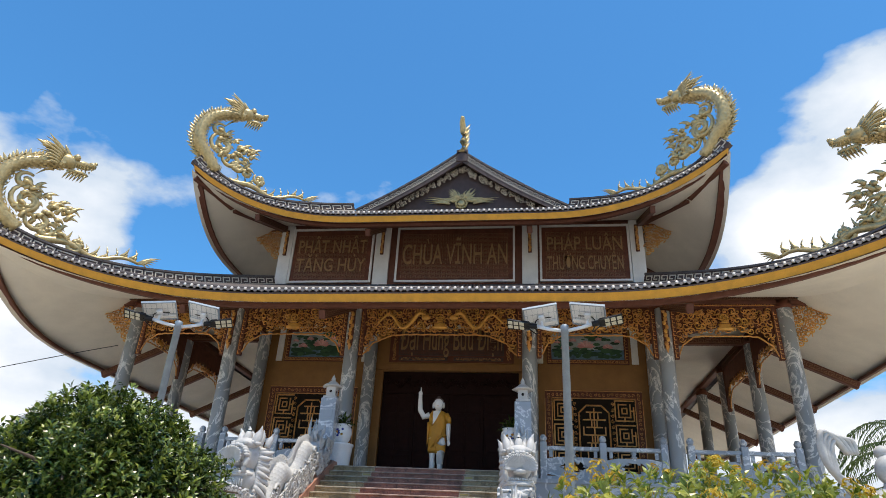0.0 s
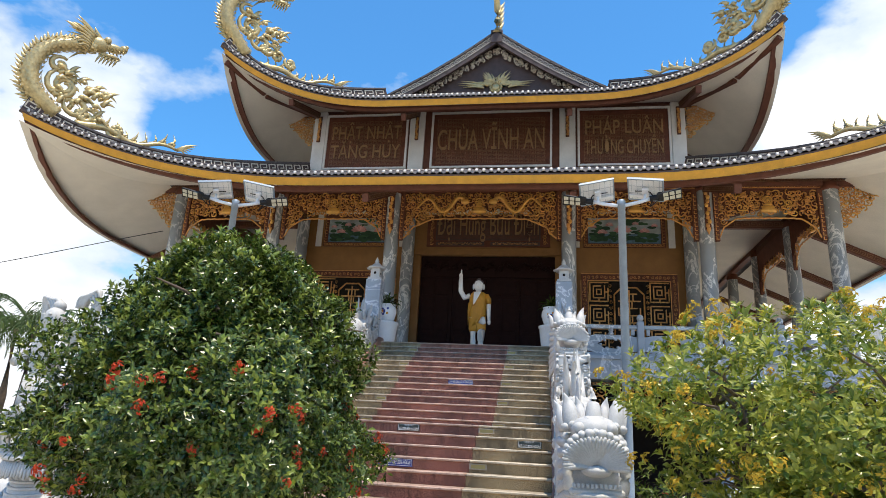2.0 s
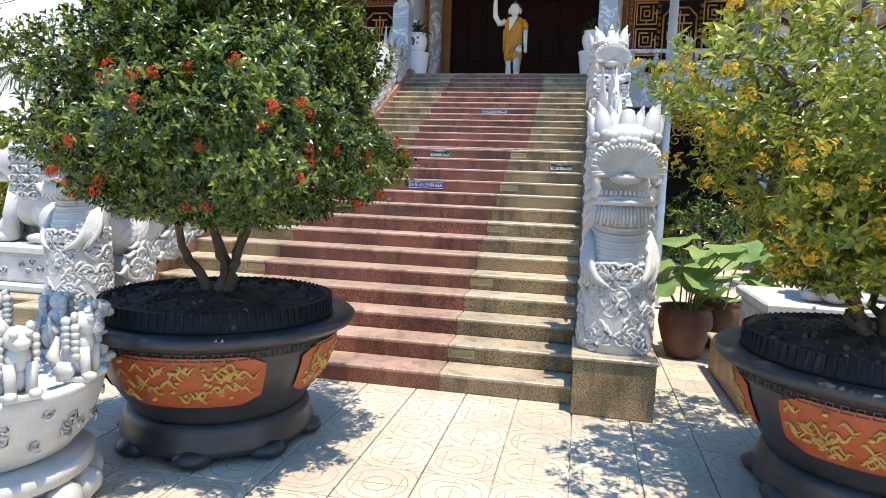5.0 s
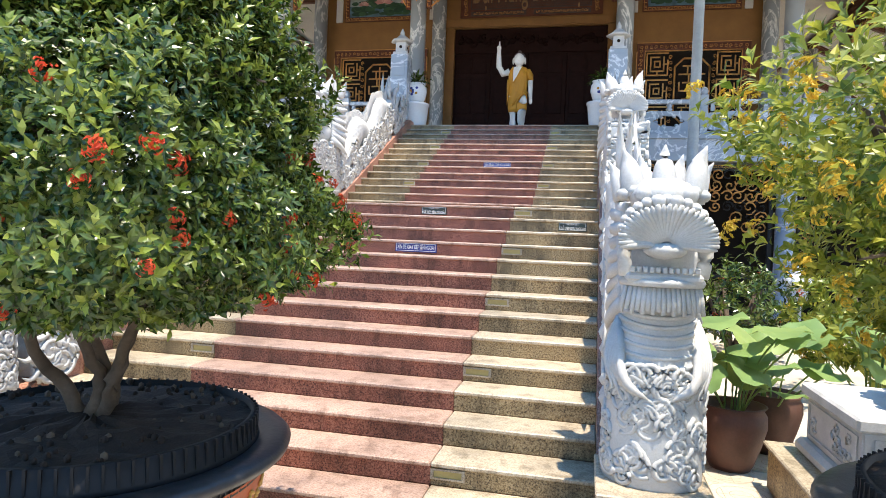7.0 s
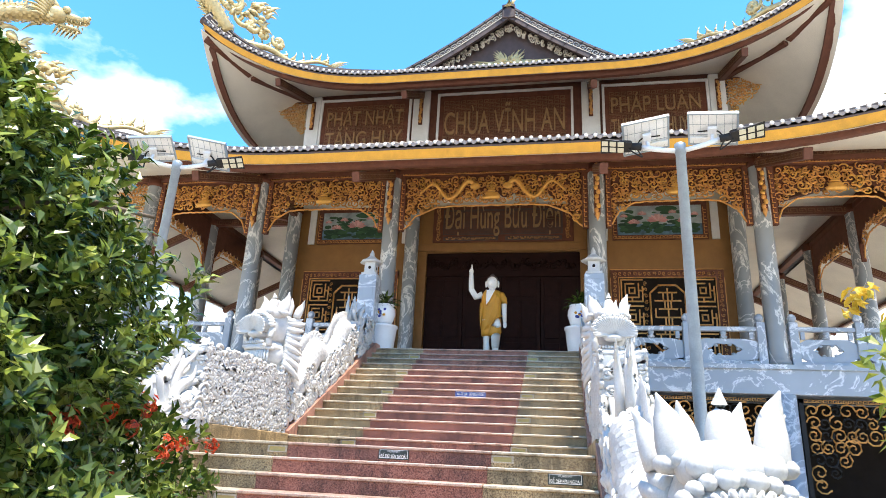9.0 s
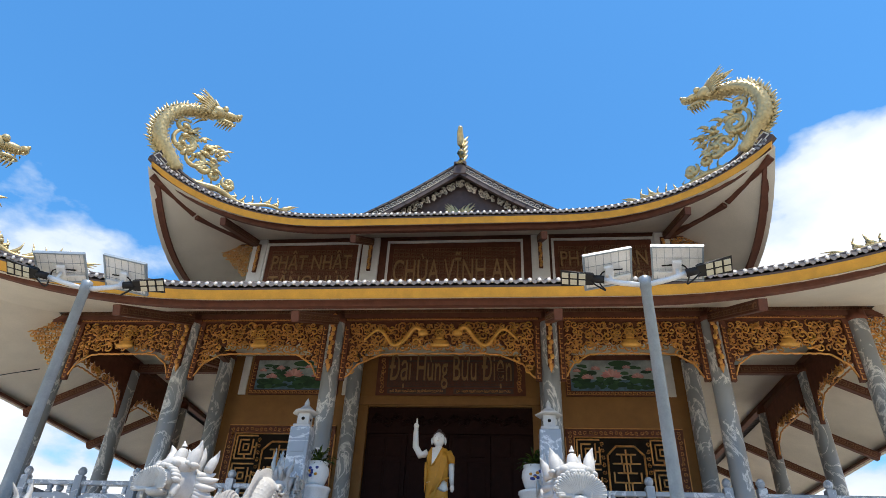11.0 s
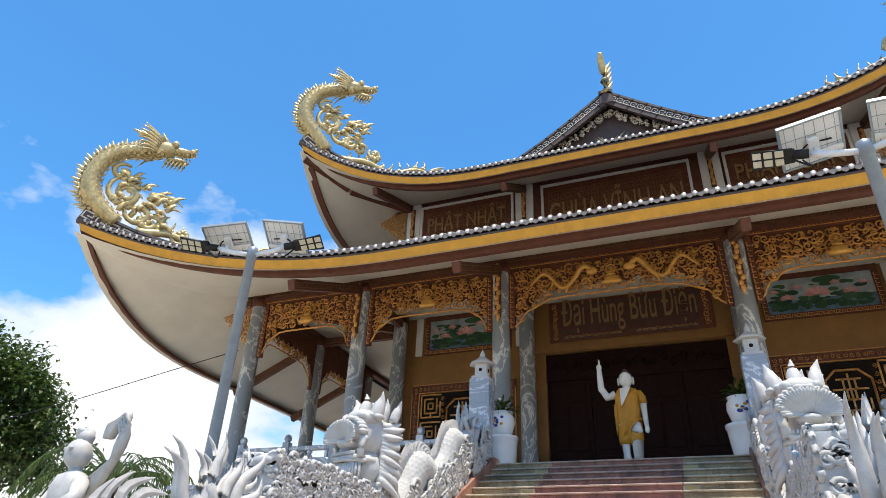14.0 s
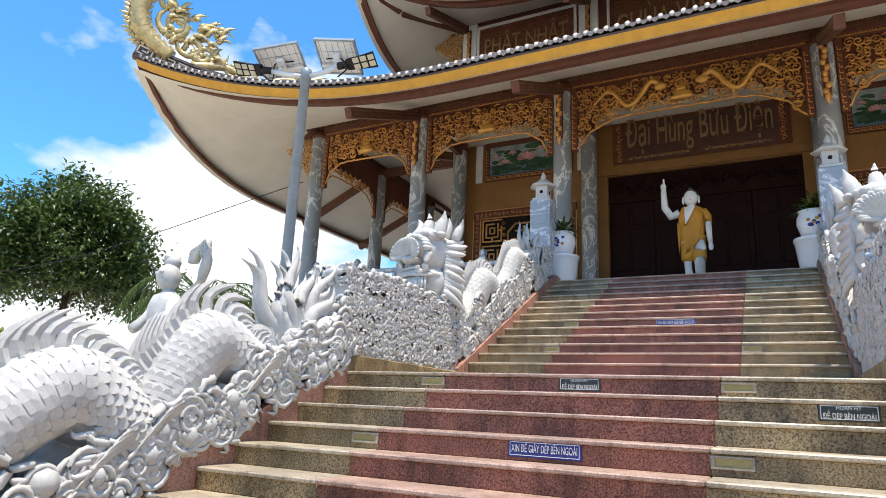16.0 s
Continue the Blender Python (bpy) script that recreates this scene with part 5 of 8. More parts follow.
def roof_dragon(name_label, roof, sx, lift):
    """A gilded dragon that rears up from a hip ridge and looks inwards over it."""
    b = Build()
    hip = roof.hip[sx]
    c = hip[0]
    d = (hip[8] - c)
    d.z = 0
    d.normalize()
    side = d.cross(Vector((0, 0, 1)))

    def at(u, w, v=0.0):
        return c + d * u + Vector((0, 0, w)) + side * v

    def ridge(u):
        for p, q in zip(hip, hip[1:]):
            a0, a1 = (p - c).dot(d), (q - c).dot(d)
            if a0 <= u <= a1:
                return p.z + (q.z - p.z) * (u - a0) / (a1 - a0) - c.z + 0.32
        return 0.4
    body = smooth_path([at(0.75, ridge(0.75)), at(0.30, 0.40), at(0.02, 0.75), at(-0.05, 1.25), at(0.10, 1.75), at(0.42, 2.1), at(0.85, 2.3), at(1.25, 2.42)], 40)
    rad = [0.24, 0.27, 0.27, 0.255, 0.235, 0.215, 0.195, 0.175]
    b.tube(body, [along(rad, i / 39) for i in range(40)], M_PGOLD, 12, 0.8, side)
    scales(b, body, rad, M_PGOLD, side, 0.09, 0.07, 9, side, 3.0)
    for i in range(3, 38, 1):
        p, t = body[i], (body[i + 1] - body[i - 1]).normalized()
        o = t.cross(side)
        o = o if o.dot(p - at(1.0, 1.2)) > 0 else -o
        r = along(rad, i / 39)
        b.cone(p + o * r * 0.8, p + o * (r + 0.09 + 0.04 * (i % 3)) + t * 0.09, 0.06, M_PGOLD, 5, flat=0.5)
    hx = (d * 1.0 + Vector((0, 0, 0.10))).normalized()
    hz = hx.cross(side) * -1 if hx.cross(side).z < 0 else hx.cross(side)
    hm = Matrix.Translation(at(1.32, 2.55)) @ Matrix((hx, hz.cross(hx), hz)).transposed().to_4x4()
    dragon_head(b, hm, M_PGOLD, 1.12)
    # scroll foliage within the curve and along the ridge
    rnd = random.Random(4)
    for u, w, r in ((0.75, 1.0, 0.48), (0.8, 1.0, 0.30), (1.15, 0.55, 0.35), (0.55, 1.55, 0.25), (1.45, 0.35, 0.25), (2.2, 0.15, 0.2)):
        w = max(w, ridge(u) + r * 0.6)
        pts = scroll3(at(u, w), d, Vector((0, 0, 1)), r, 1.25, rnd.uniform(0, 6), 1, 20)
        b.tube(pts, [0.035 + 0.05 * math.sin(math.pi * i / 19) for i in range(20)], M_PGOLD, 7, 1.0, side)
    for i in range(60):
        u = rnd.uniform(0.40, 1.85)
        w = max(rnd.uniform(0.5, 1.5) - 0.25 * (u - 0.5), ridge(u) + 0.1)
        p = at(u, w, rnd.uniform(-0.1, 0.1))
        b.cone(p, p + d * rnd.uniform(0.1, 0.4) + Vector((0, 0, rnd.uniform(-0.15, 0.3))), 0.07, M_PGOLD, 5, Vector((0, 0, 0.08)), 0.6)
    for u in (1.3, 1.75, 2.25):
        p = at(u, max(ridge(u) + 0.28, 0.75 - 0.3 * u))
        for i in range(7):
            a = i * 0.9
            b.ball(p + d * 0.1 * math.cos(a) + Vector((0, 0, 0.1 * math.sin(a))), 0.085, M_PGOLD, 7, 5)
    us = [1.2 + 0.13 * i for i in range(22)]
    tail = [at(u, ridge(u) + 0.14 + 0.10 * math.sin(u * 4.0)) for u in us]
    b.tube(tail, [0.11 - 0.0032 * i for i in range(22)], M_PGOLD, 8, 1.0, side)
    for i in range(1, 21, 1):
        p = tail[i]
        b.cone(p + Vector((0, 0, 0.04)), p + d * (0.18 if i % 2 else -0.04) + Vector((0, 0, 0.2 + 0.1 * (i % 3))), 0.05, M_PGOLD, 5, d * 0.05, 0.6)
    p = tail[-1]
    for i in range(6):
        b.cone(p, p + d * (0.3 + 0.06 * i) + Vector((0, 0, -0.08 + 0.09 * i)), 0.05, M_PGOLD, 5, Vector((0, 0, 0.07)), 0.6)
    return thing("roof_dragon", b, name_label, "dragon statue", "roof dragons")


for sx in (-1, 1):
    roof_dragon("pale gilded dragon rearing on the lower hip ridge", low, sx, 0)
    roof_dragon("pale gilded dragon rearing on the upper hip ridge", upp, sx, 0)

# ---- white marble stair dragons ----
EY, EZ = Vector((0, 1, 0)), Vector((0, 0, 1))


def cloud_heap(b, y0, y1, floor, height, half, rnd, n, mat=M_WMARB, rmin=0.07, rmax=0.13):
    """Carved clouds: rounded lumps with scrolls on both faces."""
    for i in range(n):
        y = rnd.uniform(y0, y1)
        z = floor(y) + rnd.uniform(0.02, height(y))
        r = rnd.uniform(rmin, rmax)
        b.ball((rnd.uniform(-half * 0.5, half * 0.5), y, z), (half * 0.72, r * 0.9, r * 0.9), mat, 8, 6)
        for s in (-1, 1):
            x, a0, hand = s * (half * 0.84 + rnd.uniform(0, 0.04)), rnd.uniform(0, 6), rnd.choice((-1, 1))
            b.ball((x * 0.90, y, z), (0.035, r * 0.9, r * 0.9), mat, 10, 6)
            b.tube(scroll3((x, y, z), EY, EZ, r * 1.12, 1.9, a0, hand, 30, 0.88), [0.020] * 22 + [0.016] * 8, mat, 5)
            for q in range(2):                         # trailing wisps
                w = a0 + 2.0 * q
                pts = smooth_path([(x, y + r * math.cos(w), z + r * math.sin(w)), (x * 0.97, y + 1.7 * r * math.cos(w + 0.5), z + 1.4 * r * math.sin(w + 0.5)), (x * 0.93, y + 2.3 * r * math.cos(w + 0.3), z + 1.5 * r * math.sin(w + 0.3))], 8)
                b.tube(pts, [0.022, 0.024, 0.024, 0.022, 0.018, 0.014, 0.009, 0.003], mat, 5)


def fin_row(b, path, radii, mat, i0, i1, step, ln, lean=0.5):
    """A comb of thin curved blades along the back, each swept towards the tail."""
    for i in range(i0, i1, step):
        p, t = path[i], (path[min(i + 1, len(path) - 1)] - path[i - 1]).normalized()
        o = Vector((1, 0, 0)).cross(t)
        o = o if o.z > 0 else -o
        r = along(radii, i / (len(path) - 1))
        h = ln * (0.9 + 0.25 * math.sin(i * 0.7))
        mid = smooth_path([p + o * r * 0.75, p + o * (r + h * 0.42) + t * h * 0.10, p + o * (r + h * 0.70) + t * h * 0.6, p + o * (r + h * 0.80) + t * h * 1.35], 7)
        v, f = [], []
        for j, c in enumerate(mid):
            wd = (0.052, 0.052, 0.048, 0.041, 0.031, 0.019, 0.004)[j]
            th = 0.03 * (1 - j / 7)
            d = (mid[min(j + 1, 6)] - mid[max(j - 1, 0)]).normalized()
            e = d.cross(Vector((1, 0, 0)))
            v += [c - e * wd, c + Vector((th, 0, 0)), c + e * wd, c - Vector((th, 0, 0))]
        for j in range(6):
            for k in range(4):
                a, q = 4 * j + k, 4 * j + (k + 1) % 4
                f.append((a, q, q + 4, a + 4))
        b.add(v, f, mat)


def mane_tail(b, base, mat, n, length, a0, a1, rnd):
    """A bush of waving locks, as at a dragon's tail."""
    for i in range(n):
        a = a0 + (a1 - a0) * i / (n - 1)
        d = Vector((0, math.sin(a), math.cos(a)))
        e = Vector((0, math.cos(a), -math.sin(a)))
        ln = length * rnd.uniform(0.75, 1.05)
        x0 = rnd.uniform(-0.14, 0.14)
        ph = rnd.uniform(0, 1.2)
        pts = [base + d * ln * k / 11 + e * 0.07 * math.sin(ph + k * 0.75) * (0.3 + k / 11) + Vector((x0 * (0.6 + 0.6 * k / 11), 0, 0)) for k in range(12)]
        b.tube(pts, [0.075, 0.078, 0.078, 0.074, 0.07, 0.065, 0.06, 0.052, 0.043, 0.032, 0.02, 0.005], mat, 7, 0.7)


def fan_head(b, y, z, k, mat):
    """The stair dragons' broad head, which looks along -y: a ribbed fan over an open mouth, beard, brows, flame crown."""
    def P(px, py, pz):
        return Vector((px * k, y + py * k, z + pz * k))

    def R(*rs):
        return [r * k for r in rs]
    b.ball(P(0, 0.22, 0.10), R(0.21, 0.30, 0.25), mat, 16, 10)
    b.ball(P(0, 0.08, 0.27), R(0.19, 0.20, 0.11), mat, 14, 8)
    b.ball(P(0, 0.16, -0.24), R(0.21, 0.20, 0.20), mat, 14, 8)
    n = 30                                             # ribbed fan that flares over the mouth
    for i in range(n + 1):
        a = radians(-16) + radians(212) * i / n
        c, q = math.cos(a), math.sin(a)
        rib = smooth_path([P(0.035 * c, -0.17, 0.0 + 0.02 * q), P(0.11 * c, -0.185, 0.015 + 0.075 * q), P(0.18 * c, -0.215, 0.025 + 0.13 * q), P(0.25 * c, -0.25, 0.03 + 0.18 * q)], 6)
        b.tube(rib, R(0.015, 0.018, 0.021, 0.022, 0.02, 0.006 + 0.006 * (i % 2)), mat, 5)
    for i in range(13):                                # curled row above the fan
        a = radians(8) + radians(164) * i / 12
        b.ball(P(0.225 * math.cos(a), -0.10, 0.06 + 0.185 * math.sin(a)), R(0.034, 0.07, 0.032), mat, 7, 5)
    b.ball(P(0, -0.12, -0.03), R(0.115, 0.115, 0.05), mat, 12, 7)
    b.ball(P(0, -0.05, 0.12), R(0.20, 0.14, 0.12), mat, 12, 7)
    for s in (-1, 1):
        b.tube(smooth_path([P(s * 0.205, -0.06, 0.04), P(s * 0.21, -0.10, -0.06), P(s * 0.195, -0.09, -0.17)], 7), R(0.045, 0.045, 0.042, 0.04, 0.04, 0.04, 0.04), mat, 8)
        b.ball(P(s * 0.12, -0.06, 0.275), R(0.05, 0.055, 0.045), mat, 9, 6)
        b.ball(P(s * 0.045, -0.14, 0.235), R(0.042, 0.05, 0.035), mat, 8, 5)
        for j in range(4):                             # brow curls
            b.ball(P(s * (0.05 + 0.055 * j), 0.02 + 0.03 * j, 0.335 - 0.018 * j), R(0.045, 0.075, 0.038), mat, 8, 5)
        for i in range(16):                            # mane at the cheeks
            w = 0.03 * (i % 2)
            q = smooth_path([P(s * 0.18, 0.20, 0.2 - 0.036 * i), P(s * (0.225 + w), 0.34 + 0.03 * (i % 3), 0.22 - 0.045 * i), P(s * (0.235 + w), 0.44 + 0.04 * math.sin(i * 0.9), 0.27 - 0.055 * i)], 7)
            b.tube(q, R(0.045, 0.046, 0.043, 0.038, 0.03, 0.02, 0.004), mat, 6, 0.8)
    for px, py, h, w in ((-0.165, 0.10, 0.25, 0.07), (0.0, 0.06, 0.27, 0.075), (0.165, 0.10, 0.27, 0.07), (-0.09, 0.27, 0.24, 0.06), (0.09, 0.27, 0.24, 0.06), (-0.22, 0.32, 0.20, 0.05), (0.22, 0.32, 0.20, 0.05)):
        lean = 0.30 * px                               # flame-shaped crown
        q = smooth_path([P(px, py, 0.26), P(px + lean * 0.3, py + 0.03, 0.30 + h * 0.35), P(px + lean * 0.7, py + 0.05, 0.30 + h * 0.7), P(px + lean * 1.3, py + 0.03, 0.30 + h)], 9)
        b.tube(q, R(w, w * 1.08, w * 1.08, w, w * 0.86, w * 0.68, w * 0.48, w * 0.26, 0.004), mat, 8, 0.85)
    b.box(tuple(P(-0.20, -0.17, -0.205)), tuple(P(0.20, 0.15, -0.15)), mat, 0.025 * k)
    for i in range(11):
        b.box(tuple(P(-0.178 + 0.033 * i, -0.178, -0.152)), tuple(P(-0.152 + 0.033 * i, -0.145, -0.118)), mat, 0.006)
    b.tube([P(0.21 * math.cos(a), -0.02 - 0.165 * math.sin(a), -0.205) for a in [math.pi * j / 12 for j in range(13)]], 0.024 * k, mat, 6)
    for i in range(17):                                # fluted beard
        a = (i - 8) / 8
        b.tube([P(a * 0.185, -0.02 - 0.13 * math.sqrt(1 - 0.8 * a * a), -0.21), P(a * 0.20, -0.03 - 0.14 * math.sqrt(1 - 0.8 * a * a), -0.29), P(a * 0.215, -0.03 - 0.16 * math.sqrt(1 - 0.8 * a * a), -0.375 + 0.02 * (i % 2))], R(0.016, 0.018, 0.012), mat, 5)


def lower_dragon(x):
    b, rnd = Build(), random.Random(11)
    mat = M_WMARB
    neck = smooth_path([(0, 0.17, 0.42), (0, 0.15, 0.62), (0, 0.15, 0.86), (0, 0.18, 1.10), (0, 0.21, 1.30), (0, 0.20, 1.50), (0, 0.18, 1.72)], 22)
    girth = [0.262, 0.255, 0.245, 0.225, 0.195, 0.19, 0.19]
    b.tube(neck, [along(girth, i / 21) for i in range(22)], mat, 20, 1.04, EY)
    for i in range(8):                                 # belly plates
        z = 1.06 + i * 0.052
        yc, r = 0.17 + 0.04 * min(1.0, (z - 1.06) / 0.3), 0.242 - 0.04 * min(1.0, (z - 1.06) / 0.24)
        pts = [(r * math.cos(a), yc - r * math.sin(a), z - 0.045 * math.sin(a)) for a in [math.pi * (j + 0.5) / 12 for j in range(12)]]
        b.tube(pts, 0.014, mat, 5)
    for i in range(110):                               # carved clouds on the base
        a = rnd.uniform(-2.8, 2.8)
        z = rnd.uniform(0.48, 1.06)
        d = Vector((math.sin(a) * 1.04, -math.cos(a), 0))
        e = Vector((math.cos(a), math.sin(a), 0))
        c = Vector((0, 0.16, z)) + d * (0.258 - 0.03 * (z - 0.48))
        b.tube(scroll3(c, e, EZ, rnd.uniform(0.05, 0.09), 1.7, rnd.uniform(0, 6), rnd.choice((-1, 1)), 26, 0.86), 0.016, mat, 5)
    for s in (-1, 1):
        for i in range(6):                             # flame locks below the throat
            b.tube(smooth_path([(s * 0.20, 0.20 - 0.02 * i, 1.30 - 0.015 * i), (s * (0.262 - 0.016 * i), 0.10 - 0.03 * i, 1.10 - 0.02 * i), (s * (0.235 - 0.036 * i), -0.01 - 0.018 * i, 0.94 - 0.03 * (i % 2))], 8), [0.03, 0.034, 0.035, 0.033, 0.03, 0.024, 0.015, 0.004], mat, 6, 0.8)
    fan_head(b, 0.09, 1.72, 0.98, mat)
    keys = [(0, 0.25, 1.35), (0, 0.62, 1.0), (0, 0.95, 1.1), (0, 1.30, 1.55), (0, 1.72, 1.80), (0, 2.04, 1.62), (0, 2.27, 1.46), (0, 2.48, 1.86), (0, 2.74, 2.19), (0, 3.10, 2.06), (0, 3.45, 1.98), (0, 3.75, 2.28)]
    body = smooth_path(keys, 90)
    rad = [0.18, 0.22, 0.24, 0.255, 0.26, 0.255, 0.245, 0.245, 0.24, 0.22, 0.19, 0.14]
    b.tube(body, [along(rad, i / 89) for i in range(90)], mat, 14, 1.0)
    scales(b, body, rad, mat, Vector((1, 0, 0)), 0.068, 0.060, 17, EZ, 2.3)
    fin_row(b, body, rad, mat, 8, 87, 1, 0.20)
    for c0 in ((0, 1.15, 1.35), (0, 2.15, 1.55), (0, 2.5, 1.75), (0, 3.35, 2.1)):   # legs' flame tufts
        for s in (-1, 1):
            base = Vector(c0) + Vector((s * 0.21, 0, 0))
            b.tube(scroll3(base + Vector((s * 0.02, 0.12, 0.05)), EY, EZ, 0.13, 1.5, rnd.uniform(0, 6), 1, 14), 0.035, mat, 6)
            for i in range(6):
                b.cone(base, base + Vector((s * 0.06, -0.15 - 0.06 * i, 0.05 - 0.07 * i)), 0.045, mat, 5, Vector((0, 0, 0.06)))
    mane_tail(b, Vector((0, 3.68, 2.22)), mat, 22, 0.93, -0.75, 1.25, rnd)
    cope = lambda y: 0.40 + (y - 0.35) * (1.66 / 3.55)  # noqa: E731
    cloud_heap(b, 0.55, 4.2, cope, lambda y: 0.32 + 0.03 * y, 0.25, rnd, 150)
    return b


def landing_clouds():
    b, cv, rnd = Build(), Build(), random.Random(21)
    z0 = LANDING_Z + 0.17
    v = [(sx * 0.22, y, z) for y in (4.22, 5.2, 6.5) for sx in (-1, 1) for z in (z0, z0 + 0.80)]
    f = [(0, 2, 3, 1)] + [q for i in (0, 4) for q in ((i, i + 1, i + 5, i + 4), (i + 2, i + 6, i + 7, i + 3), (i + 1, i + 3, i + 7, i + 5))] + [(8, 9, 11, 10)]
    b.add(v, f, M_WMARB)
    for s in (-1, 1):
        for i in range(27):
            for j in range(14):
                y, z = 4.27 + i * 0.086 + rnd.uniform(-.04, .04), z0 + 0.05 + j * 0.078 + rnd.uniform(-.03, .03)
                if z > z0 + 0.84:
                    continue
                r = rnd.uniform(0.055, 0.085)
                c = (s * 0.216, y, z)
                cv.tube(scroll3(c, EY, EZ, r, 1.35, rnd.uniform(0, 6), rnd.choice((-1, 1)), 16), [0.025] * 10 + [0.02] * 6, M_WMARB, 5)
    for i in range(34):                                # the end that meets the lower dragon's tail
        c = (rnd.uniform(-.18, .18), 4.22, z0 + rnd.uniform(0.05, 0.8))
        cv.tube(scroll3(c, Vector((1, 0, 0)), EZ, rnd.uniform(0.05, 0.085), 1.4, rnd.uniform(0, 6), rnd.choice((-1, 1)), 16), 0.025, M_WMARB, 5)
    for i in range(70):
        y = 4.25 + rnd.random() * 2.25
        c = (rnd.uniform(-.17, .17), y, z0 + 0.83)
        cv.tube(scroll3(c, Vector((1, 0, 0)), EY, rnd.uniform(0.05, 0.085), 1.4, rnd.uniform(0, 6), rnd.choice((-1, 1)), 16), 0.025, M_WMARB, 5)
    for i in range(40):
        y = 4.25 + i * 0.058
        b.ball((rnd.uniform(-.1, .1), y, z0 + 0.79 + rnd.uniform(-.03, .04)), (0.16, 0.08, 0.07), M_WMARB, 8, 5)
    return b, cv


def upper_dragon(turn):
    b, rnd = Build(), random.Random(31)
    mat = M_WMARB
    neck = smooth_path([(0, 6.62, 2.35), (0, 6.42, 2.75), (0, 6.45, 3.1), (0, 6.55, 3.45)], 14)
    b.tube(neck, [0.25 - 0.005 * i for i in range(14)], mat, 14, 0.95, EY)
    first = len(b.v)
    fan_head(b, 6.15, 3.62, 1.12, mat)
    swing = Matrix.Translation((0, 6.45, 0)) @ pose(0, 0, 0, 0, 0, turn) @ Matrix.Translation((0, -6.45, 0))
    b.v[first:] = [tuple(swing @ Vector(p)) for p in b.v[first:]]
    keys = [(0, 6.6, 3.3), (0, 6.95, 2.95), (0, 7.35, 3.2), (0, 7.75, 3.62), (0, 8.2, 3.55), (0, 8.6, 3.75), (0, 9.0, 4.25), (0, 9.4, 4.3), (0, 9.85, 4.55)]
    body = smooth_path(keys, 70)
    rad = [0.2, 0.23, 0.23, 0.22, 0.22, 0.21, 0.2, 0.18, 0.12]
    b.tube(body, [along(rad, i / 69) for i in range(70)], mat, 14)
    scales(b, body, rad, mat, Vector((1, 0, 0)), 0.068, 0.058, 14, EZ, 2.1)
    fin_row(b, body, rad, mat, 6, 68, 1, 0.20)
    for c0 in ((0, 7.2, 3.2), (0, 8.1, 3.6), (0, 9.1, 4.2)):
        for s in (-1, 1):
            base = Vector(c0) + Vector((s * 0.2, 0, 0))
            b.tube(scroll3(base + Vector((s * 0.02, 0.1, 0.06)), EY, EZ, 0.14, 1.5, rnd.uniform(0, 6), 1, 14), 0.035, mat, 6)
            for i in range(5):
                b.cone(base, base + Vector((s * 0.06, -0.12 - 0.06 * i, 0.05 - 0.07 * i)), 0.045, mat, 5)
    mane_tail(b, Vector((0, 9.8, 4.4)), mat, 18, 0.72, -0.5, 1.1, rnd)
    cope = lambda y: LANDING_Z + 0.16 + (y - 6.56) * ((PLAT_Z - LANDING_Z) / 4.0)  # noqa: E731
    cloud_heap(b, 6.62, 10.3, cope, lambda y: 0.48, 0.26, rnd, 110, mat)
    return b


low_dragon = lower_dragon(0).mesh("stair_dragon")
wall_mesh, cloud_mesh = (q.mesh(nm) for q, nm in zip(landing_clouds(), ("cloud_parapet", "cloud_carving")))
for s in (-1, 1):
    at = pose(s * 2.38, 0, 0)
    for me, lab in ((low_dragon, "white marble dragon on the stair's lower flank"), (upper_dragon(-20 if s < 0 else 6).mesh("stair_dragon"), "white marble dragon on the stair's upper flank")):
        ob = tagged(new("stair_dragon", me), lab, "dragon statue", "stair dragons")
        ob.matrix_basis = pose(-2.30, 0, 0) if s < 0 and me is low_dragon else at
    ob = tagged(new("cloud_parapet", None), "white marble parapet carved all over in clouds", "parapet", "cloud parapets")
    ob.matrix_basis = at
    part("block", wall_mesh, ob)
    tagged(part("cloud_carving", cloud_mesh, ob, "dense curling clouds in relief"), kind="stuff")

# ---- stair-head posts with stone lanterns ----
for s in (-1, 1):
    ps = thing("stair_post", None, "square blue-grey marble post with a small stone lantern", "post", "stair-head posts", at=pose(s * 2.42, 10.75, PLAT_Z))
    q = Build().box((-0.2, -0.2, 0), (0.2, 0.2, 1.62), M_BMARB, 0.015)
    q.box((-0.14, -0.212, 1.12), (0.14, -0.2, 1.5), M_BMARB, 0.005).box((-0.14, -0.212, 0.2), (0.14, -0.2, 1.0), M_BMARB, 0.005)
    part("shaft", q, ps)
    q = Build().box((-0.17, -0.17, 1.62), (0.17, 0.17, 1.68), M_WMARB, 0.01)
    q.box((-0.12, -0.12, 1.68), (0.12, 0.12, 1.92), M_WMARB, 0.01)
    for k in range(4):
        # flat near-black discs give the lantern's openings their inner shade
        q.lathe([(0.035, 0), (0.035, 0.006)], M_DARKIN, seg=8, m=Matrix.Translation((0, 0, 1.8)) @ pose(0, 0, 0, 0, 0, 90 * k) @ pose(0, -0.121, 0, 90, 0, 0))
    part("lantern_box", q, ps, "white stone lantern box")
    q = Build().lathe([(0.25, 1.92), (0.27, 1.95), (0.17, 2.0), (0.10, 2.06), (0.05, 2.10), (0.06, 2.14), (0.03, 2.2), (0.0, 2.26)], M_WMARB, seg=6)
    part("lantern_roof", q, ps, "white stone lantern roof")

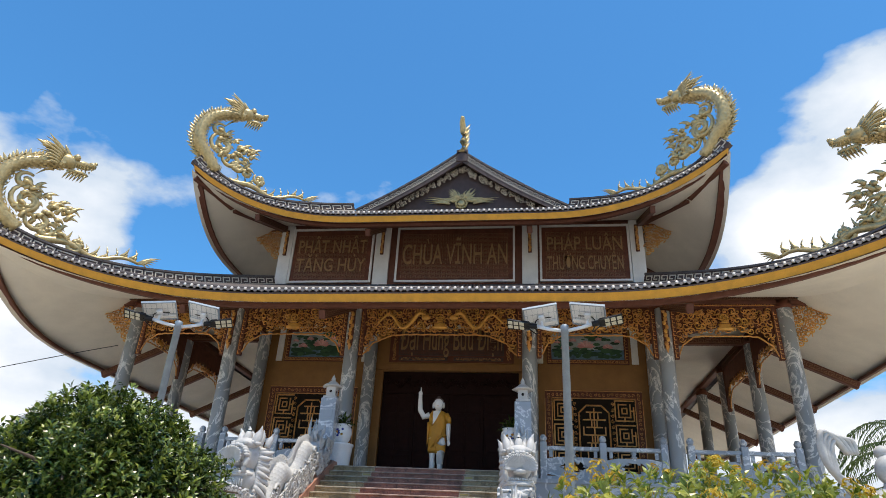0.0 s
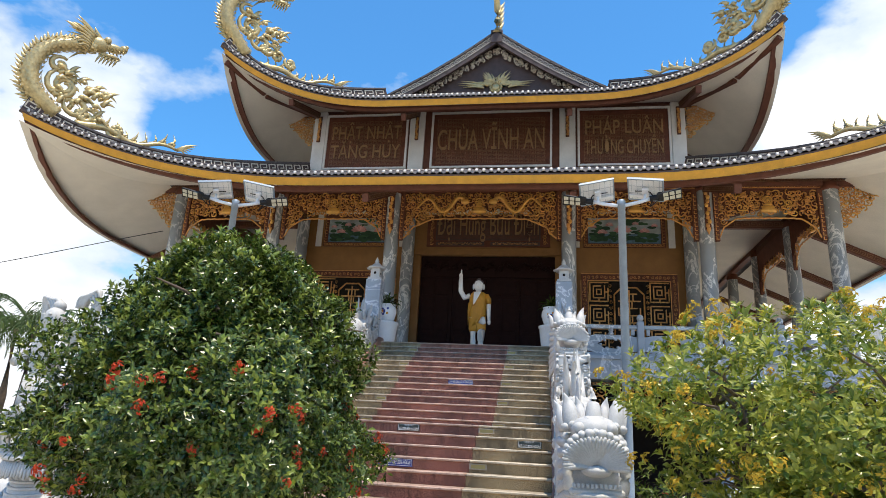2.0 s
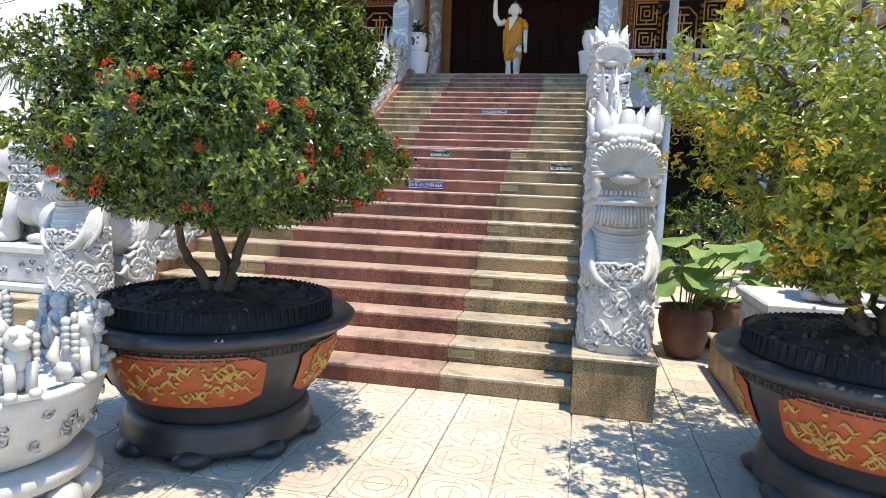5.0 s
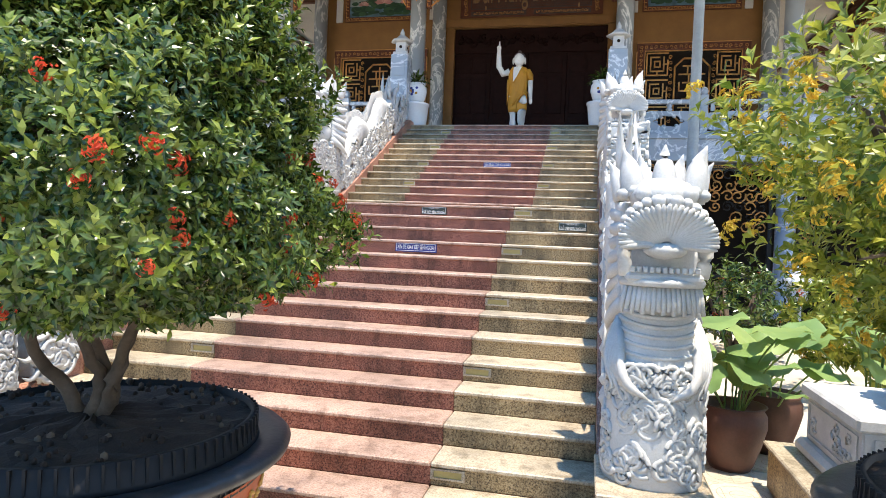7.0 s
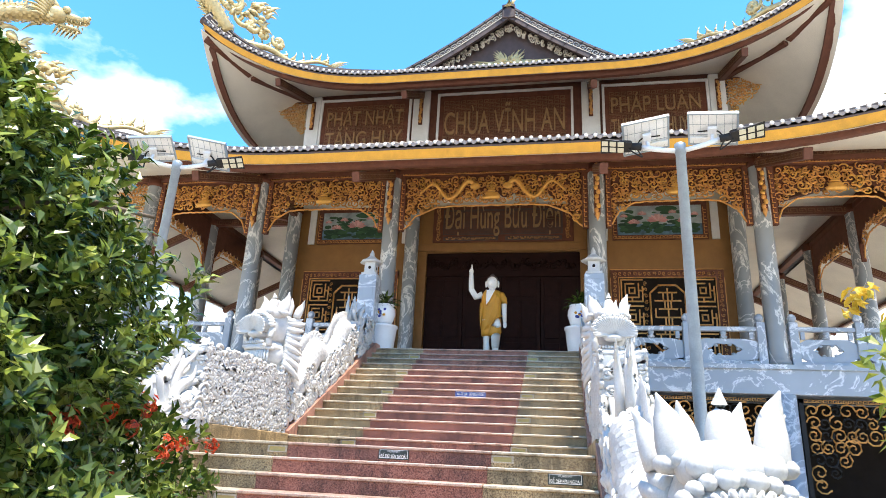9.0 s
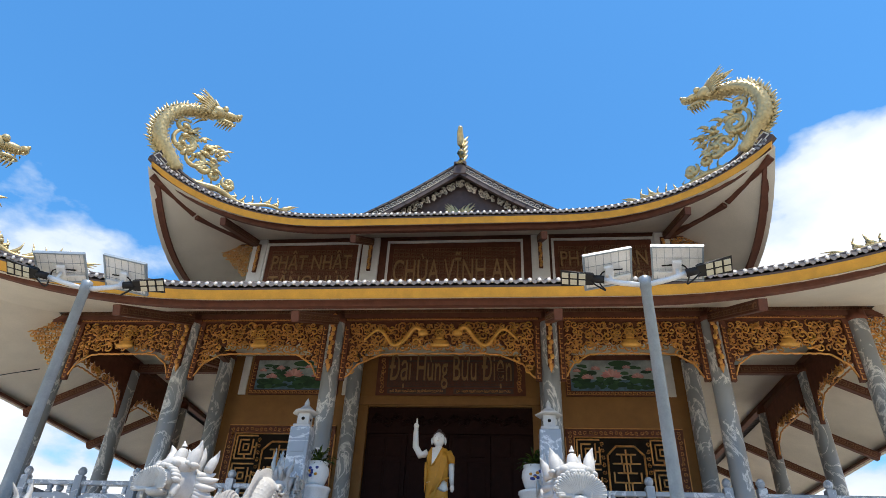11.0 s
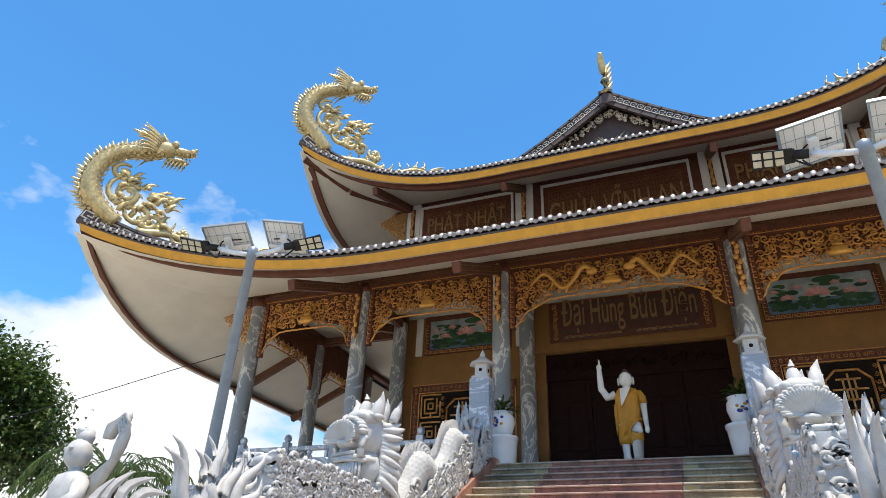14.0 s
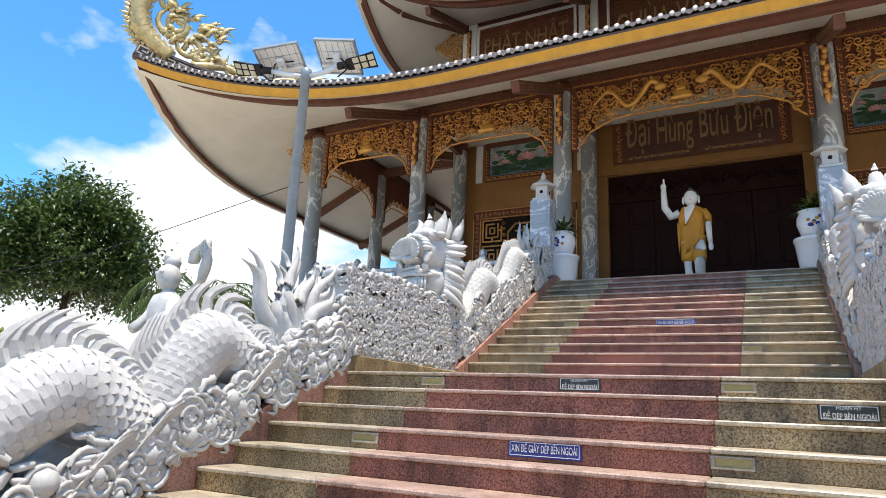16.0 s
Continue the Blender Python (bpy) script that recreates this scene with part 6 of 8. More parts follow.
# ---- statue ----
st = Build()
H = 2.03 / 1.75
for s in (-1, 1):
    st.tube([(s * 0.09, 0.02, 0.02), (s * 0.09, 0.0, 0.3), (s * 0.1, 0, 0.55), (s * 0.1, 0, 0.85)], [0.055, 0.065, 0.075, 0.1], M_SKIN, 10)
    st.ball((s * 0.10, -0.06, 0.035), (0.055, 0.13, 0.04), M_SKIN)
st.lathe([(0.19, 0.52), (0.205, 0.6), (0.2, 0.85), (0.19, 1.0), (0.21, 1.2), (0.215, 1.36), (0.16, 1.45), (0.07, 1.48)], M_ROBE, seg=18, squash=0.62)
v, f = [], []                                      # bare chest within the robe's slanting neckline
for j in range(9):
    z = 1.12 + 0.042 * j
    for i in range(7):
        x = -0.115 + i / 6 * (0.02 + 0.185 * (j / 8) ** 0.8)
        r = 0.215 if z < 1.37 else 0.215 - 0.6 * (z - 1.37)
        v.append((x, -0.62 * math.sqrt(r * r - x * x) - 0.008, z))
for j in range(8):
    for i in range(6):
        f.append((7 * j + i, 7 * j + i + 1, 7 * j + i + 8, 7 * j + i + 7))
st.add(v, f, M_SKIN, True)
st.tube([v[7 * j + 6] for j in range(9)], 0.014, M_ROBE, 6)
st.tube([v[7 * j] for j in range(9)], 0.016, M_ROBE, 6)
for i in range(8):                                 # folds that fall across the body
    k = i / 7
    st.tube(smooth_path([(0.12 + 0.05 * k, -0.115 + 0.01 * k, 1.38 - 0.06 * k), (0.03 + 0.09 * k, -0.135, 1.02 - 0.02 * k), (-0.12 + 0.16 * k, -0.125, 0.62 + 0.1 * k)], 8), [0.008, 0.011, 0.013, 0.014, 0.014, 0.013, 0.011, 0.006], M_ROBE, 5)
st.tube([(0.09, -0.01, 0.3), (0.10, -0.05, 0.55), (0.105, -0.06, 0.72), (0.10, -0.035, 0.86)], [0.075, 0.095, 0.105, 0.07], M_SKIN, 12)
st.tube(smooth_path([(0.21, -0.07, 0.92), (0.10, -0.16, 0.86), (0.0, -0.155, 0.72), (-0.02, -0.14, 0.55)], 9), 0.02, M_ROBE, 6)
st.cone((-0.2, -0.02, 1.2), (-0.22, -0.03, 0.66), 0.04, M_ROBE, 6)
st.tube([(-0.2, 0, 1.38), (-0.33, -0.02, 1.33), (-0.42, -0.05, 1.48), (-0.43, -0.06, 1.7), (-0.43, -0.07, 1.83)], [0.075, 0.07, 0.06, 0.05, 0.04], M_SKIN, 9)
st.ball((-0.43, -0.075, 1.86), (0.05, 0.045, 0.06), M_SKIN)
st.tube([(-0.42, -0.08, 1.88), (-0.42, -0.09, 2.0)], [0.02, 0.014], M_SKIN, 6)
st.tube([(0.18, 0, 1.39), (0.24, -0.02, 1.28), (0.25, -0.02, 1.18)], [0.07, 0.075, 0.07], M_ROBE, 9)
st.tube([(0.25, -0.02, 1.2), (0.26, -0.03, 0.98), (0.275, -0.07, 0.8)], [0.055, 0.05, 0.038], M_SKIN, 8)
st.ball((0.28, -0.08, 0.74), (0.04, 0.035, 0.07), M_SKIN)
st.lathe([(0.065, 1.44), (0.06, 1.55)], M_SKIN, seg=10)
st.ball((0, -0.01, 1.625), (0.115, 0.115, 0.14), M_SKIN, 14, 10)
st.ball((0, 0.025, 1.685), (0.122, 0.11, 0.11), M_FRETDK, 12, 8)
st.ball((0, 0.02, 1.79), (0.045, 0.045, 0.04), M_FRETDK, 8, 6)
for s in (-1, 1):
    st.ball((s * 0.125, 0.0, 1.60), (0.022, 0.03, 0.075), M_SKIN, 6, 5)
    st.ball((s * 0.04, -0.10, 1.655), (0.022, 0.01, 0.007), M_FRETDK, 6, 4)
st.ball((0, -0.118, 1.62), (0.016, 0.018, 0.03), M_SKIN, 6, 4)
st.ball((0, -0.105, 1.575), (0.03, 0.012, 0.008), M_ROBE, 6, 4)
st.lathe([(0.3, 0.0), (0.3, 0.02)], M_SKIN, seg=18)
thing("statue", st, "standing white painted statue in an orange robe, one arm raised", "statue", at=Matrix.Translation((0.13, 12.25, PLAT_Z)) @ Matrix.Scale(H, 4))

# ---- porcelain pots at the stair head ----


def leaf_blade(b, c, d, up, ln, w, mat, droop=0.15):
    """A pointed leaf of two folded halves."""
    d = d.normalized()
    s = d.cross(up)
    s = s.normalized() if s.length > 1e-4 else Vector((1, 0, 0))
    n = s.cross(d)
    p1, p2 = c + d * ln * 0.45 + n * ln * 0.06, c + d * ln - n * ln * droop
    m1 = c + d * ln * 0.05
    b.add([m1, c + d * ln * 0.55 + s * w / 2 + n * ln * 0.09, p2, p1, c + d * ln * 0.55 - s * w / 2 + n * ln * 0.09], [(0, 1, 2, 3), (0, 3, 2, 4)], mat)


for s in (-1, 1):
    at = pose(s * 2.12, 11.05, PLAT_Z)
    sd = thing("pot_stand", Build().lathe([(0.24, 0), (0.25, 0.05), (0.28, 0.3), (0.30, 0.5), (0.32, 0.52), (0.32, 0.57), (0.28, 0.58)], M_PORC, seg=28), "tall white porcelain pot used as a stand", "pot", "porcelain pots", at=at)
    pt = thing("flower_pot", None, "white porcelain planter with blue flower painting", "pot", "porcelain planters", at=pose(s * 2.12, 11.05, PLAT_Z + 0.58))
    part("bowl", Build().lathe([(0.15, 0), (0.20, 0.08), (0.25, 0.24), (0.24, 0.36), (0.20, 0.42), (0.23, 0.46), (0.21, 0.46), (0.19, 0.40), (0.0, 0.40)], M_PORC, seg=28), pt)
    rnd = random.Random(17 + s)
    pn = Build()
    for i in range(9):
        a = -math.pi / 2 + rnd.uniform(-0.5, 0.5)
        z = rnd.uniform(0.14, 0.33)
        pn.ball((0.248 * math.cos(a), 0.248 * math.sin(a), z), (0.035, 0.012, 0.03), M_BLUE if i % 3 else M_ROBE, 6, 4)
    part("painted_flowers", pn, pt, "blue painted flower sprays")
    pl = Build()
    for i in range(150):
        a, e = rnd.uniform(0, 6.28), rnd.uniform(0.1, 1.3)
        d = Vector((math.cos(a) * math.cos(e), math.sin(a) * math.cos(e), math.sin(e)))
        base = Vector((0, 0, 0.42)) + d * rnd.uniform(0.02, 0.26)
        leaf_blade(pl, base, d + Vector((0, 0, -0.3)), EZ, rnd.uniform(0.12, 0.22), 0.05, M_LEAF, 0.3)
    part("plant", pl, pt, "low dark green leafy plant")

# ---- solar street lamps ----


me_lens = Build().box((-0.042, -0.038, -0.006), (0.042, 0.038, 0.006), M_LED, 0.006).mesh("lens_cell")


def solar_lamp(x, y, top, turn, tilts):
    """A pole with two arms; each arm holds a panel that tips back and a tapered lamp head."""
    ob = thing("solar_lamp", None, "twin solar street lamp on a tall galvanised pole", "street lamp", "solar lamps", at=pose(x, y, 0, 0, 0, turn))
    part("pole", Build().lathe([(0.085, 0), (0.085, 0.02), (0.07, 0.03), (0.056, top - 0.12), (0.064, top - 0.12), (0.064, top), (0.05, top + 0.01), (0.0, top + 0.012)], M_STEEL, seg=18), ob)
    part("base_plate", Build().box((-0.14, -0.14, 0), (0.14, 0.14, 0.02), M_STEEL, 0.005), ob)
    for s, tilt in zip((-1, 1), tilts):
        z = top - 0.07
        part("arm", Build().tube([(0, 0, z - 0.02), (s * 0.25, -0.02, z + 0.02), (s * 0.50, -0.05, z + 0.08)], 0.03, M_PANEL, 8), ob, "pale steel arm")
        mm = Matrix.Translation((s * 0.70, -0.07, z + 0.10)) @ Matrix.Scale(0.85, 4) @ pose(0, 0, 0, -30, -s * 10, 0)
        hd = Build()
        v = [(-s * 0.20, -0.075, -0.03), (s * 0.22, -0.125, -0.035), (s * 0.22, 0.125, -0.035), (-s * 0.20, 0.075, -0.03), (-s * 0.20, -0.06, 0.035), (s * 0.20, -0.09, 0.02), (s * 0.20, 0.09, 0.02), (-s * 0.20, 0.06, 0.035)]
        hd.add([mm @ Vector(p) for p in v], [(0, 3, 2, 1), (4, 5, 6, 7), (0, 1, 5, 4), (1, 2, 6, 5), (2, 3, 7, 6), (3, 0, 4, 7)], M_BLACK)
        hd.tube([mm @ Vector((-s * 0.19, 0, 0)), mm @ Vector((-s * 0.33, 0, 0.0))], 0.045, M_BLACK, 8)
        for k in range(5):
            a, c = sorted((-s * 0.18, -s * 0.08))
            hd.box((a, -0.06 + k * 0.027, 0.03), (c, -0.05 + k * 0.027, 0.055), M_BLACK, m=mm)
        h = part("lamp_head", hd, ob, "black tapered lamp head")
        for k in range(3):
            for j in range(2):
                part("lens_cell", me_lens, h, at=mm @ Matrix.Translation((s * (-0.055 + k * 0.108), -0.048 + j * 0.096, -0.038)))
        mm = Matrix.Translation((s * 0.37, 0.05, top + 0.18)) @ pose(0, 0, 0, tilt, s * 10, -s * 6)
        p = part("solar_panel", Build().box((-0.265, -0.225, 0.0), (0.265, 0.225, 0.025), M_PANEL, 0.006, mm), ob, "solar panel, white on its underside")
        fm = Build()
        for a, c in (((-0.272, -0.232), (0.272, -0.212)), ((-0.272, 0.212), (0.272, 0.232)), ((-0.272, -0.212), (-0.252, 0.212)), ((0.252, -0.212), (0.272, 0.212))):
            fm.box((a[0], a[1], -0.012), (c[0], c[1], 0.028), M_STEEL, m=mm)
        part("panel_frame", fm, p, "aluminium panel frame")
        gr = Build()
        for k in range(6):
            gr.box((-0.215 + k * 0.085, -0.212, -0.004), (-0.211 + k * 0.085, 0.212, 0.0), M_STEEL, m=mm)
        for k in range(2):
            gr.box((-0.252, -0.075 + k * 0.15, -0.005), (0.252, -0.071 + k * 0.15, -0.001), M_STEEL, m=mm)
        tagged(part("cell_line", gr, p, "grey cell lines"), kind="stuff")
        bk = Build().box((-0.25, 0.10, -0.03), (0.25, 0.15, -0.005), M_PANEL, 0.004, mm).box((-0.05, -0.06, -0.06), (0.05, 0.10, -0.008), M_PANEL, 0.01, mm)
        bk.tube([mm @ Vector((0, 0.05, -0.03)), Vector((s * 0.34, -0.02, z + 0.04))], 0.022, M_PANEL, 6)
        part("bracket", bk, ob, "pale panel bracket")
        cb = Build().tube(smooth_path([mm @ Vector((-s * 0.16, 0.02, -0.02)), mm @ Vector((s * 0.06, -0.01, -0.05)), mm @ Vector((s * 0.12, 0.10, -0.08)), Vector((s * 0.42, -0.03, z - 0.06)), Vector((s * 0.52, -0.06, z)), Vector((s * 0.6, -0.07, z + 0.08))], 22), 0.009, M_BLACK, 5)
        part("cable", cb, ob, "black cable")


solar_lamp(-3.32, 4.64, 5.66, 16, (-20, -30))
solar_lamp(3.15, 4.60, 5.60, -8, (-26, -24))

# ---- stair signs ----


def stair_sign(x, k, w, h, mat, lines, colour):
    ob = thing("step_sign", None, "small enamelled notice with white lettering fixed to a riser", "sign", "stair notices", at=pose(x, riser_y(k) - 0.012, (k - 0.5) * RISE))
    part("plate", Build().box((-w / 2, 0, -h / 2), (w / 2, 0.012, h / 2), mat, 0.003), ob, colour)
    bd = Build()
    for a, b_ in (((-w / 2 + .012, h / 2 - .016), (w / 2 - .012, h / 2 - .012)), ((-w / 2 + .012, -h / 2 + .012), (w / 2 - .012, -h / 2 + .016)), ((-w / 2 + .012, -h / 2 + .012), (-w / 2 + .016, h / 2 - .012)), ((w / 2 - .016, -h / 2 + .012), (w / 2 - .012, h / 2 - .012))):
        bd.box((a[0], -0.002, a[1]), (b_[0], 0.0, b_[1]), M_SIGNWH)
    part("border", bd, ob, "thin white border")
    for i, (words, sz, wide) in enumerate(lines):
        me = text_mesh(words, sz, 0.001, M_SIGNWH)
        xs = [v.co.x for v in me.vertices]
        z = 0.0 if len(lines) == 1 else (0.027 if i == 0 else -0.022)
        part("lettering", me, ob, "white lettering", Matrix.Translation((0, -0.003, z)) @ pose(0, 0, 0, 90, 0, 0) @ Matrix.Diagonal((wide / (max(xs) - min(xs)), 1.0, 1, 1)))


stair_sign(0.13, 11, 0.47, 0.105, M_BLUE, [("XIN ĐỂ GIÀY DÉP BÊN NGOÀI", 0.065, 0.42)], "dark blue plate")
stair_sign(0.25, 21, 0.52, 0.105, M_BLUE, [("XIN ĐỂ GIÀY DÉP BÊN NGOÀI", 0.065, 0.46)], "dark blue plate")
stair_sign(0.08, 14, 0.32, 0.105, M_SIGNBK, [("HOAN HỶ", 0.036, 0.13), ("ĐỂ DÉP BÊN NGOÀI", 0.045, 0.27)], "black plate")
stair_sign(1.80, 13, 0.32, 0.105, M_SIGNBK, [("HOAN HỶ", 0.036, 0.13), ("ĐỂ DÉP BÊN NGOÀI", 0.045, 0.27)], "black plate")

# ---- large glazed tree pots ----


def big_pot(x, y, turn, k_pot):
    ob = thing("tree_pot", None, "large round black glazed pot with orange relief panels", "plant pot", "tree pots", at=pose(x, y, 0, 0, 0, turn) @ Matrix.Diagonal((k_pot, k_pot, 1.0, 1)))
    prof = [(0.60, 0.235), (0.615, 0.27), (0.66, 0.33), (0.745, 0.45), (0.80, 0.57), (0.82, 0.66), (0.83, 0.69), (0.90, 0.715), (0.955, 0.74), (0.965, 0.77), (0.94, 0.79), (0.86, 0.795), (0.80, 0.78), (0.0, 0.77)]
    part("body", Build().lathe(prof, M_POT, seg=64), ob)
    ft = Build().lathe([(0.60, 0.05), (0.66, 0.06), (0.67, 0.10), (0.64, 0.14), (0.645, 0.19), (0.62, 0.235), (0.0, 0.236)], M_POT, seg=48)
    for i in range(8):
        a = 2 * math.pi * i / 8
        ft.ball((0.60 * math.cos(a), 0.60 * math.sin(a), 0.055), (0.14, 0.14, 0.06), M_POT, 10, 6)
    part("foot", ft, ob, "black scalloped foot")
    bd = Build()
    for i in range(72):
        a = 2 * math.pi * i / 72
        m = pose(0, 0, 0, 0, 0, math.degrees(a)) @ Matrix.Translation((0, -0.826, 0.665))
        for u0, v0, u1, v1 in ((-.03, -.02, .03, -.013), (-.03, -.013, -.023, .02), (-.023, .013, .012, .02), (.005, -.004, .012, .013)):
            bd.box((u0, -0.006, v0), (u1, 0.0, v1), M_POT, m=m)
    part("meander", bd, ob, "raised meander below the rim")
    # soil ring held by a black slatted edging
    eg = Build().lathe([(0.80, 0.78), (0.79, 0.80), (0.775, 0.885), (0.755, 0.89), (0.76, 0.80), (0.74, 0.785)], M_BLACK, seg=60)
    for i in range(90):
        a = 2 * math.pi * i / 90
        eg.box((-0.006, -0.792, 0.80), (0.006, -0.775, 0.89), M_BLACK, m=pose(0, 0, 0, 0, 0, math.degrees(a)))
    part("edging", eg, ob, "black slatted edging")
    rnd = random.Random(int(x * 10) + 50)
    so = Build()
    n, rings = 40, 8
    v = [(0, 0, 0.905)] + [(0.765 * j / rings * math.cos(2 * math.pi * i / n), 0.765 * j / rings * math.sin(2 * math.pi * i / n), 0.86 + 0.05 * (1 - j / rings) + rnd.uniform(-.012, .012)) for j in range(1, rings + 1) for i in range(n)]
    f = [(0, 1 + i, 1 + (i + 1) % n) for i in range(n)] + [(1 + (j - 1) * n + i, 1 + j * n + i, 1 + j * n + (i + 1) % n, 1 + (j - 1) * n + (i + 1) % n) for j in range(1, rings) for i in range(n)]
    so.add(v, f, M_SOIL)
    for i in range(160):
        a, r = rnd.uniform(0, 6.28), 0.74 * math.sqrt(rnd.random())
        so.ball((r * math.cos(a), r * math.sin(a), 0.885), rnd.uniform(0.008, 0.02), M_SOIL if i % 4 else M_BARK, 5, 3)
    part("soil", so, ob, "dark lumpy soil")

    def skin(a, z, out):
        for (r0, z0), (r1, z1) in zip(prof[:6], prof[1:7]):
            if z0 <= z <= z1:
                r = r0 + (r1 - r0) * (z - z0) / (z1 - z0) + out
                return Vector((r * math.sin(a), -r * math.cos(a), z))
        return Vector((prof[5][0] * math.sin(a), -prof[5][0] * math.cos(a), z))
    for k in range(4):
        a0 = k * math.pi / 2
        pn, nu, nv, half = Build(), 20, 8, 0.62
        v, f = [], []
        for j in range(nv + 1):
            for i in range(nu + 1):
                u, w = -1 + 2 * i / nu, -1 + 2 * j / nv
                ww = w * (1 - 0.35 * max(0, abs(u) - 0.75) / 0.25)
                v.append(skin(a0 + u * half, 0.515 + 0.15 * ww, 0.012))
        for j in range(nv):
            for i in range(nu):
                f.append((j * (nu + 1) + i, j * (nu + 1) + i + 1, (j + 1) * (nu + 1) + i + 1, (j + 1) * (nu + 1) + i))
        pn.add(v, f, M_TERRA, True)
        p = part("relief_panel", pn, ob, "orange-red relief panel")
        rl = Build()
        for i in range(34):
            u, w = rnd.uniform(-0.86, 0.86), rnd.uniform(-0.75, 0.75)
            pts = []
            for q in range(8):
                uu, ww = u + 0.028 * (q - 4) + 0.01 * math.sin(q * 2), w + 0.16 * math.sin(q * 0.9 + i)
                pts.append(skin(a0 + max(-0.92, min(0.92, uu)) * half, 0.515 + 0.135 * max(-0.95, min(0.95, ww)), 0.018))
            rl.tube(pts, [0.004, 0.008, 0.010, 0.011, 0.010, 0.008, 0.006, 0.003], M_GILT, 5)
        for i in range(22):
            u, w = rnd.uniform(-0.85, 0.85), rnd.uniform(-0.8, 0.8)
            rl.ball(skin(a0 + u * half, 0.515 + 0.135 * w, 0.016), (0.02, 0.02, 0.012), M_GILT, 6, 4)
        part("gilt_relief", rl, p, "ochre flower and bird relief")
    return ob


big_pot(-0.07, -1.20, 15, 0.86)
big_pot(3.68, -1.03, -22, 0.86)

# ---- shrubs and trees ----


def sprig(b, c, d, rnd, mat, n, ln, w, young=None):
    """A rosette of leaves at a twig's end, its innermost ones younger."""
    d = d.normalized()
    q = d.to_track_quat("Z", "Y")
    for i in range(n):
        a = 2 * math.pi * i / n + rnd.uniform(-.3, .3)
        e = rnd.uniform(0.15, 1.1)
        v = q @ Vector((math.cos(a) * math.cos(e), math.sin(a) * math.cos(e), math.sin(e)))
        leaf_blade(b, c + d * rnd.uniform(-.05, .03), v, d, ln * rnd.uniform(0.7, 1.15), w * rnd.uniform(0.8, 1.2), young if young and e > 0.68 else mat, rnd.uniform(0.0, 0.25))


def flower_head(b, c, d, rnd, mat, r):
    for i in range(22):
        a, e = rnd.uniform(0, 6.28), rnd.uniform(-0.2, 1.5)
        v = d.to_track_quat("Z", "Y") @ Vector((math.cos(a) * math.cos(e), math.sin(a) * math.cos(e), math.sin(e)))
        p = c + v * r * rnd.uniform(0.5, 1.0)
        for k in range(2):
            s = v.cross(Vector((rnd.uniform(-1, 1), rnd.uniform(-1, 1), rnd.uniform(-1, 1)))).normalized() * r * 0.3
            t = v.cross(s).normalized() * r * 0.13
            b.add([p - s, p - t + v * 0.004, p + s, p + t + v * 0.004], [(0, 1, 2, 3)], mat)


